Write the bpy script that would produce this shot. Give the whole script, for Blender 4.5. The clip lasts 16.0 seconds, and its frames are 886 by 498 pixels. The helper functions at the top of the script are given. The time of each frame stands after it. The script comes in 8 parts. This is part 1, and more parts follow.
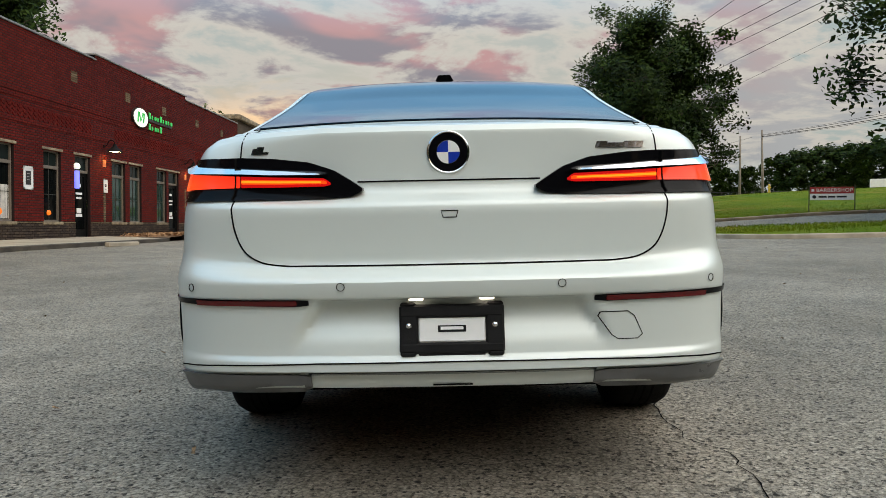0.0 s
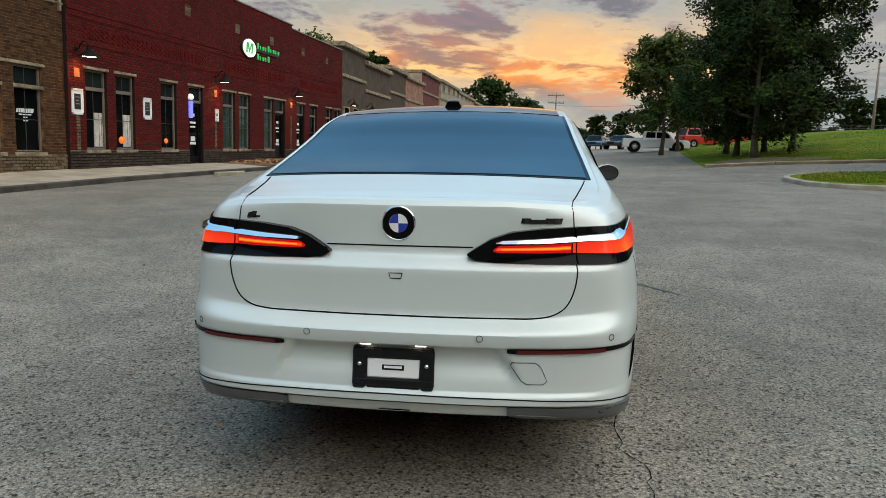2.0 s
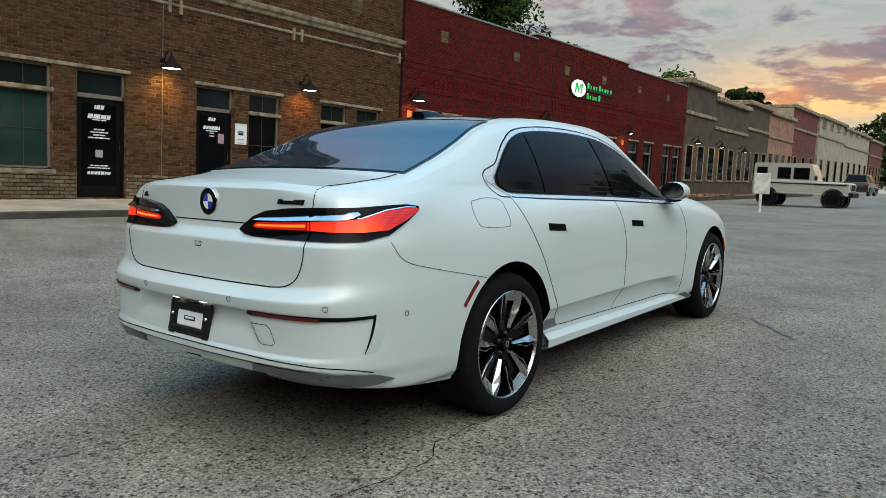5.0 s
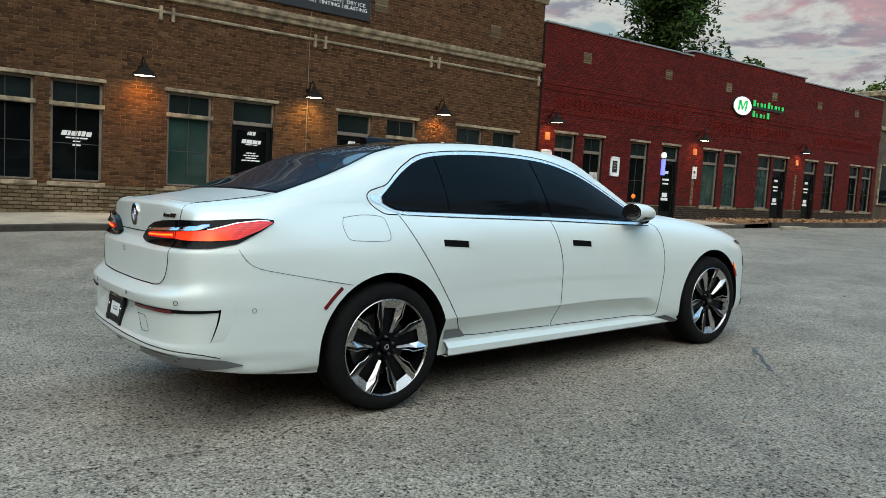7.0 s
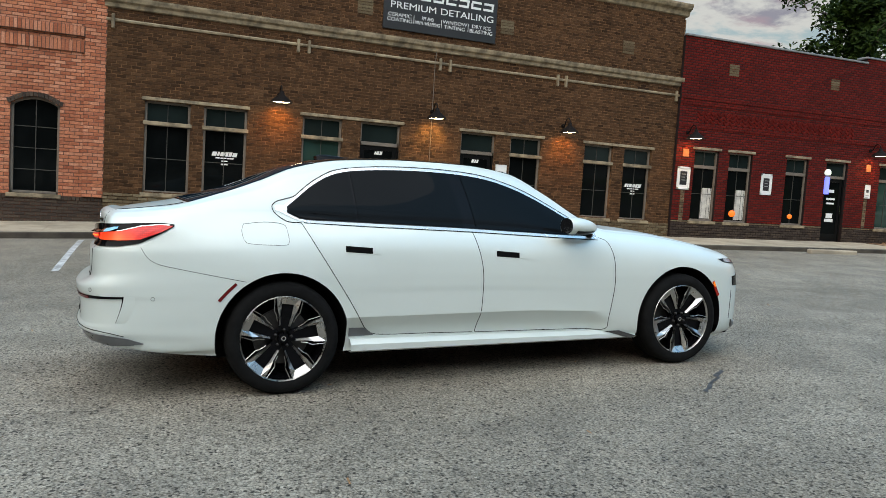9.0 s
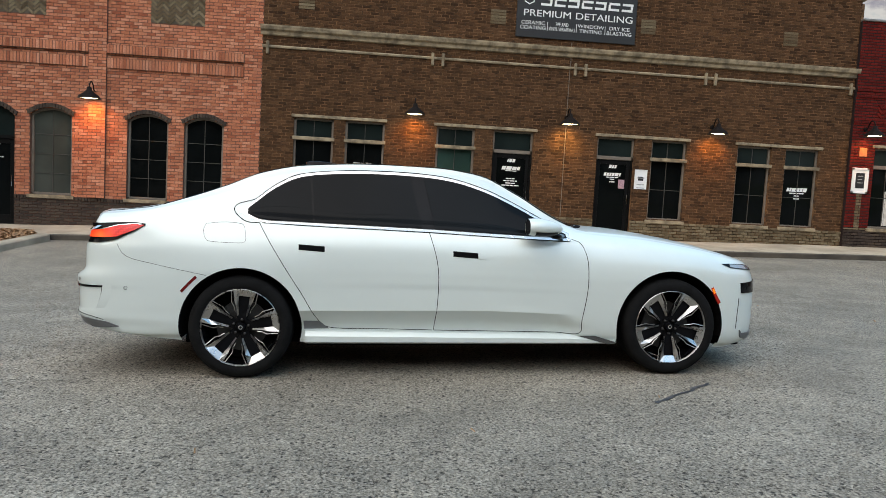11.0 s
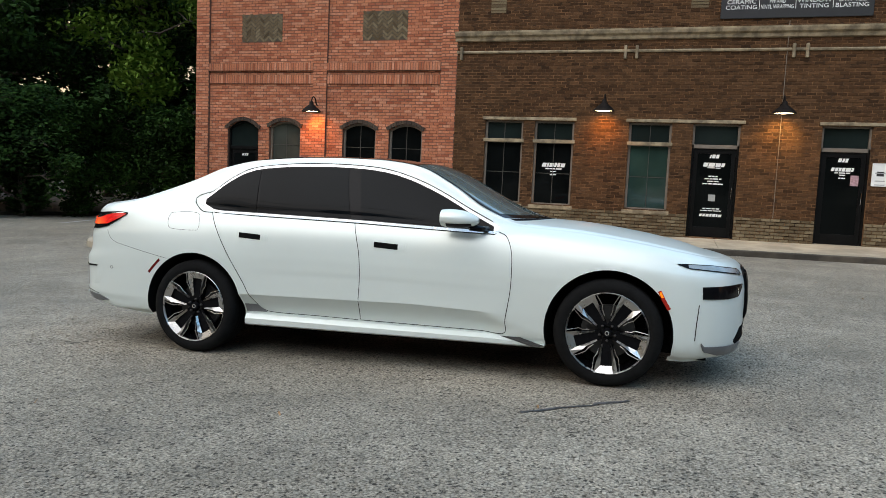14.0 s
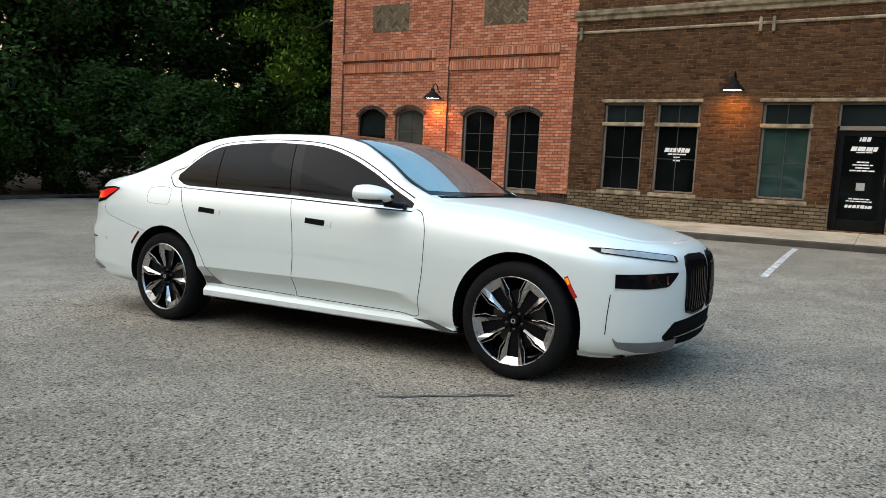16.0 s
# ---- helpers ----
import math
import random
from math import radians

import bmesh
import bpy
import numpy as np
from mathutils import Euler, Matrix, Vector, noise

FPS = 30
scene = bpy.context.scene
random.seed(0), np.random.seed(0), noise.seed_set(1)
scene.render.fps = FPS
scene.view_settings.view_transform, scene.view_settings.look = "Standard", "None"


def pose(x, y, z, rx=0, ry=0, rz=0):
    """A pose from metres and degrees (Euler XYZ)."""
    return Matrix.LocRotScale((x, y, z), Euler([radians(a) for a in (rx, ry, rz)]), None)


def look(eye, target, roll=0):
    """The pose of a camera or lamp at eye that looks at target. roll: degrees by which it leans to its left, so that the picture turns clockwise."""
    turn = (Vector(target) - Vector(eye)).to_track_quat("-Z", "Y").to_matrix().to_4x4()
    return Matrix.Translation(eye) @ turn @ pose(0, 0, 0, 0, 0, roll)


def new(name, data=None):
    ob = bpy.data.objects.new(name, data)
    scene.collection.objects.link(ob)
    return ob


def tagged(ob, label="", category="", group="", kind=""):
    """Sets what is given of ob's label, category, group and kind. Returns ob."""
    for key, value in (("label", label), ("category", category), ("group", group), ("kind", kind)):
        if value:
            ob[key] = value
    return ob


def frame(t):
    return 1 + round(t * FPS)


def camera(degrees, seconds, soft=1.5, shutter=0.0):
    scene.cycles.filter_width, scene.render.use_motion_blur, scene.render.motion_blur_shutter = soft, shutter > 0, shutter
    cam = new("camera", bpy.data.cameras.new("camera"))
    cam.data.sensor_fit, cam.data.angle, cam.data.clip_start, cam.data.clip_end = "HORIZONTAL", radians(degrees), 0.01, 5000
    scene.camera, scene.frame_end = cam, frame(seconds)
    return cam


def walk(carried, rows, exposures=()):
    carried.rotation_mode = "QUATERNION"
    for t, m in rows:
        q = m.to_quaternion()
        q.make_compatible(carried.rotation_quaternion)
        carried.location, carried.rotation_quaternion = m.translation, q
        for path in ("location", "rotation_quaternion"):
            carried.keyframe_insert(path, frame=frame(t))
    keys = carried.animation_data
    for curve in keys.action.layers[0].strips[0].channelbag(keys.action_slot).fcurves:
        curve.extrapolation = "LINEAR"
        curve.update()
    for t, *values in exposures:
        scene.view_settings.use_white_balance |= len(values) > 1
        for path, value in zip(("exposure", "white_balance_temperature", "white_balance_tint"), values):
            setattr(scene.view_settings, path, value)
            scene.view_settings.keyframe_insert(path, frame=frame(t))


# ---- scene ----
EXPOSURES = [(0.0, 0.2, 8000, 14), (1.5, -0.05, 7750, 13), (3.5, -0.05, 7350, 9), (7.0, 0.26, 7200, 8), (11.0, 0.32, 7450, 15), (13.5, 0.28, 7450, 15), (16.0, 0.42, 7600, 16)]
cam = camera(63.0, 16.0, soft=0.6)
PATH = [
    (0, 0.052, -3.380, 0.814, 88.65, -0.14, 1.59),
    (0.5, 0.057, -3.388, 1.085, 85.22, -0.97, 2.02),
    (1, 0.098, -3.529, 1.357, 82.59, -1.39, 3.25),
    (1.5, 0.339, -3.722, 1.383, 81.73, -1.17, 5.85),
    (2, 0.637, -3.792, 1.335, 82.30, -1.81, 10.06),
    (2.5, 0.972, -3.653, 1.292, 82.59, -2.35, 15.36),
    (3, 1.344, -3.549, 1.270, 82.80, -2.68, 20.52),
    (3.5, 1.731, -3.456, 1.238, 83.10, -2.60, 25.36),
    (4, 2.123, -3.308, 1.219, 83.57, -2.47, 30.55),
    (6.5, 4.068, -2.465, 1.279, 84.91, -3.41, 50.27),
    (7, 4.370, -2.144, 1.311, 85.13, -3.25, 54.14),
    (7.5, 4.740, -1.826, 1.332, 85.26, -3.10, 58.04),
    (8, 5.031, -1.472, 1.324, 85.34, -3.12, 61.65),
    (8.5, 5.288, -1.093, 1.347, 85.59, -3.14, 65.36),
    (8.7, 5.410, -0.953, 1.370, 85.62, -3.39, 66.81),
    (10.8, 6.139, 0.728, 1.412, 85.68, -3.18, 82.81),
    (11, 6.139, 0.919, 1.433, 85.47, -3.13, 84.61),
    (11.5, 6.214, 1.363, 1.444, 85.25, -2.93, 88.94),
    (12, 6.215, 1.794, 1.446, 85.12, -2.70, 92.93),
    (12.5, 6.118, 2.231, 1.472, 84.93, -2.73, 97.00),
    (13, 6.061, 2.699, 1.480, 84.85, -2.86, 101.21),
    (13.5, 5.930, 3.144, 1.456, 84.78, -2.78, 104.43),
    (14, 5.769, 3.575, 1.464, 84.67, -2.56, 107.54),
    (14.5, 5.618, 4.015, 1.462, 84.49, -2.60, 110.73),
    (15, 5.366, 4.398, 1.457, 84.18, -2.62, 114.59),
    (15.5, 5.111, 4.793, 1.446, 83.84, -2.67, 118.40),
    (16, 4.807, 5.140, 1.439, 83.25, -2.69, 122.01),
]
walk(cam, [(t, pose(x, y, z, rx, ry, rz)) for t, x, y, z, rx, ry, rz in PATH], exposures=EXPOSURES)
CAR = pose(0, 0, 0, 1.879, -1.326, 1.495)

# ---- light ----
SUN_AZ, SUN_EL = -4.0, 3.0          # degrees from +y towards +x, and above the horizon
world = bpy.data.worlds.new("dusk_sky")
scene.world = world
world.use_nodes = True


class Nodes:
    """A short way to write node trees."""

    def __init__(self, tree):
        self.t = tree
        self.t.nodes.clear()

    def add(self, kind, **props):
        n = self.t.nodes.new(kind)
        for k, v in props.items():
            setattr(n, k, v)
        return n

    def put(self, socket, value):
        if isinstance(value, bpy.types.NodeSocket):
            self.t.links.new(value, socket)
        elif isinstance(value, (tuple, list)) and len(value) == 3 and socket.type == "RGBA":
            socket.default_value = (*value, 1.0)
        else:
            socket.default_value = value

    def math(self, op, a, b=0.0, clamp=False):
        n = self.add("ShaderNodeMath", operation=op, use_clamp=clamp)
        self.put(n.inputs[0], a)
        self.put(n.inputs[1], b)
        return n.outputs[0]

    def mix(self, fac, a, b, blend="MIX"):
        n = self.add("ShaderNodeMix", data_type="RGBA", blend_type=blend)
        self.put(n.inputs[0], fac)
        self.put(n.inputs[6], a)
        self.put(n.inputs[7], b)
        return n.outputs[2]

    def ramp(self, fac, stops, smooth=True):
        n = self.add("ShaderNodeValToRGB")
        n.color_ramp.interpolation = "EASE" if smooth else "LINEAR"
        el = n.color_ramp.elements
        while len(el) < len(stops):
            el.new(0.5)
        for e, (p, c) in zip(el, stops):
            e.position = p
            e.color = (*c, 1.0) if isinstance(c, tuple) else (c, c, c, 1.0)
        self.put(n.inputs[0], fac)
        return n.outputs[0]

    def noise(self, vec, scale, detail=4.0, rough=0.55, distort=0.0, colour=False):
        n = self.add("ShaderNodeTexNoise")
        if vec is not None:
            self.put(n.inputs["Vector"], vec)
        n.inputs["Scale"].default_value = scale
        n.inputs["Detail"].default_value = detail
        n.inputs["Roughness"].default_value = rough
        n.inputs["Distortion"].default_value = distort
        return n.outputs["Color" if colour else "Fac"]

    def range(self, v, a, b, c=0.0, d=1.0):
        n = self.add("ShaderNodeMapRange")
        for s, x in zip(n.inputs, (v, a, b, c, d)):
            self.put(s, x)
        return n.outputs[0]


def build_sky():
    n = Nodes(world.node_tree)
    out = n.add("ShaderNodeOutputWorld")
    bg = n.add("ShaderNodeBackground")
    n.t.links.new(bg.outputs[0], out.inputs[0])
    coord = n.add("ShaderNodeTexCoord").outputs["Generated"]
    sep = n.add("ShaderNodeSeparateXYZ")
    n.put(sep.inputs[0], coord)
    x, y, z = sep.outputs
    up = n.math("MAXIMUM", z, 0.0)
    # flat cloud deck: project the way onto a plane far above
    inv = n.math("DIVIDE", 1.0, n.math("ADD", up, 0.16))
    comb = n.add("ShaderNodeCombineXYZ")
    n.put(comb.inputs[0], n.math("MULTIPLY", x, inv))
    n.put(comb.inputs[1], n.math("MULTIPLY", y, inv))
    big = n.noise(comb.outputs[0], 1.75, 7.0, 0.58, 0.5)
    small = n.noise(comb.outputs[0], 5.2, 8.0, 0.62, 0.3)
    cloud = n.math("ADD", n.math("MULTIPLY", big, 0.7), n.math("MULTIPLY", small, 0.3))
    # closeness to the place of sunset
    a = radians(SUN_AZ)
    az = n.math("ADD", n.math("MULTIPLY", x, math.sin(a)), n.math("MULTIPLY", y, math.cos(a)))
    glow = n.range(az, 0.932, 0.980)
    ragged = n.math("MULTIPLY", n.math("SUBTRACT", big, 0.5), 0.16)
    low = n.range(n.math("ADD", up, ragged), 0.185, 0.115)
    warm = n.math("MULTIPLY", glow, low, True)
    sky = n.add("ShaderNodeTexSky", sky_type="NISHITA", sun_disc=False)
    sky.sun_elevation, sky.sun_rotation = radians(SUN_EL), radians(SUN_AZ)
    clear = n.mix(0.85, n.mix(1.0, sky.outputs[0], (0.12, 0.12, 0.12), "MULTIPLY"), (0.36, 0.52, 0.62))
    clear = n.mix(warm, clear, (1.25, 0.80, 0.42))
    grey = n.mix(warm, n.mix(n.range(x, 0.05, 0.40), (0.265, 0.285, 0.37), (0.40, 0.47, 0.55)), (0.62, 0.36, 0.27))
    pink = n.mix(warm, (0.52, 0.345, 0.40), (1.30, 0.50, 0.17))
    white = n.mix(warm, (0.56, 0.61, 0.64), (1.45, 0.95, 0.44))
    edge = n.ramp(cloud, [(0.40, 0.0), (0.47, 1.0)])
    core = n.ramp(cloud, [(0.47, 0.0), (0.55, 1.0)])
    blush = n.ramp(n.noise(comb.outputs[0], 1.9, 4.0, 0.55, 0.4), [(0.42, 0.0), (0.60, 1.0)])
    c = n.mix(edge, clear, white)
    c = n.mix(core, c, n.mix(n.math("MULTIPLY", n.math("MULTIPLY", blush, n.range(x, 0.42, 0.12, 0.25, 1.0)), n.math("MAXIMUM", warm, n.range(up, 0.12, 0.22))), grey, pink))
    # a dull blue band of haze at the very horizon
    c = n.mix(n.math("MULTIPLY", n.range(n.math("ADD", up, n.math("MULTIPLY", ragged, 0.5)), 0.102, 0.068), 0.85), c, (0.47, 0.585, 0.65))
    # unseen low southern sky, across from the sunset, tinted cream to warm the car's rear
    south = n.math("MULTIPLY", n.range(y, -0.25, -0.70), n.range(up, 0.72, 0.35))
    c = n.mix(n.math("MULTIPLY", south, 0.85), c, (1.15, 0.92, 0.62))
    # brighter, bluer sky overhead, dimmer towards the horizon
    dim = n.range(up, 0.10, 0.55, 0.76, 1.0)
    tone = n.add("ShaderNodeCombineColor")
    for k in range(3):
        n.put(tone.inputs[k], dim)
    c = n.mix(1.0, c, tone.outputs[0], "MULTIPLY")
    blue = n.math("MAXIMUM", n.range(y, -0.05, 0.55), n.range(x, -0.05, -0.55))
    c = n.mix(n.range(up, 0.26, 0.58), c, n.mix(0.10, n.mix(blue, (0.86, 1.04, 1.22), (0.26, 0.78, 1.42)), c))
    # the open sky away from the sunset and the shops is the brightest part
    east = n.math("SUBTRACT", n.math("MULTIPLY", x, 0.76), n.math("MULTIPLY", y, 0.65))
    lift = n.math("MULTIPLY", n.range(east, -0.05, 0.75), n.range(up, 0.16, 0.52))
    lift = n.math("ADD", n.math("MULTIPLY", lift, 1.35), 1.0)
    gain = n.add("ShaderNodeCombineColor")
    for k in range(3):
        n.put(gain.inputs[k], lift)
    c = n.mix(1.0, c, gain.outputs[0], "MULTIPLY")
    c = n.mix(n.range(z, 0.0, -0.04), c, (0.10, 0.10, 0.10))
    n.put(bg.inputs["Color"], c)
    bg.inputs["Strength"].default_value = SKY


SKY = 1.0
build_sky()
sun = new("sun", bpy.data.lights.new("sun", "SUN"))
sun.data.energy, sun.data.angle, sun.data.color = 0.75, radians(66), (1.0, 0.88, 0.76)
sun.matrix_world = look((24, -9, 42), (0, 0, 0))

# ---- materials ----
MATS = {}


def material(name):
    m = bpy.data.materials.new(name)
    m.use_nodes = True
    n = Nodes(m.node_tree)
    out = n.add("ShaderNodeOutputMaterial")
    b = n.add("ShaderNodeBsdfPrincipled")
    n.t.links.new(b.outputs[0], out.inputs[0])
    MATS[name] = m
    return m, n, b


def bump(n, b, height, strength=0.3, distance=0.01):
    k = n.add("ShaderNodeBump")
    k.inputs["Strength"].default_value, k.inputs["Distance"].default_value = strength, distance
    n.put(k.inputs["Height"], height)
    n.t.links.new(k.outputs[0], b.inputs["Normal"])


def plain(name, colour, rough=0.5, metal=0.0, vary=0.15, scale=6.0, coat=0.0, rel=0.0):
    """A surface of one colour with slight unevenness in colour and gloss."""
    m, n, b = material(name)
    pos = n.add("ShaderNodeTexCoord").outputs["Object"]
    f = n.noise(pos, scale, 5.0, 0.6)
    dark = tuple(c * (1 - vary) for c in colour)
    light = tuple(min(1.0, c * (1 + vary)) for c in colour)
    n.put(b.inputs["Base Color"], n.ramp(f, [(0.3, dark), (0.7, light)]))
    n.put(b.inputs["Roughness"], n.range(n.noise(pos, scale * 3, 4.0), 0.3, 0.7, max(0.0, rough - 0.08), min(1.0, rough + 0.08)))
    b.inputs["Metallic"].default_value = metal
    b.inputs["Coat Weight"].default_value = coat
    b.inputs["Coat Roughness"].default_value = 0.04
    if rel:
        bump(n, b, n.noise(pos, scale * 12, 4.0), rel, 0.004)
    return m


def glowing(name, colour, power, base=None):
    m, n, b = material(name)
    b.inputs["Base Color"].default_value = (*(base or colour), 1)
    b.inputs["Emission Color"].default_value = (*colour, 1)
    b.inputs["Emission Strength"].default_value = power
    b.inputs["Roughness"].default_value = 0.25
    return m


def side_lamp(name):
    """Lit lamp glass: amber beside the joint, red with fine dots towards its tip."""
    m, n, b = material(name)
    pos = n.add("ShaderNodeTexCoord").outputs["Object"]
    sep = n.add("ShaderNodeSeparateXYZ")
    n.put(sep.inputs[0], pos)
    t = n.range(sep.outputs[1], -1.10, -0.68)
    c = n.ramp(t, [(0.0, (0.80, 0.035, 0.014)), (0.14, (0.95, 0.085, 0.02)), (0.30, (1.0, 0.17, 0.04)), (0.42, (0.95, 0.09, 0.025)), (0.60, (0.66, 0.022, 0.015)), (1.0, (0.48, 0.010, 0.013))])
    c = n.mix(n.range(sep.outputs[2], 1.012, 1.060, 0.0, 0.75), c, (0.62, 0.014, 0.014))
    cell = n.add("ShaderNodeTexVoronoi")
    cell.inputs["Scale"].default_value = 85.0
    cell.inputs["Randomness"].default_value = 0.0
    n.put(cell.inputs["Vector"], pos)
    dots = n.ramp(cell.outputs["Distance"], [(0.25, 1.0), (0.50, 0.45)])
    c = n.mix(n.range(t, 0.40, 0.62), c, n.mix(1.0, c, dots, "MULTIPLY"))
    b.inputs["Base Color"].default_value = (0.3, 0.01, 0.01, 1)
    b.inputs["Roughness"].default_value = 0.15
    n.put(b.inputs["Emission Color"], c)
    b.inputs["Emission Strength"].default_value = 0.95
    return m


def asphalt():
    m, n, b = material("asphalt")
    pos = n.add("ShaderNodeTexCoord").outputs["Object"]
    grain = n.noise(pos, 95.0, 3.0, 0.7)
    stone = n.add("ShaderNodeTexVoronoi")
    stone.inputs["Scale"].default_value = 74.0
    n.put(stone.inputs["Vector"], pos)
    split = n.add("ShaderNodeSeparateColor")
    n.put(split.inputs[0], stone.outputs["Color"])
    speck = n.ramp(split.outputs[0], [(0.0, 0.72), (0.45, 0.97), (0.80, 1.07), (1.0, 1.40)], False)
    gap = n.ramp(stone.outputs["Distance"], [(0.42, 1.0), (0.72, 0.58)])
    speck = n.mix(1.0, speck, gap, "MULTIPLY")
    pits = n.ramp(n.noise(pos, 24.0, 5.0, 0.68), [(0.350, 0.12), (0.400, 1.0)])
    pits = n.mix(1.0, pits, n.ramp(n.noise(pos, 60.0, 3.0, 0.6), [(0.36, 0.25), (0.44, 1.0)]), "MULTIPLY")
    hole = n.add("ShaderNodeTexVoronoi")
    hole.inputs["Scale"].default_value = 36.0
    n.put(hole.inputs["Vector"], n.mix(0.012, pos, n.noise(pos, 60.0, 2.0), "ADD"))
    pick = n.add("ShaderNodeSeparateColor")
    n.put(pick.inputs[0], hole.outputs["Color"])
    size = n.math("MULTIPLY", n.math("SUBTRACT", pick.outputs[1], 0.5), 0.72)
    holes = n.ramp(n.math("SUBTRACT", hole.outputs["Distance"], size), [(0.0, 0.0), (0.06, 1.0)])
    pits = n.mix(1.0, pits, holes, "MULTIPLY")
    broad = n.ramp(n.noise(pos, 0.22, 5.0, 0.6), [(0.32, (0.272, 0.238, 0.188)), (0.68, (0.364, 0.320, 0.256))])
    wear = n.ramp(n.noise(pos, 1.4, 6.0, 0.65), [(0.3, 0.80), (0.7, 1.15)])
    c = n.mix(1.0, broad, wear, "MULTIPLY")
    c = n.mix(1.0, c, speck, "MULTIPLY")
    c = n.mix(0.82, c, pits, "MULTIPLY")
    n.put(b.inputs["Base Color"], c)
    n.put(b.inputs["Roughness"], n.range(n.noise(pos, 0.7, 4.0), 0.3, 0.7, 0.68, 0.9))
    b.inputs["Specular IOR Level"].default_value = 0.2
    h = n.math("ADD", n.math("MULTIPLY", grain, 0.5), n.math("MULTIPLY", pits, 0.5))
    bump(n, b, h, 0.9, 0.016)
    return m


def brick(name, cols, rough=0.85):
    """Brick faces, each one toned by itself, with a grain and soot."""
    m, n, b = material(name)
    pos = n.add("ShaderNodeTexCoord").outputs["Object"]
    geo = n.add("ShaderNodeNewGeometry").outputs["Random Per Island"]
    one = n.add("ShaderNodeObjectInfo").outputs["Random"]
    r = n.math("FRACT", n.math("ADD", geo, one))
    c = n.ramp(r, [(i / (len(cols) - 1), k) for i, k in enumerate(cols)], False)
    g = n.ramp(n.noise(pos, 38.0, 5.0, 0.7), [(0.3, 0.72), (0.7, 1.22)])
    s = n.ramp(n.noise(pos, 0.6, 5.0, 0.6), [(0.3, 0.86), (0.7, 1.10)])
    n.put(b.inputs["Base Color"], n.mix(1.0, n.mix(1.0, c, g, "MULTIPLY"), s, "MULTIPLY"))
    b.inputs["Roughness"].default_value = rough
    b.inputs["Specular IOR Level"].default_value = 0.15
    bump(n, b, n.noise(pos, 60.0, 4.0, 0.7), 0.4, 0.006)
    return m


def leaves(name, dark, light):
    m, n, b = material(name)
    geo = n.add("ShaderNodeNewGeometry").outputs["Random Per Island"]
    pos = n.add("ShaderNodeTexCoord").outputs["Object"]
    c = n.mix(n.ramp(geo, [(0.0, 0.0), (1.0, 1.0)], False), dark, light)
    c = n.mix(1.0, c, n.ramp(n.noise(pos, 0.6, 3.0), [(0.3, 0.55), (0.7, 1.45)]), "MULTIPLY")
    n.put(b.inputs["Base Color"], c)
    b.inputs["Roughness"].default_value = 0.7
    b.inputs["Specular IOR Level"].default_value = 0.08
    return m


def grass_mat():
    m, n, b = material("grass")
    pos = n.add("ShaderNodeTexCoord").outputs["Object"]
    geo = n.add("ShaderNodeNewGeometry").outputs["Random Per Island"]
    c = n.ramp(n.noise(pos, 0.35, 5.0, 0.6), [(0.3, (0.058, 0.125, 0.006)), (0.55, (0.115, 0.155, 0.009)), (0.75, (0.21, 0.165, 0.026))])
    c = n.mix(1.0, c, n.ramp(n.noise(pos, 14.0, 5.0, 0.7), [(0.3, 0.6), (0.7, 1.35)]), "MULTIPLY")
    c = n.mix(1.0, c, n.ramp(geo, [(0.0, 0.8), (1.0, 1.2)]), "MULTIPLY")
    n.put(b.inputs["Base Color"], c)
    b.inputs["Roughness"].default_value = 0.9
    b.inputs["Specular IOR Level"].default_value = 0.08
    bump(n, b, n.noise(pos, 45.0, 4.0, 0.7), 0.8, 0.03)
    return m


def paint(name, colour, rough=0.22, flake=0.0):
    m, n, b = material(name)
    pos = n.add("ShaderNodeTexCoord").outputs["Object"]
    f = n.noise(pos, 2.0, 4.0)
    n.put(b.inputs["Base Color"], n.ramp(f, [(0.3, tuple(c * 0.98 for c in colour)), (0.7, colour)]))
    b.inputs["Roughness"].default_value = rough
    b.inputs["Coat Weight"].default_value = 0.6
    b.inputs["Coat Roughness"].default_value = 0.03
    b.inputs["Metallic"].default_value = flake
    return m


def pane_mat(name, colour, rough=0.03, spec=0.5, coat=0.0):
    m, n, b = material(name)
    pos = n.add("ShaderNodeTexCoord").outputs["Object"]
    n.put(b.inputs["Base Color"], n.ramp(n.noise(pos, 0.9, 3.0), [(0.3, tuple(c * 0.75 for c in colour)), (0.7, tuple(c * 1.25 for c in colour))]))
    n.put(b.inputs["Roughness"], n.range(n.noise(pos, 3.0, 4.0), 0.3, 0.7, rough * 0.6, rough * 1.6))
    b.inputs["Specular IOR Level"].default_value = spec
    b.inputs["Coat Weight"].default_value = coat
    return m


asphalt()
grass_mat()
brick("brick_tan", [(0.039, 0.0185, 0.0086), (0.075, 0.0357, 0.0165), (0.104, 0.0505, 0.023), (0.059, 0.0285, 0.0132), (0.122, 0.061, 0.0297)])
brick("brick_red", [(0.088, 0.0068, 0.0040), (0.118, 0.0083, 0.0054), (0.154, 0.012, 0.0072), (0.103, 0.0078, 0.0049)])
brick("brick_orange", [(0.32, 0.096, 0.051), (0.46, 0.158, 0.083), (0.55, 0.205, 0.112), (0.40, 0.134, 0.074), (0.59, 0.262, 0.160), (0.49, 0.176, 0.092)])
brick("brick_dark", [(0.045, 0.034, 0.028), (0.065, 0.048, 0.038), (0.085, 0.062, 0.046)])
brick("brick_pale", [(0.090, 0.062, 0.035), (0.155, 0.115, 0.068), (0.215, 0.168, 0.105), (0.120, 0.084, 0.049), (0.180, 0.137, 0.084)])
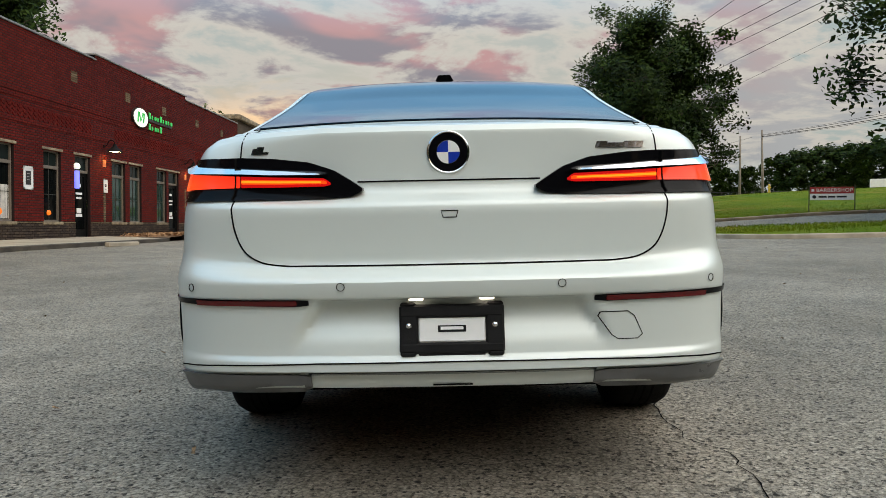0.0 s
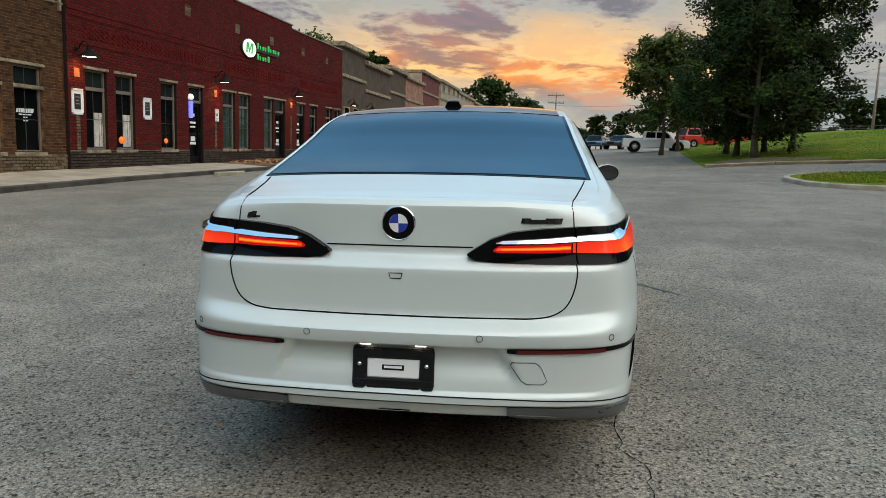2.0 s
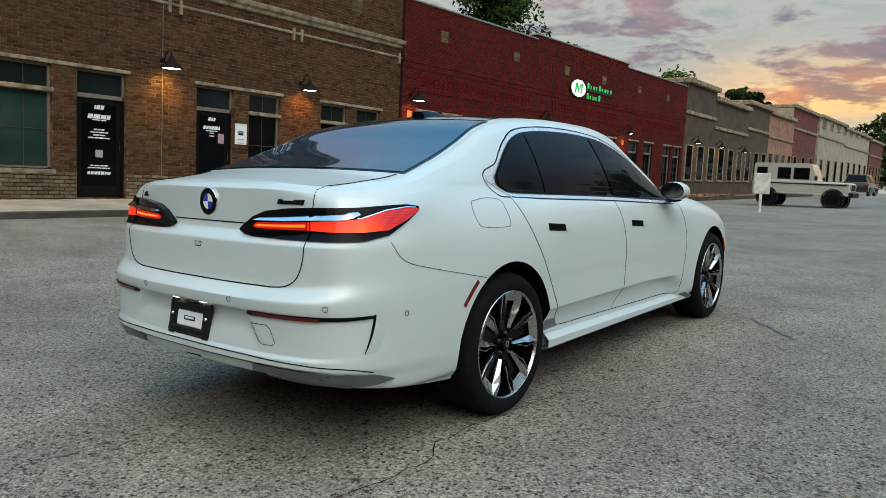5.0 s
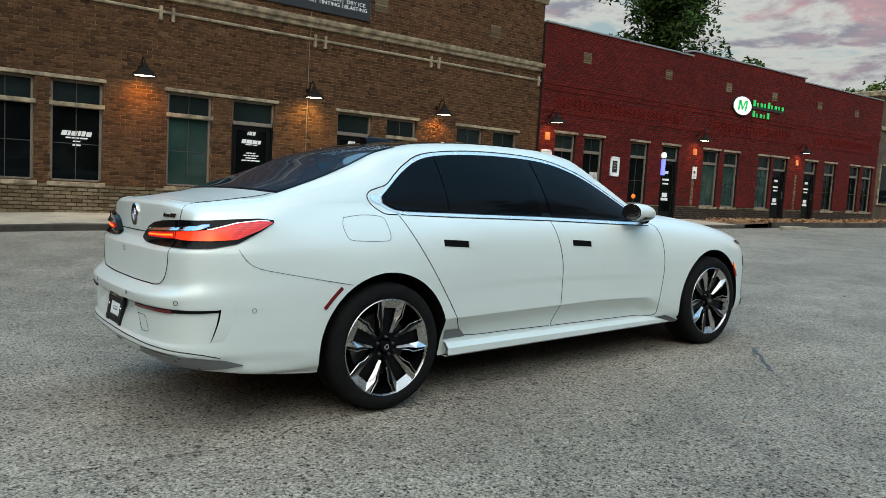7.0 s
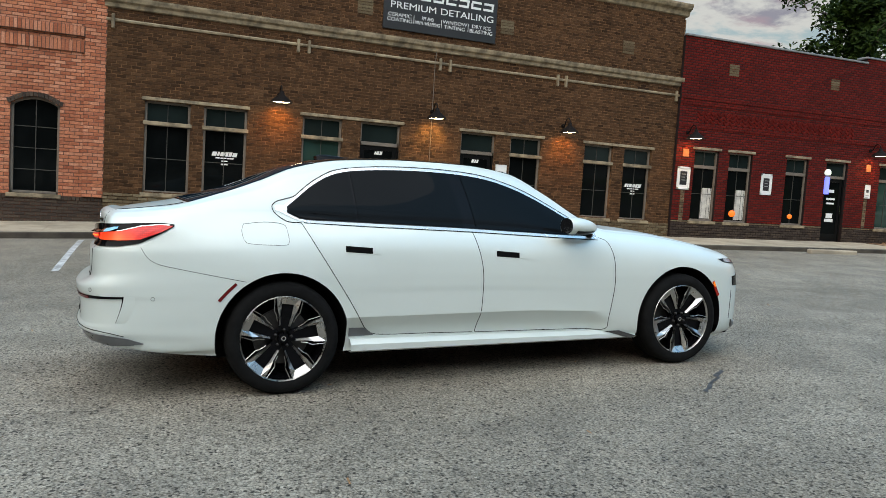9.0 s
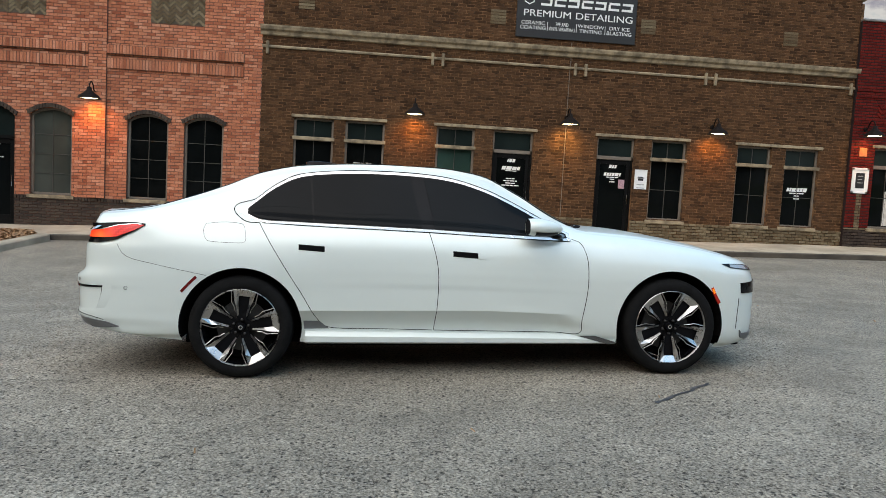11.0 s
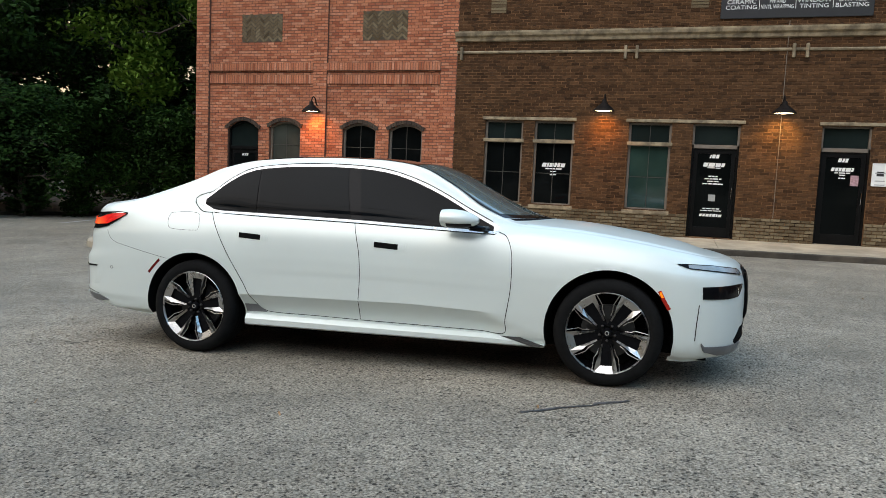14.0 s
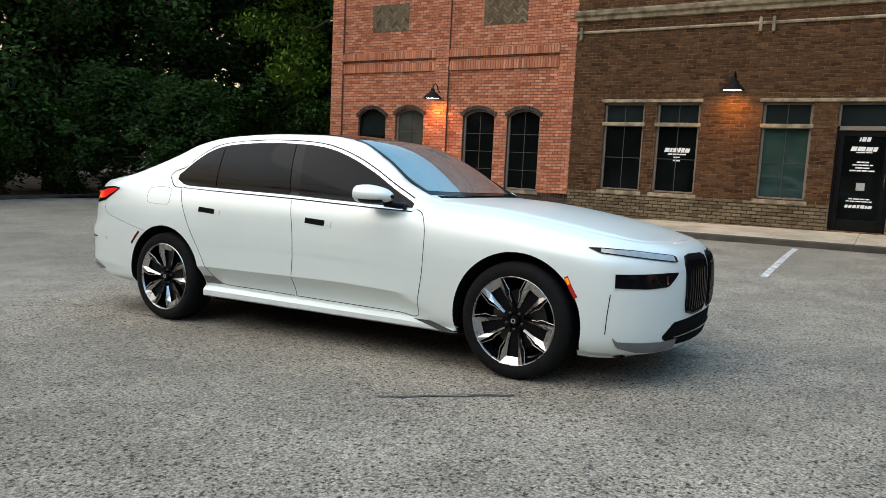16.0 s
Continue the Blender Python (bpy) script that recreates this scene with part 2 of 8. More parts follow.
plain("mortar_tan", (0.13, 0.066, 0.029), 0.95, 0, 0.85, 7.0, rel=0.3)
plain("mortar_red", (0.012, 0.003, 0.0025), 0.95, 0, 0.2, 5.0, rel=0.3)
plain("mortar_orange", (0.13, 0.065, 0.045), 0.95, 0, 0.2, 5.0, rel=0.3)
plain("mortar_dark", (0.05, 0.042, 0.036), 0.95, 0, 0.2, 5.0, rel=0.3)
plain("mortar_pale", (0.09, 0.072, 0.05), 0.95, 0, 0.2, 5.0, rel=0.3)
# orange of the lamp glow painted on the red front's brick
plain("tile_orange", (0.45, 0.16, 0.06), 0.5, 0, 0.2, 8.0)
plain("print_grey", (0.35, 0.35, 0.34), 0.6, 0, 0.1, 8.0)
plain("paper_pink", (0.42, 0.25, 0.28), 0.7, 0, 0.3, 20.0)
plain("brick_tan_far", (0.075, 0.050, 0.032), 0.9, 0, 0.3, 2.0, rel=0.4)
plain("brick_orange_far", (0.30, 0.15, 0.10), 0.9, 0, 0.3, 2.0, rel=0.4)
plain("brick_red_far", (0.13, 0.035, 0.028), 0.9, 0, 0.3, 2.0, rel=0.4)
plain("limestone", (0.25, 0.195, 0.125), 0.85, 0, 0.5, 4.0, rel=0.4)
plain("concrete", (0.35, 0.295, 0.22), 0.9, 0, 0.25, 1.2, rel=0.4)
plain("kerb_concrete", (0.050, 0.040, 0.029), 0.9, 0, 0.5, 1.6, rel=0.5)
plain("frame_taupe", (0.17, 0.14, 0.112), 0.5, 0, 0.12, 6.0)
plain("bar_dark", (0.045, 0.042, 0.036), 0.5, 0, 0.2, 6.0)
plain("cream_render", (0.34, 0.29, 0.215), 0.85, 0, 0.2, 1.5, rel=0.3)
plain("lamp_bronze", (0.009, 0.0065, 0.0055), 0.7, 0, 0.3, 8.0)
MATS["lamp_bronze"].node_tree.nodes["Principled BSDF"].inputs["Specular IOR Level"].default_value = 0.12
plain("door_black", (0.006, 0.006, 0.006), 0.4, 0, 0.2, 4.0)
MATS["door_black"].node_tree.nodes["Principled BSDF"].inputs["Specular IOR Level"].default_value = 0.1
plain("lamp_black", (0.02, 0.018, 0.017), 0.4, 0, 0.2, 8.0)
plain("bark", (0.075, 0.055, 0.042), 0.95, 0, 0.4, 7.0, rel=0.9)
plain("mulch", (0.22, 0.12, 0.06), 0.95, 0, 0.6, 20.0, rel=1.0)
plain("bark_chip", (0.30, 0.17, 0.085), 0.9, 0, 0.75, 30.0)
plain("line_worn", (0.42, 0.42, 0.41), 0.85, 0, 0.45, 9.0)
plain("stain_dark", (0.045, 0.045, 0.047), 0.5, 0, 0.5, 12.0)
plain("pole_wood", (0.21, 0.18, 0.15), 0.9, 0, 0.25, 4.0, rel=0.5)
plain("white_paint", (0.62, 0.62, 0.60), 0.7, 0, 0.25, 3.0)
plain("sign_white", (0.8, 0.8, 0.78), 0.5, 0, 0.05, 3.0)
plain("sign_black", (0.012, 0.012, 0.013), 0.45, 0, 0.2, 3.0)
plain("sign_red", (0.42, 0.02, 0.02), 0.5, 0, 0.1, 3.0)
plain("rubber", (0.007, 0.007, 0.007), 0.9, 0, 0.25, 12.0, rel=0.3)
plain("black_plastic", (0.008, 0.008, 0.0085), 0.5, 0, 0.2, 20.0, rel=0.2)
MATS["black_plastic"].node_tree.nodes["Principled BSDF"].inputs["Specular IOR Level"].default_value = 0.2
plain("black_gloss", (0.004, 0.004, 0.005), 0.10, 0, 0.1, 5.0)
MATS["black_gloss"].node_tree.nodes["Principled BSDF"].inputs["Specular IOR Level"].default_value = 0.11
MATS["rubber"].node_tree.nodes["Principled BSDF"].inputs["Specular IOR Level"].default_value = 0.12
plain("gap_black", (0.005, 0.005, 0.005), 0.9, 0, 0.1, 5.0)
MATS["gap_black"].node_tree.nodes["Principled BSDF"].inputs["Specular IOR Level"].default_value = 0.05
plain("alloy", (0.52, 0.51, 0.50), 0.30, 1.0, 0.06, 9.0)
plain("chrome", (0.78, 0.79, 0.80), 0.08, 1.0, 0.04, 6.0)
plain("satin_chrome", (0.80, 0.80, 0.79), 0.22, 0.65, 0.04, 6.0)
plain("dark_chrome", (0.20, 0.20, 0.21), 0.2, 1.0, 0.1, 6.0)
plain("grey_trim", (0.16, 0.165, 0.17), 0.35, 0.4, 0.1, 6.0)
plain("steel_grey", (0.28, 0.27, 0.26), 0.5, 0.5, 0.2, 6.0)
plain("roof_tar", (0.05, 0.05, 0.05), 0.95, 0, 0.3, 1.0)
plain("blue_enamel", (0.01, 0.04, 0.36), 0.15, 0, 0.05, 5.0, coat=1.0)
plain("curtain", (0.55, 0.52, 0.47), 0.9, 0, 0.2, 5.0)
paint("pearl_white", (0.66, 0.715, 0.68), 0.34, 0.14)
paint("roof_black", (0.008, 0.009, 0.011), 0.1)
for nm, col in (("car_white", (0.82, 0.83, 0.83)), ("car_cream", (0.40, 0.38, 0.33)), ("car_silver", (0.38, 0.40, 0.42)), ("car_blue", (0.015, 0.034, 0.075)), ("car_black", (0.02, 0.02, 0.022)), ("car_red", (0.45, 0.02, 0.02))):
    paint(nm, col)
plain("hydrant_yellow", (0.55, 0.38, 0.03), 0.5, 0, 0.2, 5.0)
plain("bare_earth", (0.115, 0.080, 0.048), 0.95, 0, 0.5, 5.0, rel=0.8)
plain("leaf_litter", (0.055, 0.045, 0.03), 0.95, 0, 0.5, 3.0, rel=0.8)
pane_mat("tinted_glass", (0.004, 0.005, 0.006), 0.02, 0.08)
# rear screen: blue of the reflected sky put into base colour and specular tint
pane_mat("screen_tint", (0.008, 0.034, 0.060), 0.02, 0.60, 0.0)
# windscreen: pale teal sky reflection painted into the base colour
pane_mat("windscreen", (0.10, 0.155, 0.16), 0.02, 1.0, 0.6)
MATS["windscreen"].node_tree.nodes["Principled BSDF"].inputs["Specular Tint"].default_value = (0.74, 0.98, 0.90, 1.0)
MATS["screen_tint"].node_tree.nodes["Principled BSDF"].inputs["Specular Tint"].default_value = (0.34, 0.74, 1.0, 1.0)
plain("lamp_clear", (0.26, 0.27, 0.27), 0.2, 0.2, 0.2, 9.0, coat=1.0)
pane_mat("window_dark", (0.004, 0.005, 0.005), 0.03, 0.06)
pane_mat("window_teal", (0.022, 0.048, 0.040), 0.05, 0.6)
pane_mat("window_pale", (0.050, 0.056, 0.048), 0.10, 0.3)
pane_mat("transom_grey", (0.012, 0.018, 0.017), 0.10, 0.14)
leaves("leaf_oak", (0.006, 0.016, 0.004), (0.034, 0.062, 0.012))
leaves("leaf_light", (0.030, 0.055, 0.014), (0.085, 0.115, 0.030))
# backlight through leaves, put into a brighter leaf colour
leaves("leaf_bright", (0.050, 0.105, 0.012), (0.14, 0.23, 0.035))
leaves("leaf_wood", (0.004, 0.013, 0.003), (0.030, 0.072, 0.014))
side_lamp("tail_side")
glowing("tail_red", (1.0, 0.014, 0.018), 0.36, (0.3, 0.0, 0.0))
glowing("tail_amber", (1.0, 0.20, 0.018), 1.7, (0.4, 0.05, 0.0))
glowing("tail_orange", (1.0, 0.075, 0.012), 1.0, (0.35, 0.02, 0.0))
glowing("bulb", (1.0, 0.80, 0.52), 9.0)
glowing("reflector_red", (1.0, 0.01, 0.01), 0.0, (0.12, 0.003, 0.004))
glowing("marker_amber", (1.0, 0.22, 0.01), 0.9, (0.5, 0.09, 0.01))
glowing("marker_red", (1.0, 0.03, 0.01), 0.07, (0.24, 0.012, 0.006))
glowing("plate_glow", (1.0, 0.97, 0.9), 2.0)
glowing("sign_green", (0.01, 0.60, 0.14), 0.17)
glowing("sign_glow", (0.85, 0.95, 0.88), 0.55)
glowing("barber_blue", (0.16, 0.20, 1.0), 1.1)
glowing("lantern_orange", (1.0, 0.20, 0.02), 0.75, (0.5, 0.12, 0.02))

# ---- builders ----
class Shape:
    """Gathers vertices and faces for one mesh."""

    def __init__(self):
        self.v, self.f = [], []

    def add(self, verts, faces):
        k = len(self.v)
        self.v += [tuple(p) for p in verts]
        self.f += [tuple(i + k for i in f) for f in faces]
        return self

    def box(self, a, b, m=None):
        (x0, y0, z0), (x1, y1, z1) = a, b
        c = [(x0, y0, z0), (x1, y0, z0), (x1, y1, z0), (x0, y1, z0), (x0, y0, z1), (x1, y0, z1), (x1, y1, z1), (x0, y1, z1)]
        if m is not None:
            c = [m @ Vector(p) for p in c]
        return self.add(c, [(0, 3, 2, 1), (4, 5, 6, 7), (0, 1, 5, 4), (1, 2, 6, 5), (2, 3, 7, 6), (3, 0, 4, 7)])

    def soft_box(self, a, b, r=0.01, m=None):
        """A box with all its edges chamfered by r."""
        lo, hi = Vector(a), Vector(b)
        r = min(r, *(0.49 * (hi - lo)))
        v, f, idx = [], [], {}
        for i in range(8):
            corner = [hi[k] if i >> k & 1 else lo[k] for k in range(3)]
            for ax in range(3):
                p = list(corner)
                for k in range(3):
                    if k != ax:
                        p[k] += -r if i >> k & 1 else r
                idx[i, ax] = len(v)
                v.append(p if m is None else m @ Vector(p))
        for ax in range(3):
            o1, o2 = (ax + 1) % 3, (ax + 2) % 3
            for s in (0, 1):
                q = [s << ax | a_ << o1 | b_ << o2 for a_, b_ in ((0, 0), (1, 0), (1, 1), (0, 1))]
                face = [idx[i, ax] for i in q]
                f.append(tuple(face if s else face[::-1]))
            for a_ in (0, 1):
                for b_ in (0, 1):
                    i0 = a_ << o1 | b_ << o2
                    i1 = i0 | 1 << ax
                    face = (idx[i0, o1], idx[i1, o1], idx[i1, o2], idx[i0, o2])
                    f.append(face if (a_ ^ b_) == 0 else face[::-1])
        for i in range(8):
            face = (idx[i, 0], idx[i, 1], idx[i, 2])
            f.append(face if bin(i).count("1") % 2 else face[::-1])
        return self.add(v, f)

    def grid(self, rows, close_u=False, close_v=False):
        """A net through rows of points."""
        nu, nv = len(rows), len(rows[0])
        faces = []
        for i in range(nu - (not close_u)):
            for j in range(nv - (not close_v)):
                a, b = i * nv + j, i * nv + (j + 1) % nv
                c, d = ((i + 1) % nu) * nv + (j + 1) % nv, ((i + 1) % nu) * nv + j
                faces.append((a, b, c, d))
        return self.add([p for r in rows for p in r], faces)

    def lathe(self, prof, m, steps=24, turn=2 * math.pi):
        """Turns (radius, height) pairs about the z axis of m."""
        full = abs(turn - 2 * math.pi) < 1e-6
        n = steps if full else steps + 1
        rows = [[m @ Vector((r * math.cos(turn * i / steps), r * math.sin(turn * i / steps), h)) for r, h in prof] for i in range(n)]
        return self.grid(rows, close_u=full)

    def tube(self, path, r, sides=6, caps=True):
        """A pipe along a path; r is one radius or one for each point."""
        path = [Vector(p) for p in path]
        rs = r if isinstance(r, (list, tuple)) else [r] * len(path)
        rows = []
        for i, p in enumerate(path):
            d = (path[min(i + 1, len(path) - 1)] - path[max(i - 1, 0)]).normalized()
            s = d.cross(Vector((0.31, 0.17, 0.93)))
            s = s.normalized() if s.length > 1e-4 else d.orthogonal().normalized()
            t = d.cross(s)
            rows.append([p + rs[i] * (math.cos(a) * s + math.sin(a) * t) for a in (2 * math.pi * k / sides for k in range(sides))])
        k = len(self.v)
        self.grid(rows, close_v=True)
        if caps:
            self.f.append(tuple(k + j for j in range(sides))[::-1])
            self.f.append(tuple(k + (len(rows) - 1) * sides + j for j in range(sides)))
        return self

    def prism(self, outline, depth, m=None):
        """A flat outline in the xy plane, thickened along z by depth."""
        n = len(outline)
        v = [Vector((x, y, 0)) for x, y in outline] + [Vector((x, y, depth)) for x, y in outline]
        if m is not None:
            v = [m @ p for p in v]
        f = [tuple(range(n))[::-1], tuple(range(n, 2 * n))] + [(i, (i + 1) % n, n + (i + 1) % n, n + i) for i in range(n)]
        return self.add(v, f)

    def build(self, name, mat, parent=None, label="", smooth=False, angle=None):
        me = bpy.data.meshes.new(name)
        me.from_pydata(self.v, [], self.f)
        if mat:
            me.materials.append(MATS[mat] if isinstance(mat, str) else mat)
        if smooth:
            me.polygons.foreach_set("use_smooth", [True] * len(me.polygons))
            if angle:
                bm = bmesh.new()
                bm.from_mesh(me)
                for e in bm.edges:
                    if len(e.link_faces) == 2 and e.calc_face_angle(0) > radians(angle):
                        e.smooth = False
                bm.to_mesh(me)
                bm.free()
        me.update()
        ob = new(name, me)
        ob.parent = parent
        if label:
            tagged(ob, label)
        return ob


def thing(name, label, category, at=None, group="", kind=""):
    """An Empty that parents a thing's parts."""
    ob = new(name)
    ob.empty_display_size = 0.2
    if at is not None:
        ob.matrix_world = at
    return tagged(ob, label, category, group, kind)


def lerp(a, b, t):
    return a + (b - a) * t


def table(x, xs, ys):
    return float(np.interp(x, xs, ys))


def smoothstep(a, b, x):
    t = min(1.0, max(0.0, (x - a) / (b - a)))
    return t * t * (3 - 2 * t)


def text_mesh(name, words, size, mat, parent, m, depth=0.004, label="", align="CENTER"):
    """Words in the built-in font, turned into a mesh at m."""
    cu = bpy.data.curves.new(name, "FONT")
    cu.body, cu.size, cu.extrude, cu.align_x, cu.align_y = words, size, depth, align, "CENTER"
    tmp = bpy.data.objects.new(name + "_tmp", cu)
    scene.collection.objects.link(tmp)
    bpy.context.view_layer.update()
    me = bpy.data.meshes.new_from_object(tmp.evaluated_get(bpy.context.evaluated_depsgraph_get()))
    bpy.data.objects.remove(tmp)
    me.materials.clear()
    me.materials.append(MATS[mat])
    me.transform(m)
    ob = new(name, me)
    ob.parent = parent
    if label:
        tagged(ob, label)
    return ob

# ---- ground ----
BASE_Y = [-40, -12, -9.6, 0, 4, 8, 13, 20, 32, 60, 90]
BASE_Z = [-0.65, -0.10, -0.02, 0.33, 0.38, 0.42, 0.53, 0.62, 0.78, 1.35, 2.0]
LINE_Y = [-60, -12, 6, 18, 40, 60, 75, 110, 400]
LINE_Z = [-1.4, -0.40, 0.20, 0.42, 0.97, 1.62, 1.98, 2.35, 4.0]
WALL_X, KERB_X = -12.83, -10.4


def base_z(y):
    """Height of the paving along the shop fronts."""
    return table(y, BASE_Y, BASE_Z)


def ground_z(x, y):
    """Height of the asphalt: the car's tilted ground, dished up to the kerb."""
    z = table(y, LINE_Y, LINE_Z) + 0.0223 * max(-5.0, min(x, 16.0))
    if x < -3.0:
        z = lerp(z, base_z(y) - 0.20, smoothstep(-3.0, KERB_X, x))
    if x > 4 and y > 20:
        z += smoothstep(20, 31, y) * smoothstep(4, 12, x) * (0.32 + 0.05 * max(0.0, min(x, 40) - 12)) * (1 - smoothstep(60, 120, y) * 0.3)
    if y < -14:
        z = lerp(z, -0.45, smoothstep(-14, -30, y))
    return z


def bank_rise(x, y):
    """How far the grass bank stands over the road beside it."""
    left = 6.6 + 0.09 * (y - 31)
    d = min(y - 30.8 + 0.05 * (x - 10), 1.6 * (x - left))
    return 0.02 + 0.11 * smoothstep(0.0, 3.0, x - left) + 1.10 * smoothstep(0.5, 24.0, d) + 0.008 * max(0.0, d - 24)


def spread(lo, hi, mid, fine, grow=1.16):
    """Grid lines, fine round mid and wider away from it."""
    out, s, p = [mid], fine, mid
    while p < hi:
        p += s
        s *= grow
        out.append(p)
    s, p = fine, mid
    while p > lo:
        p -= s
        s *= grow
        out.insert(0, p)
    return out


def build_ground():
    xs, ys = spread(-1500, 1500, -4.0, 0.6, 1.09), spread(-1500, 1500, 4.0, 0.6, 1.07)
    rows = [[(x, y, ground_z(x, y) - (0.4 if (x < KERB_X - 0.35 and -9.0 < y < 60) else 0.0)) for y in ys] for x in xs]
    ob = Shape().grid(rows).build("ground", "asphalt", smooth=True)
    tagged(ob, "worn grey asphalt parking lot with exposed aggregate", "ground", kind="structure")


def slab_rows(y):
    """Cross-section of the pavement at y: wall foot, kerb top, kerb foot."""
    return base_z(y), base_z(y) - 0.08


def build_pavement():
    walk_ = thing("pavement", "concrete pavement slabs along the shop fronts", "pavement", kind="structure")
    y, n = -10.6, 0
    while y < 21.9:
        y1 = min(y + 1.52, 22.0)
        a, b = y + 0.004, y1 - 0.004
        v = []
        for q in (a, b):
            t0, t1 = slab_rows(q)
            v += [(WALL_X - 0.25, q, t0), (KERB_X - 0.155, q, t1), (KERB_X - 0.155, q, t1 - 0.3), (WALL_X - 0.25, q, t0 - 0.3)]
        Shape().add(v, [(0, 1, 5, 4), (1, 2, 6, 5), (2, 3, 7, 6), (3, 0, 4, 7), (0, 3, 2, 1), (4, 5, 6, 7)]).build("slab", "concrete", walk_)
        y = y1
    kerb = thing("kerb", "worn concrete kerb with a darkened face", "kerb", kind="structure")
    y = -10.6
    while y < 21.9:
        y1 = min(y + 3.04, 22.0)
        rows = []
        for i in range(5):
            q = lerp(y + 0.005, y1 - 0.005, i / 4)
            t = slab_rows(q)[1]
            rows.append([(KERB_X - 0.15, q, t - 0.3), (KERB_X - 0.15, q, t + 0.002), (KERB_X - 0.03, q, t), (KERB_X - 0.004, q, t - 0.018), (KERB_X + 0.02, q, t - 0.32)])
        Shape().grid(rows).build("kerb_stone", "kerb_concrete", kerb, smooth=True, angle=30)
        y = y1
    # return of the kerb at the far end, then a planting bed
    t = base_z(22)
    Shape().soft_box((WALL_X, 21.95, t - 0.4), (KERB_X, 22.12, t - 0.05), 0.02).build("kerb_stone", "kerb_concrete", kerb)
    bed = Shape()
    rows = []
    for i in range(25):
        y = lerp(22.12, 60, i / 24)
        rows.append([(lerp(WALL_X - 0.2, -10.9, k / 4), y, base_z(y) - 0.06 + 0.05 * math.sin(k * 1.3 + i)) for k in range(5)])
    bed.grid(rows)
    tagged(bed.build("planting_bed", "mulch", smooth=True), "bark mulch bed along the shop fronts", "planting bed", kind="structure")
    k2 = Shape()
    rows = []
    for i in range(25):
        y = lerp(24.5, 60, i / 24)
        z = base_z(y)
        rows.append([(-10.9, y, z - 0.4), (-10.9, y, z + 0.0), (-10.75, y, z), (-10.73, y, z - 0.4)])
    k2.grid(rows)
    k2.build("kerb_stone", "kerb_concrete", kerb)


def wheel_stop(x, y, length):
    z = ground_z(x, y)
    ob = Shape().soft_box((x - 0.08, y - length / 2, z - 0.03), (x + 0.08, y + length / 2, z + 0.12), 0.03).build("wheel_stop", "concrete")
    tagged(ob, "pale concrete wheel stop lying on asphalt", "wheel stop", group="wheel stops")


def island(name, label, outline_, crown, top_mat, kerb_label):
    """A kerbed island: outline points (x, y), crowned in the middle."""
    th = thing(name, label, "traffic island", kind="structure")
    cx = sum(p[0] for p in outline_) / len(outline_)
    cy = sum(p[1] for p in outline_) / len(outline_)
    n = len(outline_)
    ring = []
    for i, (x, y) in enumerate(outline_):
        px, py = outline_[i - 1]
        qx, qy = outline_[(i + 1) % n]
        nx, ny = qy - py, px - qx
        l = math.hypot(nx, ny)
        nx, ny = nx / l, ny / l
        if (x - cx) * nx + (y - cy) * ny < 0:
            nx, ny = -nx, -ny
        z = ground_z(x, y)
        ring.append([(x + nx * 0.02, y + ny * 0.02, z - 0.1), (x, y, z + 0.12), (x - nx * 0.03, y - ny * 0.03, z + 0.145), (x - nx * 0.22, y - ny * 0.22, z + 0.15), (x - nx * 0.22, y - ny * 0.22, z - 0.05)])
    step = max(4, n // 9)
    for a in range(0, n, step):
        idx = [(a + k) % n for k in range(step + 1) if a + k <= n]
        rows = [ring[i] for i in idx]
        f = 0.012
        rows[0] = [tuple(lerp(p[c], q[c], f) for c in range(3)) for p, q in zip(rows[0], rows[1])]
        Shape().grid(rows).build("kerb_stone", "concrete", th, smooth=True, angle=30)
    rows = []
    for k in range(9):
        f = k / 8
        rows.append([(lerp(r[3][0], cx, f), lerp(r[3][1], cy, f), lerp(r[3][2] - 0.02, ground_z(cx, cy) + 0.15, f) + crown * (1 - (1 - f) ** 2)) for r in ring])
    tagged(Shape().grid(rows, close_v=True).build("island_fill", top_mat, th, smooth=True), "")
    return th, ring


def rounded(x0, x1, y0, y1, r, per=8):
    pts = []
    for (cx, cy), a0 in (((x1 - r, y1 - r), 0), ((x0 + r, y1 - r), 90), ((x0 + r, y0 + r), 180), ((x1 - r, y0 + r), 270)):
        pts += [(cx + r * math.cos(radians(a0 + 90 * i / per)), cy + r * math.sin(radians(a0 + 90 * i / per))) for i in range(per + 1)]
    out = []
    for i, p in enumerate(pts):
        q = pts[(i + 1) % len(pts)]
        d = math.hypot(q[0] - p[0], q[1] - p[1])
        k = max(1, int(d / 1.2))
        out += [(lerp(p[0], q[0], j / k), lerp(p[1], q[1], j / k)) for j in range(k)]
    return out


def chips(name, label, spots, mat, size, category):
    """Loose bark or leaves strewn over spots (x, y, z)."""
    rnd = random.Random(5)
    s = Shape()
    for x, y, z in spots:
        m = pose(x, y, z, rnd.uniform(-40, 40), rnd.uniform(-40, 40), rnd.uniform(0, 360))
        a, b = size * rnd.uniform(0.6, 1.5), size * rnd.uniform(0.25, 0.5)
        s.add([m @ Vector(p) for p in ((-a, -b, 0), (a, -b, 0.2 * a), (a, b, 0), (-a, b, 0.1 * a))], [(0, 1, 2, 3)])
    return tagged(s.build(name, mat), label, category, kind="stuff")


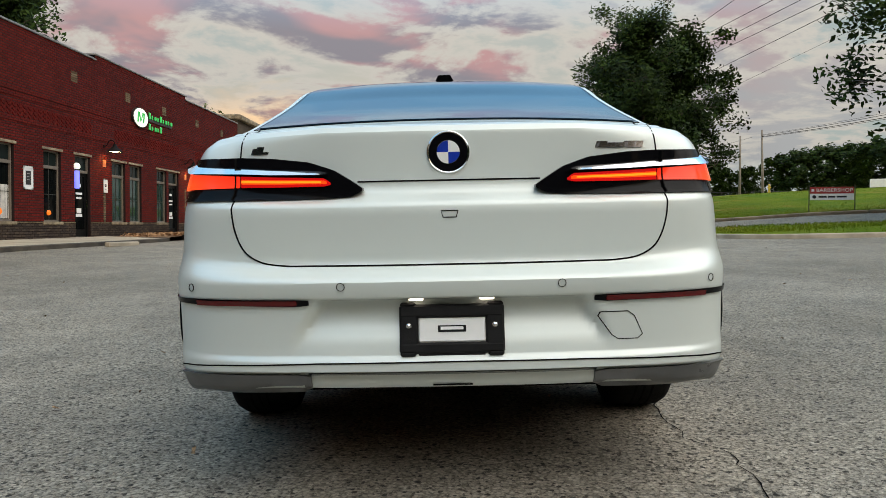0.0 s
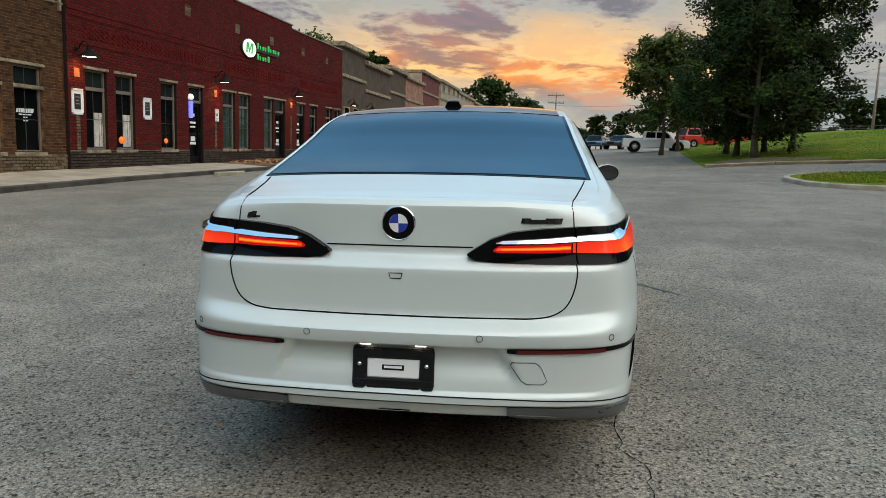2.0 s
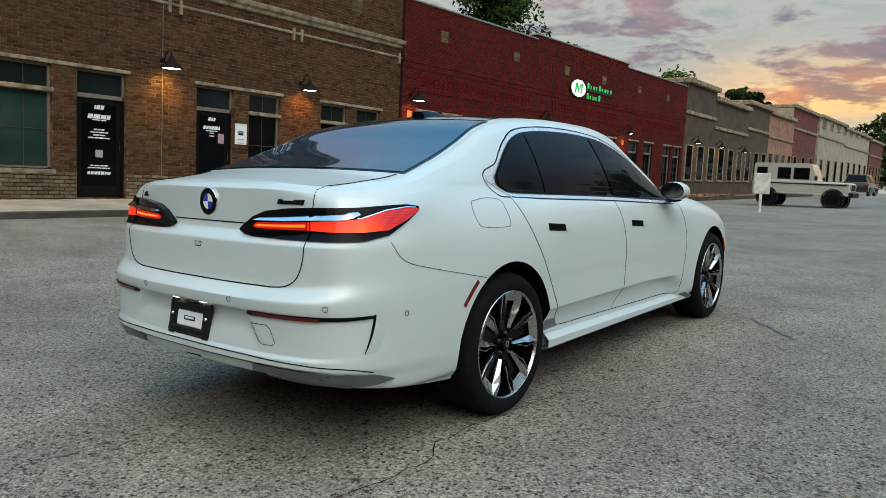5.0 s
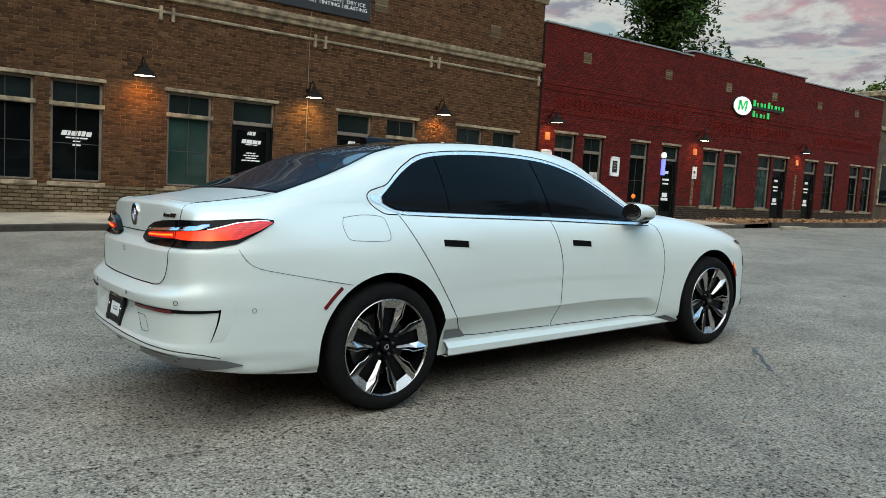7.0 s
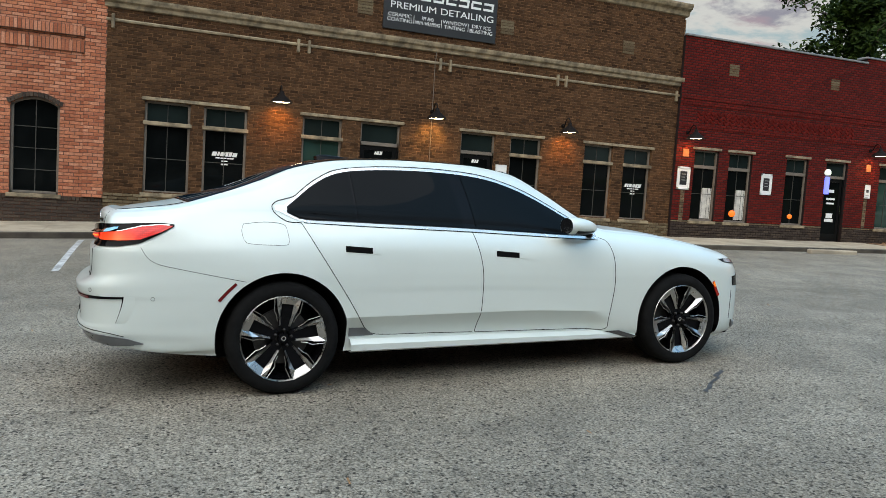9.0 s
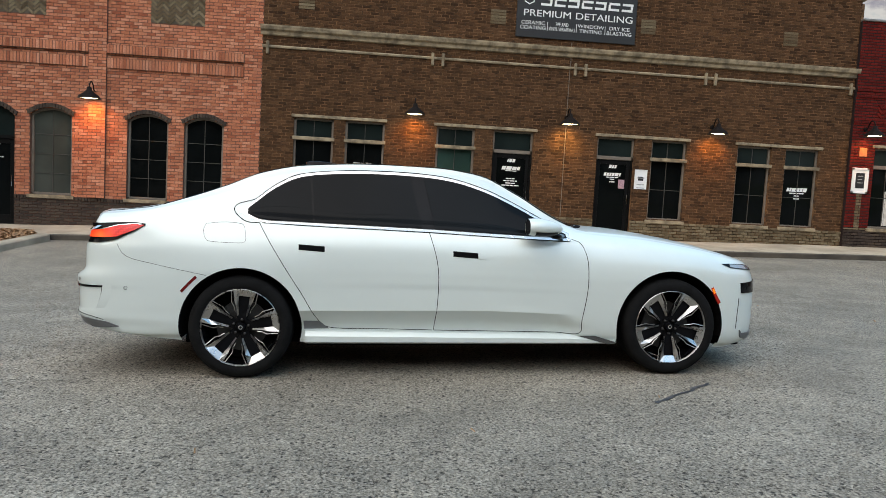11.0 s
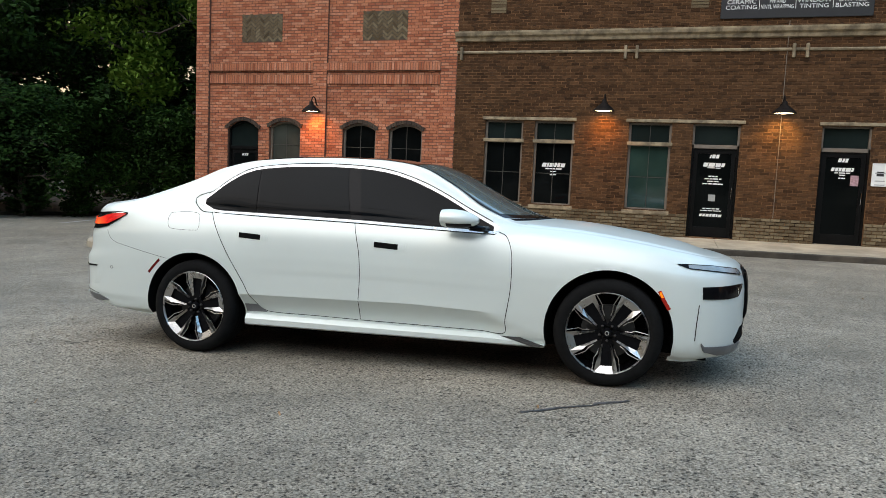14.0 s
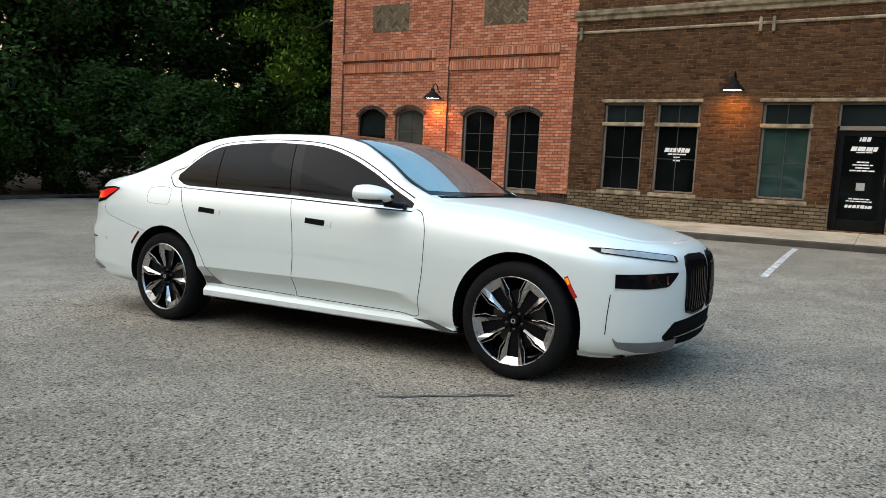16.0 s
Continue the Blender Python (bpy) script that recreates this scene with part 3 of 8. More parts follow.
def blades(name, label, spots, mat, height):
    """Short grass over spots (x, y, z)."""
    rnd = random.Random(9)
    s = Shape()
    for x, y, z in spots:
        a = rnd.uniform(0, 6.28)
        h, w = height * rnd.uniform(0.6, 1.4), 0.012 + 0.15 * height
        dx, dy = math.cos(a) * w, math.sin(a) * w
        lx, ly = rnd.uniform(-0.5, 0.5) * h, rnd.uniform(-0.5, 0.5) * h
        s.add([(x - dx, y - dy, z - 0.01), (x + dx, y + dy, z - 0.01), (x + lx, y + ly, z + h)], [(0, 1, 2)])
    return tagged(s.build(name, mat), label, "grass", kind="stuff")


def ribbon(pts, width, lift, mat, name, label, category, jitter=0.0, seed=1):
    """A flat band on the asphalt through (x, y) points."""
    rnd = random.Random(seed)
    dense = []
    for a, b in zip(pts, pts[1:]):
        k = max(1, int(math.hypot(b[0] - a[0], b[1] - a[1]) / 0.06))
        dense += [(lerp(a[0], b[0], i / k), lerp(a[1], b[1], i / k)) for i in range(k)]
    dense.append(pts[-1])
    if jitter:
        dense = [(x + rnd.gauss(0, jitter), y + rnd.gauss(0, jitter)) for x, y in dense]
    rows = []
    for i, (x, y) in enumerate(dense):
        p, q = dense[max(0, i - 1)], dense[min(len(dense) - 1, i + 1)]
        l = math.hypot(q[0] - p[0], q[1] - p[1]) or 1
        nx, ny = -(q[1] - p[1]) / l, (q[0] - p[0]) / l
        w = width * (rnd.uniform(0.5, 1.3) if jitter else 1.0) / 2
        rows.append([(x - nx * w, y - ny * w, ground_z(x - nx * w, y - ny * w) + lift), (x + nx * w, y + ny * w, ground_z(x + nx * w, y + ny * w) + lift)])
    return tagged(Shape().grid([r[::-1] for r in rows]).build(name, mat), label, category, kind="structure")


build_ground()
build_pavement()
wheel_stop(-9.85, 17.4, 1.85)
wheel_stop(-9.9, 24.6, 1.85)
rnd = random.Random(3)
mul, _ = island("mulch_island", "kerbed parking island filled with bark mulch", rounded(-11.3, -6.55, -9.0, -6.0, 1.45), 0.15, "mulch", "")
spots = []
while len(spots) < 9000:
    x, y = rnd.uniform(-11.1, -6.7), rnd.uniform(-8.8, -6.2)
    qx, qy = max(0.0, abs(x + 8.925) - 0.93), max(0.0, abs(y + 7.5) - 0.06)
    f = 1 - max(abs(x + 8.925) / 2.155, abs(y + 7.5) / 1.28)
    if math.hypot(qx, qy) < 1.15:
        spots.append((x, y, lerp(ground_z(x, y) + 0.13, ground_z(-8.925, -7.5) + 0.15, f) + 0.15 * (1 - (1 - f) ** 2) + rnd.uniform(-0.005, 0.02)))
chips("bark_chips", "loose brown bark chips on an island", spots, "bark_chip", 0.042, "mulch")
spots = [(rnd.uniform(-12.7, -11.0), y, base_z(y) + rnd.uniform(-0.03, 0.05)) for y in (rnd.uniform(23, 42) for _ in range(2500))]
chips("bark_chips", "loose brown bark chips along the shop fronts", spots, "bark_chip", 0.07, "mulch")
gi, _ = island("grass_island", "kerbed grass island beside the exit road", rounded(7.6, 46.0, 17.9, 24.4, 2.6), 0.30, "grass", "")
spots = []
for _ in range(9000):
    x, y = 8.0 + 22 * rnd.random() ** 1.3, rnd.uniform(18.2, 24.1)
    if x < 10.2 and ((x - 10.4) / 2.4) ** 2 + ((y - 21.1) / 2.95) ** 2 > 1:
        continue
    f = 1 - max(abs(y - 21.15) / 3.05, abs(x - 26.8) / 19.0)
    spots.append((x, y, lerp(ground_z(x, y), ground_z(26.8, 21.15), max(0, f)) + 0.13 + 0.30 * (1 - (1 - f) ** 2)))
blades("grass_blades", "short green grass on the island", spots, "grass", 0.045)


def build_bank():
    rows = []
    for i in range(70):
        y = 30.8 + 0.6 * i * (1 + 0.02 * i)
        row = []
        for j in range(70):
            x = 6.6 + 0.09 * (y - 31) + 0.35 * j * (1 + 0.035 * j)
            yy = y - 0.05 * (x - 10)
            row.append((x, yy, ground_z(x, yy) + bank_rise(x, yy)))
        rows.append(row)
    tagged(Shape().grid(rows).build("grass_bank", "grass", smooth=True), "mown grass bank with dry patches", "grass bank", kind="structure")
    kb = thing("bank_kerb", "pale concrete kerb round a grass bank", "kerb", kind="structure")
    for k in range(14):
        rows = []
        for i in range(7):
            x = 6.6 + (k + i / 6 * 0.985) * 3.0
            y = 30.8 - 0.05 * (x - 10)
            z = ground_z(x, y)
            rows.append([(x, y + 0.05, z - 0.2), (x, y - 0.13, z + 0.12), (x, y - 0.11, z + 0.15), (x, y + 0.06, z + 0.15)])
        Shape().grid(rows).build("kerb_stone", "concrete", kb)
    rnd = random.Random(11)
    spots = []
    for _ in range(16000):
        y = 31.0 + 26 * rnd.random() ** 1.6
        x = 7.0 + 0.09 * (y - 31) + rnd.uniform(0, 24)
        yy = y - 0.05 * (x - 10)
        spots.append((x, yy, ground_z(x, yy) + bank_rise(x, yy)))
    blades("bank_grass", "short mown grass on the bank", spots, "grass", 0.05)


build_bank()
# bare earth at the bank's corner
dirt = []
rnd_d = random.Random(31)
for r in (0.0, 0.35, 0.7, 1.0):
    ring_ = []
    for k in range(28):
        f = 2 * math.pi * k / 28
        q = r * (1 + 0.16 * math.sin(3 * f + 1) + 0.08 * math.sin(7 * f))
        x, y = 9.6 + 2.6 * q * math.cos(f), 33.2 + 1.9 * q * math.sin(f)
        ring_.append((x, y, ground_z(x, y) + bank_rise(x, y) + 0.03 - 0.02 * r))
    dirt.append(ring_)
tagged(Shape().grid(dirt, close_v=True).build("dirt_patch", "bare_earth", smooth=True), "bare brown earth under the trees on a bank", "bare earth", kind="structure")
# worn bay lines, cracks and a damp stain
for y, x0, x1 in ((3.68, -10.0, -6.1), (-2.2, -10.0, -6.2)):
    ribbon([(x0, y), (x1, y + 0.02)], 0.10, 0.004, "line_worn", "bay_line", "worn white parking bay line on asphalt", "road marking", seed=int(10 * y))
crack = [(0.98, 0.54), (0.96, 0.19), (0.93, -0.12), (0.93, -0.39), (0.97, -0.59), (1.04, -0.70), (1.03, -0.92), (1.03, -1.11), (0.98, -1.4), (0.90, -1.82)]
ribbon([(-12.0, -14.40), (-14.9, -15.32)], 0.12, 0.004, "line_worn", "bay_line", "worn white parking bay line on asphalt", "road marking", seed=8)
ribbon(crack, 0.0055, 0.004, "gap_black", "crack", "thin crack in the asphalt", "crack", 0.010, 2)
ribbon([(1.66, 2.81), (1.54, 2.95), (1.45, 3.07), (1.29, 3.24), (1.15, 3.43)], 0.034, 0.004, "stain_dark", "stain", "dark damp stain on the asphalt", "stain", 0.012, 4)
spots = [(x, y, ground_z(x, y) + 0.006) for x, y in ((rnd.uniform(-8, 9), rnd.uniform(-3, 14)) for _ in range(130))]
chips("litter", "small dry leaves and grit on the asphalt", spots, "bark_chip", 0.016, "litter")

# ---- shop fronts ----
def arch_top(o, y):
    """Upper edge of an opening at y: flat, or a shallow arch of the given rise."""
    y0, y1, z0, z1, rise = o
    if not rise:
        return z1
    h = (y1 - y0) / 2
    r = (h * h + rise * rise) / (2 * rise)
    d = abs(y - (y0 + y1) / 2)
    return z1 - r + math.sqrt(max(0.0, r * r - d * d))


def cut(y0, y1, za, zb, openings):
    """What is left of the stretch y0..y1 at the heights za..zb beside the openings."""
    left = [(y0, y1)]
    zm = (za + zb) / 2
    for o in openings:
        a, b, lo, hi, rise = o
        if zm < lo or zm > hi:
            continue
        if rise and zm > arch_top(o, a):
            h = (b - a) / 2
            r = (h * h + rise * rise) / (2 * rise)
            half = math.sqrt(max(0.0, r * r - (zm - (hi - r)) ** 2))
            a, b = (a + b) / 2 - half, (a + b) / 2 + half
        nxt = []
        for p, q in left:
            if b <= p or a >= q:
                nxt.append((p, q))
            else:
                if a > p:
                    nxt.append((p, a))
                if b < q:
                    nxt.append((b, q))
        left = nxt
    return left


BRICK_L, BRICK_H, JOINT = 0.200, 0.0645, 0.013
BRICK_BOX = [(0, 1, 5, 4), (1, 2, 6, 5), (2, 3, 7, 6), (3, 0, 4, 7), (4, 5, 6, 7)]


def brick_verts(x, a, b, za, zb, proud):
    """A brick with its front edges slightly eased; x is the mortar's face."""
    e = 0.004
    xf = x + proud
    return [(x, a, za), (x, b, za), (x, b, zb), (x, a, zb), (xf, a + e, za + e), (xf, b - e, za + e), (xf, b - e, zb - e), (xf, a + e, zb - e)]


def lay(shape, x, y0, y1, z0, z1, openings, singles=None, window=None, proud=0.008, soldier=False, joint=JOINT):
    """Courses of brick into shape; bricks inside window go to singles instead."""
    rnd = random.Random(int(1000 * (abs(y0) + z0)))
    hgt, length = (BRICK_L, BRICK_H) if soldier else (BRICK_H, BRICK_L)
    n = max(1, round((z1 - z0) / (hgt + JOINT)))
    step = (z1 - z0) / n
    for i in range(n):
        za, zb = z0 + i * step + joint / 2, z0 + (i + 1) * step - joint / 2
        for p, q in cut(y0, y1, za, zb, openings):
            s = y0 - (0.5 * (length + JOINT) if i % 2 else 0.0)
            s += math.floor((p - s) / (length + JOINT)) * (length + JOINT)
            while s < q - 0.012:
                a, b = max(s + JOINT / 2, p), min(s + length + JOINT / 2, q)
                s += length + JOINT
                if b - a < 0.018:
                    continue
                pr = proud + rnd.uniform(-0.002, 0.002)
                if singles is not None and window and window[0] < a and b < window[1] and window[2] < za < window[3] and b - a > 0.187:
                    singles.append((a, za, pr - proud))
                else:
                    shape.add(brick_verts(x, a, b, za, zb, pr), BRICK_BOX)


def backing(shape, x, y0, y1, z0, z1, openings, thick=0.30):
    """The wall's body with its openings left through, in boxes."""
    zs = sorted({z0, z1, *[max(z0, min(z1, v)) for o in openings for v in (o[2], arch_top(o, o[0]), o[3])]})
    fine = []
    for a, b in zip(zs, zs[1:]):
        curved = any(o[4] and a >= arch_top(o, o[0]) - 1e-6 and b <= o[3] + 1e-6 for o in openings)
        k = 8 if curved else 1
        fine += [(lerp(a, b, i / k), lerp(a, b, (i + 1) / k)) for i in range(k)]
    for a, b in fine:
        if b - a < 1e-5:
            continue
        for p, q in cut(y0, y1, a, b, openings):
            shape.box((x - thick, p, a), (x, q, b))


def sash_window(o, x, mat="window_dark", transom=True, cols=2, bars=(0.5,), name="window", arched=False, blind=None):
    """A framed shop window in an opening, with its transom light and glazing bars."""
    y0, y1, z0, z1, rise = o
    win = thing(name, "taupe framed shop window with dark glass and thin glazing bars", "window", kind="structure")
    xf = x - 0.11
    fr = Shape()
    w = 0.055
    spring = arch_top(o, y0)
    fr.soft_box((xf - 0.05, y0, z0), (xf + 0.03, y0 + w, spring), 0.006)
    fr.soft_box((xf - 0.05, y1 - w, z0), (xf + 0.03, y1, spring), 0.006)
    fr.soft_box((xf - 0.05, y0, z0), (xf + 0.03, y1, z0 + w), 0.006)
    if rise:
        pts = [(lerp(y0, y1, i / 12), arch_top(o, lerp(y0, y1, i / 12))) for i in range(13)]
        rows = [[(xf - 0.05, y, z), (xf + 0.03, y, z), (xf + 0.03, y, z - w), (xf - 0.05, y, z - w)] for y, z in pts]
        fr.grid(rows, close_v=True)
    else:
        fr.soft_box((xf - 0.05, y0, z1 - w), (xf + 0.03, y1, z1), 0.006)
    zt = z1 - 0.47
    if transom:
        fr.soft_box((xf - 0.05, y0, zt - 0.10), (xf + 0.035, y1, zt), 0.006)
    fr.build("window_frame", "frame_taupe", win)
    zm = zt - 0.10 if transom else spring
    gl = Shape()
    xg = xf - 0.02
    if rise:
        pts = [(lerp(y0 + w, y1 - w, i / 12), arch_top(o, lerp(y0 + w, y1 - w, i / 12)) - w * 0.6) for i in range(13)]
        gl.grid([[(xg, y, z0 + w), (xg, y, z)] for y, z in pts])
    else:
        gl.add([(xg, y0 + w, z0 + w), (xg, y1 - w, z0 + w), (xg, y1 - w, zm), (xg, y0 + w, zm)], [(0, 1, 2, 3)])
    gl.build("pane", mat, win)
    if transom:
        Shape().add([(xg, y0 + w, zt), (xg, y1 - w, zt), (xg, y1 - w, z1 - w), (xg, y0 + w, z1 - w)], [(0, 1, 2, 3)]).build("transom_pane", "transom_grey", win, "greyish frosted transom pane")
    for i in range(1, cols):
        yc = lerp(y0, y1, i / cols)
        Shape().box((xg + 0.001, yc - 0.008, z0 + w), (xg + 0.014, yc + 0.008, (arch_top(o, yc) - w) if rise else zm)).build("glazing_bar", "bar_dark", win)
        if transom:
            Shape().box((xg + 0.001, yc - 0.008, zt), (xg + 0.014, yc + 0.008, z1 - w)).build("glazing_bar", "bar_dark", win)
    for f in bars:
        zc = lerp(z0 + w, zm, f)
        Shape().box((xg + 0.001, y0 + w, zc - 0.008), (xg + 0.012, y1 - w, zc + 0.008)).build("glazing_bar", "bar_dark", win)
    sill = Shape().soft_box((x - 0.10, y0 - 0.06, z0 - 0.09), (x + 0.045, y1 + 0.06, z0), 0.008)
    sill.build("window_sill", "limestone", win)
    return win


def shop_door(o, x, name="door", rise_pane=True):
    """A dark glazed shop door under a transom light."""
    y0, y1, z0, z1, rise = o
    door = thing(name, "black glazed shop door with a metal pull", "door", kind="structure")
    xf = x - 0.12
    w = 0.05
    zt = z0 + 2.14
    spring = arch_top(o, y0)
    jamb = Shape()
    jamb.soft_box((xf - 0.06, y0, z0), (xf + 0.035, y0 + w, zt), 0.005)
    jamb.soft_box((xf - 0.06, y1 - w, z0), (xf + 0.035, y1, zt), 0.005)
    jamb.build("door_jamb", "door_black", door)
    fr = Shape()
    fr.soft_box((xf - 0.06, y0, zt), (xf + 0.04, y0 + w, spring), 0.005)
    fr.soft_box((xf - 0.06, y1 - w, zt), (xf + 0.04, y1, spring), 0.005)
    fr.soft_box((xf - 0.06, y0, zt), (xf + 0.04, y1, zt + 0.09), 0.005)
    if rise:
        pts = [(lerp(y0, y1, i / 12), arch_top(o, lerp(y0, y1, i / 12))) for i in range(13)]
        fr.grid([[(xf - 0.05, y, z), (xf + 0.03, y, z), (xf + 0.03, y, z - w), (xf - 0.05, y, z - w)] for y, z in pts], close_v=True)
    else:
        fr.soft_box((xf - 0.06, y0, z1 - w), (xf + 0.04, y1, z1), 0.005)
    fr.build("transom_frame", "frame_taupe" if not rise else "door_black", door)
    gl = Shape()
    pts = [(lerp(y0 + w, y1 - w, i / 12), arch_top(o, lerp(y0 + w, y1 - w, i / 12)) - w * 0.6) for i in range(13)]
    gl.grid([[(xf - 0.01, y, zt + 0.09), (xf - 0.01, y, z)] for y, z in pts])
    gl.build("transom_pane", "transom_grey", door)
    leaf = Shape()
    a, b = y0 + w + 0.004, y1 - w - 0.004
    s = 0.10
    leaf.soft_box((xf - 0.045, a, z0 + 0.012), (xf, a + s, zt - 0.004), 0.004)
    leaf.soft_box((xf - 0.045, b - s, z0 + 0.012), (xf, b, zt - 0.004), 0.004)
    leaf.soft_box((xf - 0.045, a + s, z0 + 0.012), (xf, b - s, z0 + 0.25), 0.004)
    leaf.soft_box((xf - 0.045, a + s, zt - 0.12), (xf, b - s, zt - 0.004), 0.004)
    lf = leaf.build("door_leaf", "door_black", door)
    Shape().box((xf - 0.028, a + s, z0 + 0.25), (xf - 0.016, b - s, zt - 0.12)).build("door_pane", "window_dark", door)
    Shape().tube([(xf, b - 0.05, z0 + 0.95), (xf + 0.05, b - 0.05, z0 + 0.97), (xf + 0.05, b - 0.05, z0 + 1.22), (xf, b - 0.05, z0 + 1.24)], 0.011, 8).build("door_handle", "chrome", door, "metal pull handle")
    return door


def barn_lamp(y, z, x, glow=56.0, colour=(1.0, 0.39, 0.07), lit=True):
    """A gooseneck barn lamp on a wall."""
    lamp = thing("gooseneck_wall_lamp", "black metal gooseneck barn lamp, lit, on a brick wall", "wall lamp", pose(x, y, z), group="barn lamps on the shop fronts")
    Shape().lathe([(0.0, 0.03), (0.055, 0.028), (0.062, 0.0)], pose(0, 0, 0.16, 0, 90, 0), 14).build("wall_plate", "lamp_bronze", lamp, smooth=True, angle=40)
    arm = [(0.0, 0, 0.16), (0.07, 0, 0.165), (0.12, 0, 0.20), (0.15, 0, 0.28), (0.20, 0, 0.345), (0.27, 0, 0.37), (0.34, 0, 0.345), (0.385, 0, 0.28), (0.395, 0, 0.19)]
    Shape().tube(arm, 0.016, 8).build("arm", "lamp_bronze", lamp, smooth=True)
    prof = [(0.0, 0.235), (0.04, 0.23), (0.055, 0.205), (0.062, 0.15), (0.085, 0.125), (0.15, 0.07), (0.225, 0.01), (0.262, -0.045), (0.268, -0.06), (0.260, -0.06), (0.22, 0.0), (0.15, 0.055), (0.07, 0.10), (0.0, 0.105)]
    Shape().lathe(prof, pose(0.395, 0, 0), 28).build("shade", "lamp_bronze", lamp, "dark bronze dish shade", smooth=True, angle=50)
    Shape().lathe([(0.0, 0.0), (0.12, 0.0), (0.235, -0.030), (0.12, -0.050), (0.0, -0.058)], pose(0.395, 0, 0), 20).build("bulb", "bulb", lamp, "glowing white lens", smooth=True)
    if not lit:
        return lamp
    l = bpy.data.lights.new("lamp_light", "SPOT")
    l.energy, l.color, l.spot_size, l.spot_blend, l.shadow_soft_size = glow, colour, radians(128), 0.95, 0.12
    lo = new("lamp_light", l)
    lo.matrix_world = look((x + 0.36, y, z - 0.10), (x + 0.02, y, z - 0.72))
    return lamp


def wall_of(name, label, x, y0, y1, z0, z1, openings, face, mortar, singles_window=None, bands=(), panels=()):
    """One wall: backing with openings, and bricks laid on it. bands: (za, zb, brick, soldier)."""
    w = thing(name, label, "wall", kind="structure")
    b = Shape()
    backing(b, x, y0, y1, z0, z1, openings)
    b.build("wall_body", mortar, w)
    singles = [] if singles_window else None
    edges = sorted({z0, z1, *[v for p in bands for v in p[:2]]})
    per = {}
    for a, c in zip(edges, edges[1:]):
        hit = [p for p in bands if p[0] <= a + 1e-6 and c <= p[1] + 1e-6]
        if hit and hit[0][2] is None:
            continue
        kind = hit[0][2] if hit else face
        sh = per.setdefault(kind, Shape())
        lay(sh, x, y0, y1, a, c, [*openings, *panels], singles, singles_window, soldier=bool(hit and hit[0][3]), proud=0.008 + (hit[0][4] if hit else 0.0), joint=0.021 if face == "brick_red" else JOINT)
    for a, za, dx in (singles or [])[300:]:
        per[face].add(brick_verts(x + dx, a, a + BRICK_L, za, za + BRICK_H, 0.008), BRICK_BOX)
    for kind, sh in per.items():
        tagged(sh.build("brickwork", kind, w), kind="stuff")
    if singles:
        me = Shape().add(brick_verts(0, 0, BRICK_L, 0, BRICK_H - (0.008 if face == "brick_red" else 0.0), 0.008), BRICK_BOX).build("brick", face, w)
        first = True
        for a, za, dx in singles[:300]:
            ob = me if first else new("brick", me.data)
            first = False
            ob.parent = w
            ob.location = (x + dx, a, za)
    return w


def cornice(w, x, y0, y1, prof, name="cornice", mat="limestone"):
    """A moulding run along y; prof is a closed outline of (out, z)."""
    rows = [[(x + o, y, z) for o, z in prof] for y in (y0, y1)]
    s = Shape().grid(rows, close_v=True)
    n = len(prof)
    s.f.append(tuple(range(n)))
    s.f.append(tuple(range(n, 2 * n))[::-1])
    return s.build(name, mat, w, "weathered cast-stone moulding")


T0, T1 = -2.05, 13.86       # ends of the brown front
X = WALL_X
# openings: y from, y to, z from, z to, rise of the arch
TAN_WIN = [(-1.21, -0.20, 0.98, 3.13, 0), (0.10, 1.11, 0.98, 3.13, 0), (2.46, 3.47, 0.98, 3.13, 0), (8.27, 9.25, 0.98, 3.13, 0), (10.68, 11.66, 0.98, 3.13, 0), (12.06, 13.04, 0.98, 3.13, 0)]
TAN_DOOR = [(3.96, 5.03, 0.40, 3.13, 0), (6.77, 7.80, 0.40, 3.13, 0)]
tan_wall = wall_of("wall_tan", "brown brick shop front with pale base courses and stone mouldings", X, T0, T1, -0.1, 7.45, TAN_WIN + TAN_DOOR, "brick_tan", "mortar_tan",
                   (3.5, 10.6, 3.0, 3.85), bands=[(-0.1, 0.86, "brick_pale", False, 0.02), (0.86, 0.935, "brick_pale", False, 0.03)])
cornice(tan_wall, X, T0 - 0.06, T1 + 0.06, [(0.0, 5.12), (0.06, 5.14), (0.07, 5.22), (0.13, 5.26), (0.15, 5.33), (0.15, 5.37), (0.0, 5.39)])
cornice(tan_wall, X, T0 - 0.02, T1 + 0.02, [(0.0, 4.82), (0.04, 4.825), (0.05, 4.86), (0.03, 4.89), (0.0, 4.895)], "string_course")
cornice(tan_wall, X, T0 - 0.10, T1 + 0.10, [(0.0, 7.22), (0.05, 7.24), (0.08, 7.36), (0.18, 7.42), (0.22, 7.50), (0.22, 7.56), (-0.32, 7.56), (-0.32, 7.22)], "coping")
for y in (2.25, 2.52, 6.02, 6.30, 9.60, 9.87, T0 + 0.12, T1 - 0.12):
    Shape().soft_box((X, y - 0.035, 4.66), (X + 0.08, y + 0.035, 4.98), 0.010).build("bracket", "limestone", tan_wall)
for a, b in ((-1.28, 1.16), (2.38, 5.12), (6.70, 9.33), (10.60, 13.12)):
    Shape().soft_box((X - 0.02, a, 3.13), (X + 0.035, b, 3.21), 0.01).build("lintel", "limestone", tan_wall)
for i, o in enumerate(TAN_WIN):
    sash_window(o, X, "window_teal" if i == 2 else "window_dark", name="window_%d" % (i + 1))
    Shape().soft_box((X - 0.02, o[0] - 0.03, o[3] - 0.565), (X + 0.02, o[1] + 0.03, o[3] - 0.475), 0.008).build("transom_sill", "limestone", tan_wall)
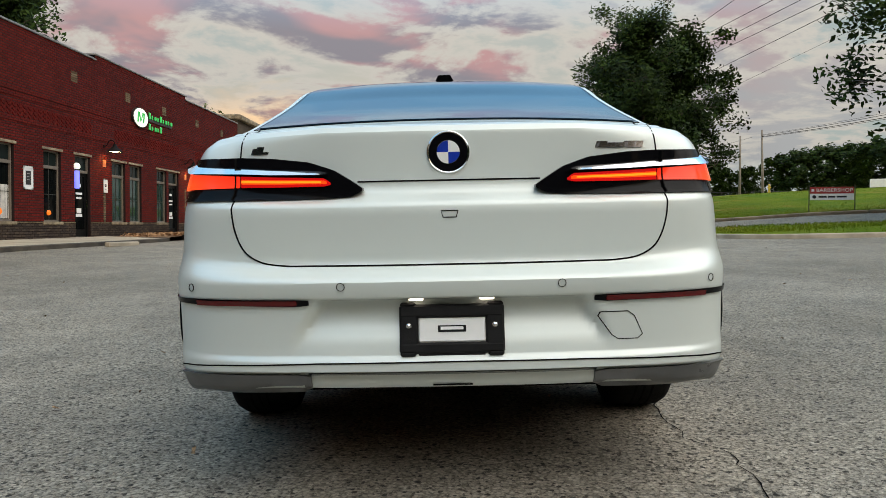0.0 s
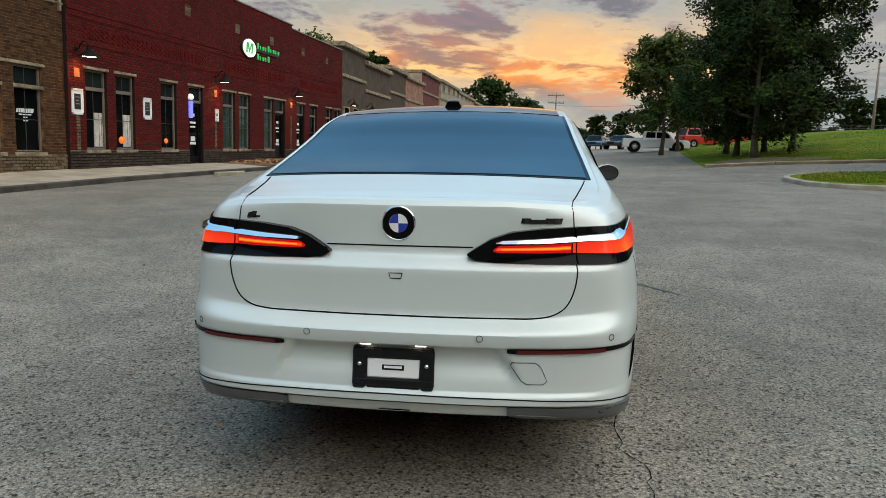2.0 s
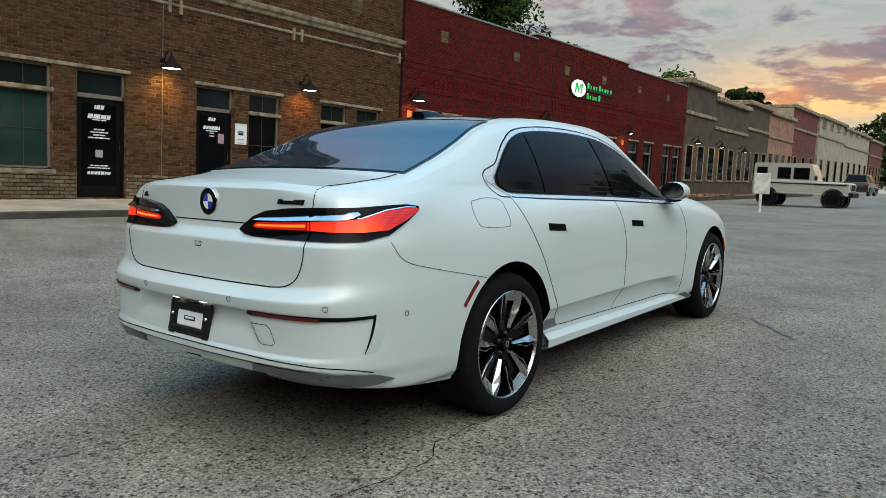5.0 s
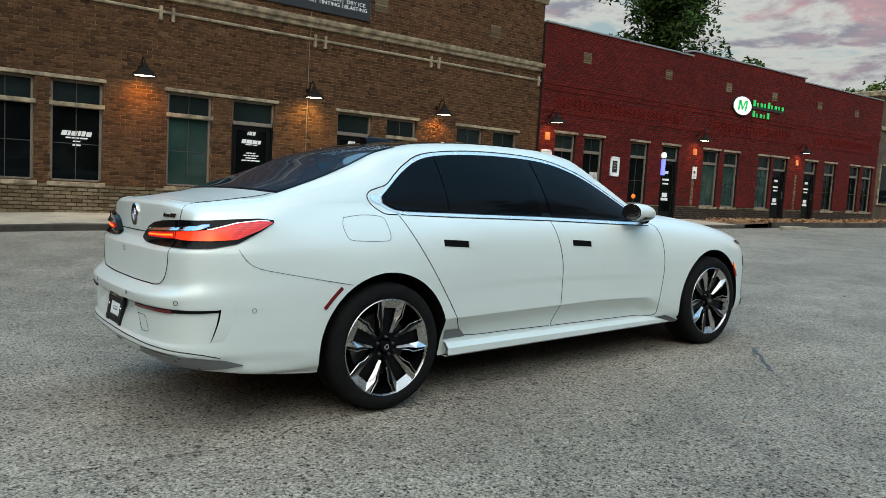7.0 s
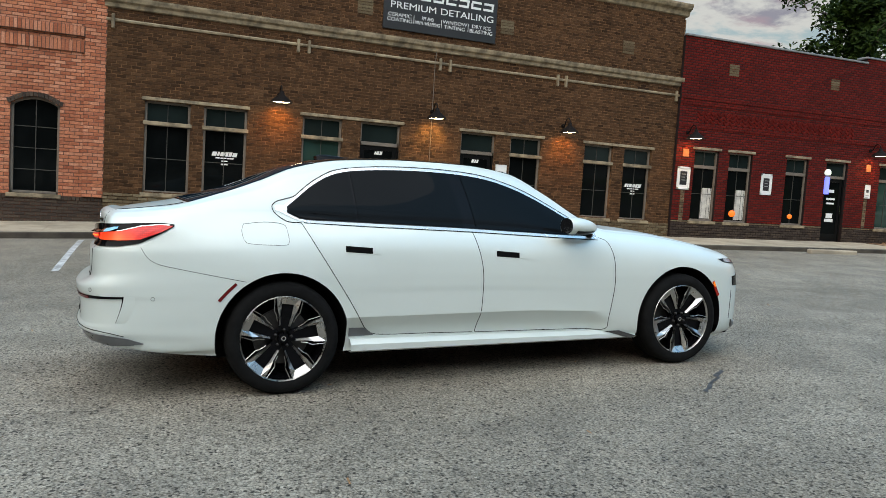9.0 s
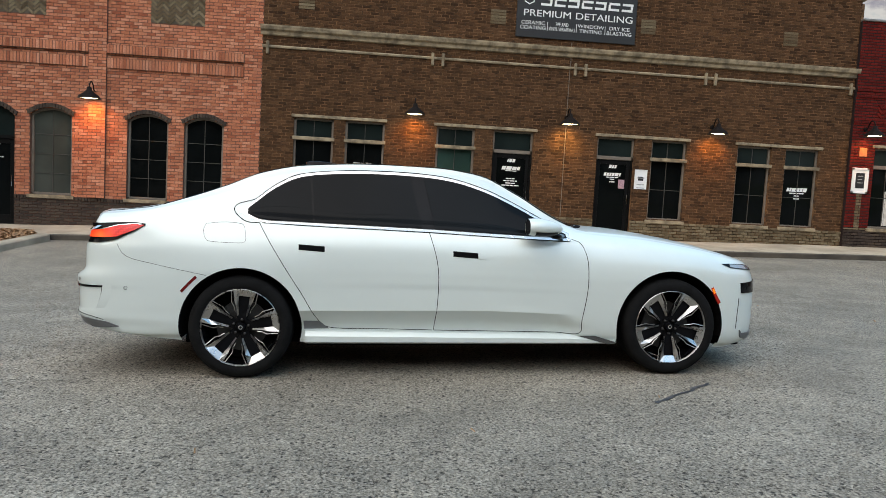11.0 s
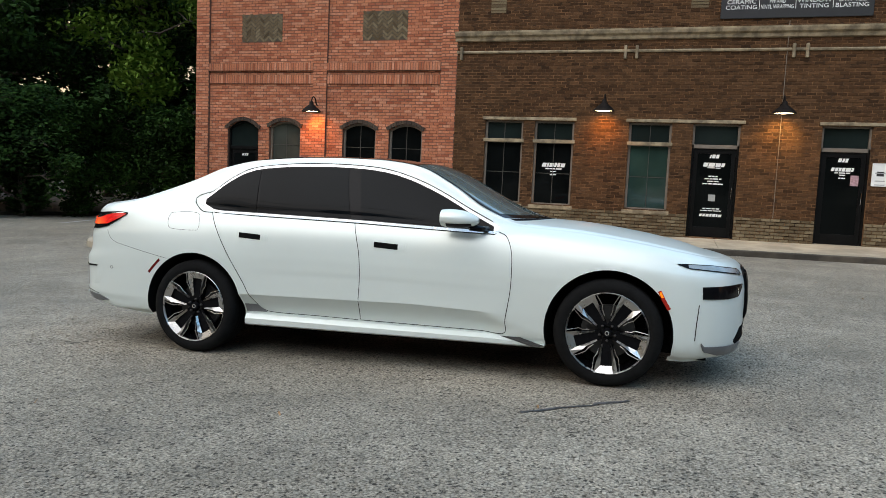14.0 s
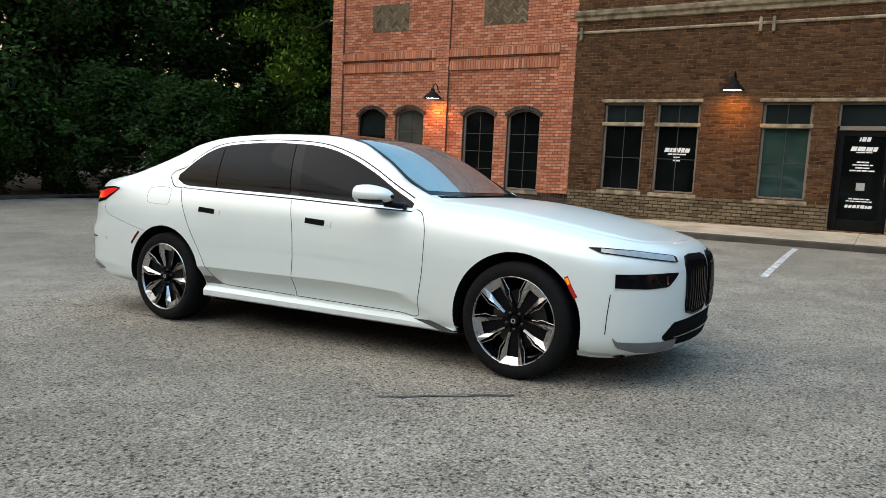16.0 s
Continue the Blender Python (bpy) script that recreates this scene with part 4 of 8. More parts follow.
for i, o in enumerate(TAN_DOOR):
    shop_door(o, X, "door_%d" % (i + 1))
for y in (1.85, 5.88, 9.90):
    barn_lamp(y, 3.40, X, colour=(1.0, 0.64, 0.20) if y == 5.88 else (1.0, 0.39, 0.07))
for y, z in ((-1.0, 6.03), (3.90, 6.03), (7.92, 6.07), (11.9, 6.05)):
    v = thing("wall_vent", "pale square louvred brick vent in a brown wall", "vent", group="vents in the brown front")
    for k in range(5):
        Shape().soft_box((X + 0.004, y - 0.20, z - 0.19 + k * 0.076), (X + 0.02, y + 0.20, z - 0.125 + k * 0.076), 0.004).build("slat", "brick_pale", v)

# orange brick end unit
O0 = -10.12
OR_DOOR = (-9.05, -8.02, 0.02, 2.98, 0.24)
OR_WIN = [(-7.66, -6.66, 0.82, 2.99, 0.18), (-5.33, -4.33, 0.82, 2.97, 0.18), (-3.94, -2.97, 0.82, 2.97, 0.18)]
or_wall = wall_of("wall_orange", "orange-red brick shop front with recessed panels and arched openings", X - 0.06, O0, T0, -0.35, 8.4, OR_WIN + [OR_DOOR], "brick_orange", "mortar_orange", (-8.1, -3.0, 3.06, 3.98),
                  bands=[(-0.35, 0.70, "brick_dark", False, 0.01), (0.70, 0.79, "brick_dark", True, 0.03)],
                  panels=[(yc - 0.65, yc + 0.65, 5.24, 6.0, 0) for yc in (-7.96, -4.16)])
for a, b in ((O0, -9.68), (-6.26, -5.84), (-2.49, T0)):
    s = Shape()
    s.box((X - 0.06, a, 0.80), (X + 0.016, b, 8.4))
    s.build("pilaster", "mortar_orange", or_wall)
    s = Shape()
    lay(s, X + 0.016, a, b, 0.80, 8.4, [])
    tagged(s.build("pilaster_brickwork", "brick_orange", or_wall), kind="stuff")
for a, b in ((-9.68, -6.26), (-5.84, -2.49)):
    for za, zb in ((4.40, 4.62), (4.04, 4.30)):
        s = Shape()
        s.box((X - 0.06, a, za), (X - 0.02 + 0.03 * (za > 4.2), b, zb))
        s.build("band_body", "mortar_orange", or_wall)
        s = Shape()
        lay(s, X - 0.02 + 0.03 * (za > 4.2), a, b, za, zb, [], soldier=True)
        tagged(s.build("soldier_course", "brick_orange", or_wall), kind="stuff")
for yc in (-7.96, -4.16):
    p = thing("herringbone_panel", "pale herringbone brick panel set in an orange wall", "brick panel", group="herringbone panels", kind="structure")
    Shape().box((X - 0.06, yc - 0.65, 5.24), (X - 0.052, yc + 0.65, 6.0)).build("panel_body", "mortar_pale", p)
    for i in range(-9, 10):
        for j in range(-8, 9):
            cy, cz = yc + i * 0.145, 5.62 + j * 0.105 + (i % 2) * 0.0
            if abs(cy - yc) > 0.59 or abs(cz - 5.62) > 0.32:
                continue
            m = pose(X - 0.052, cy, cz, 45 if i % 2 else -45, 0, 0)
            Shape().box((0, -0.10, -0.030), (0.012, 0.10, 0.030), m).build("brick", "brick_pale", p)
shop_door(OR_DOOR, X - 0.06, "door_3")
for i, o in enumerate(OR_WIN):
    sash_window(o, X - 0.06, "window_dark" if i else "window_pale", transom=False, bars=(0.25, 0.5, 0.75), name="window_%d" % (i + 7))
for o in OR_WIN + [OR_DOOR]:
    s = Shape()
    n = 15
    for i in range(n):
        t0, t1 = (i + 0.06) / n, (i + 0.94) / n
        ya, yb = lerp(o[0] - 0.05, o[1] + 0.05, t0), lerp(o[0] - 0.05, o[1] + 0.05, t1)
        za, zb = arch_top(o, min(max(ya, o[0]), o[1])), arch_top(o, min(max(yb, o[0]), o[1]))
        k = 0.10
        mid = (o[0] + o[1]) / 2
        ta, tb = (ya - mid) * 0.06, (yb - mid) * 0.06
        s.add([(X - 0.06, ya, za), (X - 0.06, yb, zb), (X - 0.06, yb + tb, zb + k), (X - 0.06, ya + ta, za + k), (X - 0.01, ya, za), (X - 0.01, yb, zb), (X - 0.01, yb + tb, zb + k), (X - 0.01, ya + ta, za + k)], BRICK_BOX + [(0, 3, 2, 1)])
    tagged(s.build("arch_bricks", "brick_dark", or_wall, "dark bricks over an arched opening"), kind="stuff")
barn_lamp(-6.10, 3.28, X - 0.02, glow=60.0, colour=(1.0, 0.30, 0.04))
# the end wall round the corner, with its own lamp
end = Shape()
end.box((X - 9.0, O0, -0.6), (X - 0.36, O0 + 0.3, 8.4))
tagged(end.build("wall_end", "mortar_dark"), "brick end wall of the orange unit", "wall", kind="structure")
sl = barn_lamp(0, 0, 0, lit=False)
sl.matrix_world = pose(X - 0.75, O0, 3.25, 0, 0, -90)

# ---- dark red shop front and the row beyond ----
RX = -12.72
before = set(bpy.data.objects)
R0, R1 = 13.86, 37.3
RED_W = [(14.57, 15.52), (15.93, 16.88), (18.32, 19.28), (22.62, 23.66), (24.02, 25.03), (26.46, 27.46), (32.05, 33.10), (34.50, 35.50), (35.85, 36.90)]
RED_D = [(20.09, 21.08), (27.66, 28.78), (30.26, 31.32)]
R_OPEN = [(a, b, 1.06, 3.27, 0) for a, b in RED_W]
R_DOOR = [(a, b, 0.56, 3.27, 0) for a, b in RED_D]
red_wall = wall_of("wall_red", "dark red brick shop front with a stepped parapet", RX, R0, R1, 0.2, 6.66, R_OPEN + R_DOOR, "brick_red", "mortar_red", (14.4, 21.0, 3.75, 4.5), bands=[(0.2, 1.0, "brick_dark", False, 0.015), (1.0, 1.06, "brick_pale", False, 0.02)])
up = Shape()
backing(up, RX, 21.5, 29.6, 6.66, 6.84, [])
up.build("parapet_body", "mortar_red", red_wall)
up = Shape()
lay(up, RX, 21.5, 29.6, 6.66, 6.84, [])
tagged(up.build("parapet_brickwork", "brick_red", red_wall), kind="stuff")
for a, b, z in ((R0, 21.5, 6.66), (21.4, 29.7, 6.84), (29.6, R1, 6.66)):
    Shape().soft_box((RX - 0.36, a, z), (RX + 0.05, b, z + 0.06), 0.01).build("coping", "steel_grey", red_wall)
# raised belts and the herringbone friezes
for z, pr in ((4.62, 0.02), (4.78, 0.035), (3.92, 0.02)):
    s = Shape()
    s.box((RX, R0, z), (RX + pr, R1, z + 0.15))
    s.build("belt_body", "mortar_red", red_wall)
    s = Shape()
    lay(s, RX + pr, R0, R1, z, z + 0.15, [])
    tagged(s.build("belt_brickwork", "brick_red", red_wall), kind="stuff")
for a, b in ((14.6, 21.2), (22.9, 28.9), (30.9, 36.6)):
    s = Shape()
    k = 0
    y = a
    while y < b:
        for j in range(3):
            m = pose(RX + 0.004, y, 4.14 + 0.13 * j, 45 if k % 2 else -45, 0, 0)
            s.box((0, -0.085, -0.028), (0.022, 0.085, 0.028), m)
        y += 0.125
        k += 1
    tagged(s.build("herringbone_frieze", "brick_red", red_wall, "herringbone brick frieze"), kind="stuff")
for i, o in enumerate(R_OPEN):
    sash_window(o, RX, "window_teal" if i in (3, 4, 5) else "window_dark", name="window_%d" % (i + 10))
    Shape().soft_box((RX - 0.02, o[0] - 0.08, o[3]), (RX + 0.035, o[1] + 0.08, o[3] + 0.08), 0.01).build("lintel", "limestone", red_wall)
for i, o in enumerate(R_DOOR):
    shop_door(o, RX, "door_%d" % (i + 4))
    Shape().soft_box((RX - 0.02, o[0] - 0.08, o[3]), (RX + 0.035, o[1] + 0.08, o[3] + 0.08), 0.01).build("lintel", "limestone", red_wall)
for y, z in ((15.8, 5.82), (20.1, 5.82), (23.9, 5.80), (27.25, 5.80), (31.05, 5.80), (34.6, 5.80)):
    v = thing("wall_vent", "pale square louvred brick vent in a dark red wall", "vent", group="vents in the red front")
    for k in range(5):
        Shape().soft_box((RX + 0.004, y - 0.19, z - 0.18 + k * 0.072), (RX + 0.02, y + 0.19, z - 0.12 + k * 0.072), 0.004).build("slat", "brick_pale", v)
for y in (14.22, 22.05, 29.55):
    barn_lamp(y, 3.60, RX, glow=24.0, colour=(1.0, 0.45, 0.13))
    s = Shape()
    lay(s, RX + 0.004, y - 0.08, y + 0.08, 1.06, 2.62, [])
    tagged(s.build("pale_pier", "brick_pale", red_wall, "narrow strip of pale brick"), kind="stuff")
    # the lamp's glow on the brick, painted as a raised orange square
    Shape().soft_box((RX + 0.003, y - 0.11, 3.02), (RX + 0.02, y + 0.11, 3.26), 0.006).build("glazed_tile", "tile_orange", red_wall, "small orange patch that paints the lamp's glow on the brick")


def framed_notice(x, y, z, w, h, dark=True):
    """A white framed notice on a wall; its print is plain bars."""
    f = thing("framed_notice", "white framed notice with dark print on a brick wall" if dark else "white paper notice with dark print beside a door", "notice")
    fr = Shape()
    t = 0.06 if dark else 0.01
    for a, b in (((-w / 2, -h / 2), (-w / 2 + t, h / 2)), ((w / 2 - t, -h / 2), (w / 2, h / 2)), ((-w / 2, -h / 2), (w / 2, -h / 2 + t)), ((-w / 2, h / 2 - t), (w / 2, h / 2))):
        fr.soft_box((x, y + a[0], z + a[1]), (x + 0.03, y + b[0], z + b[1]), 0.004)
    fr.build("frame", "sign_white", f)
    Shape().box((x, y - w / 2 + t * 0.5, z - h / 2 + t * 0.5), (x + 0.016, y + w / 2 - t * 0.5, z + h / 2 - t * 0.5)).build("sheet", "sign_white", f)
    if dark:
        Shape().box((x + 0.016, y - w * 0.27, z - h * 0.30), (x + 0.019, y + w * 0.27, z + h * 0.30)).build("printed_picture", "sign_black", f)
        for k in range(3):
            Shape().box((x + 0.019, y - w * 0.15, z + h * (0.16 - 0.13 * k)), (x + 0.021, y + w * (0.12 if k % 2 else 0.17), z + h * (0.19 - 0.13 * k))).build("print_bar", "print_grey", f)
    else:
        Shape().box((x + 0.016, y - w * 0.22, z - h * 0.06), (x + 0.018, y + w * 0.22, z + h * 0.14)).build("printed_picture", "sign_black", f)
        for k in (-1, 1, 2):
            Shape().box((x + 0.016, y - w * 0.3, z - h * (0.17 * k + 0.02) - 0.05), (x + 0.019, y + w * 0.3, z - h * (0.17 * k - 0.02) - 0.05)).build("print_bar", "print_grey", f)


framed_notice(RX + 0.004, 14.20, 2.36, 0.48, 0.70)
framed_notice(RX + 0.004, 17.52, 2.34, 0.46, 0.68)
framed_notice(RX + 0.022, 22.08, 2.34, 0.26, 0.46, False)

# lit shop sign: oval and two lines, as plain shapes
sg = thing("shop_sign", "lit oval shop sign with green lettering on red brick", "shop sign")
m = pose(RX + 0.10, 24.80, 5.17, 90, 0, 90)
ov = [(0.62 * math.cos(2 * math.pi * i / 36), 0.36 * math.sin(2 * math.pi * i / 36)) for i in range(36)]
Shape().prism([(x * 1.07, y * 1.09) for x, y in ov], 0.10, m @ pose(0, 0, -0.10)).build("sign_can", "lamp_black", sg)
Shape().prism(ov, 0.012, m).build("oval_face", "sign_glow", sg, "glowing pale oval face")
for q in ([(-0.30, -0.20), (-0.20, -0.20), (-0.12, 0.22), (-0.24, 0.22)], [(-0.22, 0.22), (-0.10, 0.22), (0.02, -0.10), (-0.04, -0.20)], [(-0.04, -0.20), (0.03, -0.10), (0.22, 0.22), (0.10, 0.22)], [(0.12, -0.20), (0.22, -0.20), (0.30, 0.22), (0.20, 0.22)]):
    Shape().prism([(a * 1.15, b * 0.95) for a, b in q], 0.006, m @ pose(0, 0, 0.013)).build("letter_block", "sign_green", sg)
for z, n, w in ((0.20, 9, 0.225), (-0.24, 5, 0.225)):
    for k in range(n):
        Shape().soft_box((RX + 0.04, 25.62 + k * 0.27, 5.17 + z - 0.13), (RX + 0.09, 25.62 + k * 0.27 + w - 0.07 * (1 + k % 2), 5.17 + z + (0.13 if k in (0, 4) else 0.04)), 0.02).build("letter_block", "sign_green", sg, "glowing green lettering block")
Shape().box((RX + 0.0, 24.2, 5.15), (RX + 0.04, 28.0, 5.27)).build("raceway", "lamp_black", sg)
# barber's light beside the door
bl = thing("barber_pole_light", "blue lit barber pole lamp beside a shop door", "barber pole")
Shape().lathe([(0.0, -0.26), (0.075, -0.26), (0.08, -0.22), (0.08, 0.26), (0.075, 0.32), (0.0, 0.32)], pose(RX + 0.06, 20.12, 2.42), 16).build("glass_tube", "barber_blue", bl, smooth=True, angle=40)
Shape().lathe([(0.0, 0.20), (0.06, 0.19), (0.10, 0.13), (0.11, 0.06), (0.08, 0.0), (0.0, -0.01)], pose(RX + 0.06, 20.12, 2.80), 16).build("globe", "sign_glow", bl, "white glowing globe", smooth=True)
# white lettering blocks on the dark doors
for y0, y1, z0 in [(a, b, 0.56) for a, b in RED_D]:
    w = thing("door_lettering", "white lettering blocks on a dark glass door", "lettering")
    yc = (y0 + y1) / 2
    for k, (zz, ww, hh) in enumerate(((1.72, 0.13, 0.05), (1.45, 0.20, 0.035), (1.30, 0.17, 0.03), (0.88, 0.15, 0.08), (0.72, 0.20, 0.05))):
        Shape().box((RX - 0.134, yc - ww, z0 + zz - hh), (RX - 0.131, yc + ww, z0 + zz + hh)).build("print_bar", "sign_white", w)
# small orange pumpkin lanterns on the window ledges
for y, r in ((RED_W[1][0] + 0.42, 0.13), (RED_W[2][0] + 0.48, 0.10)):
    lt = thing("pumpkin_lantern", "small glowing orange pumpkin lantern on a window ledge", "lantern")
    rows = []
    for i in range(25):
        f = 2 * math.pi * i / 24
        k = r * (1 + 0.06 * math.cos(8 * f))
        rows.append([(RX - 0.13 + 0.55 * k * math.cos(f) * math.sin(math.pi * j / 8), y + k * math.sin(f) * math.sin(math.pi * j / 8), 1.34 - 0.85 * r * math.cos(math.pi * j / 8)) for j in range(9)])
    Shape().grid(rows).build("body", "lantern_orange", lt, smooth=True)
    Shape().tube([(RX - 0.12, y, 1.34 + 0.8 * r), (RX - 0.115, y + 0.01, 1.34 + 1.05 * r)], 0.014, 6).build("stalk", "bark", lt)
# curtains behind the first two windows
for a, b in RED_W[:2]:
    cu = thing("curtain", "pale tied-back curtain behind a shop window", "curtain", group="curtains in the red front")
    rows = [[(RX - 0.128, lerp(a + 0.5, b - 0.07, k / 10), z) for k in range(11)] for z in (1.14, 2.1)]
    rows = [[(x + 0.003 * math.sin(4 * k), y, z) for k, (x, y, z) in enumerate(r)] for r in rows]
    Shape().grid(rows).build("cloth", "curtain", cu)
LEAN = Matrix.Identity(4)
LEAN[2][1], LEAN[2][3] = 0.0095, -0.0095 * 14.0
seen = set()
for ob in set(bpy.data.objects) - before:
    if ob.type == "MESH" and ob.name.split(".")[0] != "brick" and ob.data.name not in seen and not (ob.parent and ob.parent.name.startswith("gooseneck")):
        seen.add(ob.data.name)
        ob.data.transform(LEAN)
for ob in set(bpy.data.objects) - before:
    if ob.type == "LIGHT" or ob.name.startswith("gooseneck") or ob.name.split(".")[0] == "brick":
        ob.location.z += 0.0095 * (ob.location.y - 14.0)


def far_block(name, label, x, y0, y1, tops, mat, trim, rows, cols):
    """A unit further along the row: wall, cornices and window openings with frames."""
    b = thing(name, label, "building")
    z0 = base_z(y0) - 0.5
    w = Shape()
    for a, c, z in tops:
        w.box((x - 9.0, a, z0), (x, c, z))
    w.build("wall", mat, b)
    for a, c, z in tops:
        Shape().soft_box((x - 9.0, a - 0.12, z), (x + 0.22, c + 0.12, z + 0.30), 0.05).build("cornice", trim, b)
        Shape().soft_box((x, a, z - 1.7), (x + 0.10, c, z - 1.5), 0.03).build("string_course", trim, b)
    for zz, hh in rows:
        for k in range(cols):
            yc = lerp(y0, y1, (k + 0.5) / cols)
            hw = min(0.55, (y1 - y0) / cols * 0.28)
            base = base_z(yc) + zz
            win = Shape().box((x + 0.01, yc - hw, base), (x + 0.03, yc + hw, base + hh)).build("window", "window_dark", b)
            fr = Shape()
            for q in (-1, 1):
                fr.box((x, yc + q * hw - 0.05, base - 0.05), (x + 0.05, yc + q * hw + 0.05, base + hh + 0.05))
            fr.box((x, yc - hw, base + hh), (x + 0.05, yc + hw, base + hh + 0.06))
            fr.build("window_frame", trim, win)
            Shape().box((x, yc - hw - 0.1, base - 0.13), (x + 0.09, yc + hw + 0.1, base - 0.05)).build("window_sill", trim, win)
    return b


far_block("shop_unit", "dark tan brick shop unit with a stepped cornice", -12.75, 37.35, 53.7, [(37.35, 42.2, 7.15), (42.2, 48.6, 6.65), (48.6, 53.7, 7.15)], "brick_tan_far", "limestone", ((0.9, 1.9),), 9)
for y in (38.6, 42.6, 47.2):
    barn_lamp(y, 3.9, -12.75, glow=18.0)
far_block("shop_unit", "pinkish brick shop unit further along", -12.80, 53.8, 60.8, [(53.8, 60.8, 7.0)], "brick_orange_far", "limestone", ((1.0, 1.9),), 4)
far_block("shop_unit", "dark red shop unit with a white side wall", -12.9, 60.9, 69.0, [(60.9, 69.0, 8.2)], "brick_red_far", "limestone", ((1.0, 1.9),), 3)
Shape().box((-21.9, 60.84, 2.0), (-12.95, 60.90, 8.2)).build("side_wall", "cream_render", bpy.data.objects["shop_unit.002"])
far_block("shop_unit", "cream rendered two-storey shop unit with dark windows", -12.7, 69.1, 94.0, [(69.1, 80.0, 8.2), (80.0, 94.0, 8.0)], "cream_render", "limestone", ((0.9, 2.0), (5.9, 0.6)), 8)
far_block("shop_unit", "red brick shop unit at the end of the row", -12.6, 94.2, 103.0, [(94.2, 103.0, 7.8)], "brick_red_far", "limestone", ((1.0, 2.0),), 4)
# roofs behind the parapets
for y0, y1, z in ((O0, T0, 7.6), (T0, T1, 6.7), (R0, R1, 6.2)):
    tagged(Shape().box((-22.0, y0 + 0.05, z - 0.15), (WALL_X - 0.40, y1 - 0.05, z)).build("roof", "roof_tar"), "flat tarred roof behind a parapet", "roof", kind="structure")
    tagged(Shape().box((-22.3, y0, -0.6), (-22.0, y1, z + 0.5)).build("wall_back", "mortar_tan"), "plain back wall of the shops", "wall", kind="structure")
for y0, y1, x in ((T0, T1, X),):
    tagged(Shape().box((-22.0, y1 - 0.02, 5.0), (x - 0.3, y1 + 0.28, 7.22)).build("wall_side", "mortar_tan"), "side of the brown unit's parapet", "wall", kind="structure")
    tagged(Shape().box((-22.0, y0 - 0.02, 5.0), (x - 0.4, y0 + 0.28, 8.4)).build("wall_side", "mortar_orange"), "side of the orange unit's parapet", "wall", kind="structure")

# ---- signs and print on the brown front ----
bn = thing("banner_sign", "black banner sign with white lettering over the brown shop front", "shop sign")
Y0, Y1, Z0 = 4.37, 7.57, 5.56
Shape().soft_box((X + 0.01, Y0, Z0), (X + 0.05, Y1, Z0 + 1.25), 0.008).build("board", "sign_black", bn)
tm = pose(X + 0.053, (Y0 + Y1) / 2, Z0 + 0.62, 90, 0, 90)
for word, dy in (("PREMIUM", -0.79), ("DETAILING", 0.73)):
    text_mesh("lettering", word, 0.335, "sign_white", bn, pose(X + 0.053, (Y0 + Y1) / 2 + dy, Z0 + 0.62, 90, 0, 90) @ Matrix.Diagonal((0.93, 0.72, 1, 1)), 0.003, "white lettering")
cols = ("CERAMIC\nCOATING", "PPF AND\nVINYL WRAPPING", "WINDOW\nTINTING", "DRY ICE\nBLASTING")
for k, words in enumerate(cols):
    yc = Y0 + 0.06 + (Y1 - Y0 - 0.12) * (k + 0.5) / 4
    long = "VINYL" in words
    for j, word in enumerate(words.split("\n")):
        text_mesh("lettering", word, 0.165, "sign_white", bn, pose(X + 0.053, yc, Z0 + 0.375 - 0.125 * j, 90, 0, 90) @ Matrix.Diagonal((0.52 if long else 0.92, 0.80, 1, 1)), 0.003, "white lettering")
    if k:
        yd = Y0 + 0.06 + (Y1 - Y0 - 0.12) * k / 4
        Shape().box((X + 0.05, yd - 0.006, Z0 + 0.20), (X + 0.056, yd + 0.006, Z0 + 0.42)).build("divider", "sign_white", bn)
for k in range(7):
    a = Y0 + 0.62 + k * 0.36
    Shape().soft_box((X + 0.05, a, Z0 + 0.83), (X + 0.057, a + 0.29, Z0 + 0.89), 0.003).build("logo_bar", "sign_white", bn)
    Shape().soft_box((X + 0.05, a + 0.02, Z0 + 0.98), (X + 0.057, a + 0.31, Z0 + 1.04), 0.003).build("logo_bar", "sign_white", bn)
    Shape().soft_box((X + 0.05, a if k % 2 else a + 0.24, Z0 + 0.89), (X + 0.057, a + 0.06 if k % 2 else a + 0.30, Z0 + 0.98), 0.003).build("logo_bar", "sign_white", bn)
Shape().lathe([(0.15, 0.0), (0.15, 0.006), (0.12, 0.006), (0.12, 0.0)], pose(X + 0.05, Y0 + 0.32, Z0 + 0.98, 0, 90, 0), 6).build("logo_ring", "sign_white", bn)


def bars(name, label, x, yc, rows, mat="sign_white"):
    """Unreadable print as plain bars: rows of (z, half width, half height, how many pieces)."""
    t = thing(name, label, "lettering")
    rnd = random.Random(int(100 * abs(yc)))
    for z, hw, hh, n in rows:
        cuts = [0.0] + [rnd.uniform(0.6, 1.4) for _ in range(n)]
        cuts = [yc - hw + 2 * hw * sum(cuts[:k + 1]) / sum(cuts) for k in range(n + 1)]
        for a, b in zip(cuts, cuts[1:]):
            top, lean = hh * rnd.uniform(0.75, 1.0), 0.25 * hh
            g = min(0.008, 0.12 * (b - a))
            q = [(a + g - lean, -hh), (b - g - lean, -hh), (b - g + lean, top), (a + g + lean, top)]
            v = [(x + o, y, z + h) for o in (0.0, 0.003) for y, h in q]
            Shape().add(v, [(4, 5, 6, 7), (0, 1, 5, 4), (1, 2, 6, 5), (2, 3, 7, 6), (3, 0, 4, 7)]).build("print_bar", mat, t)


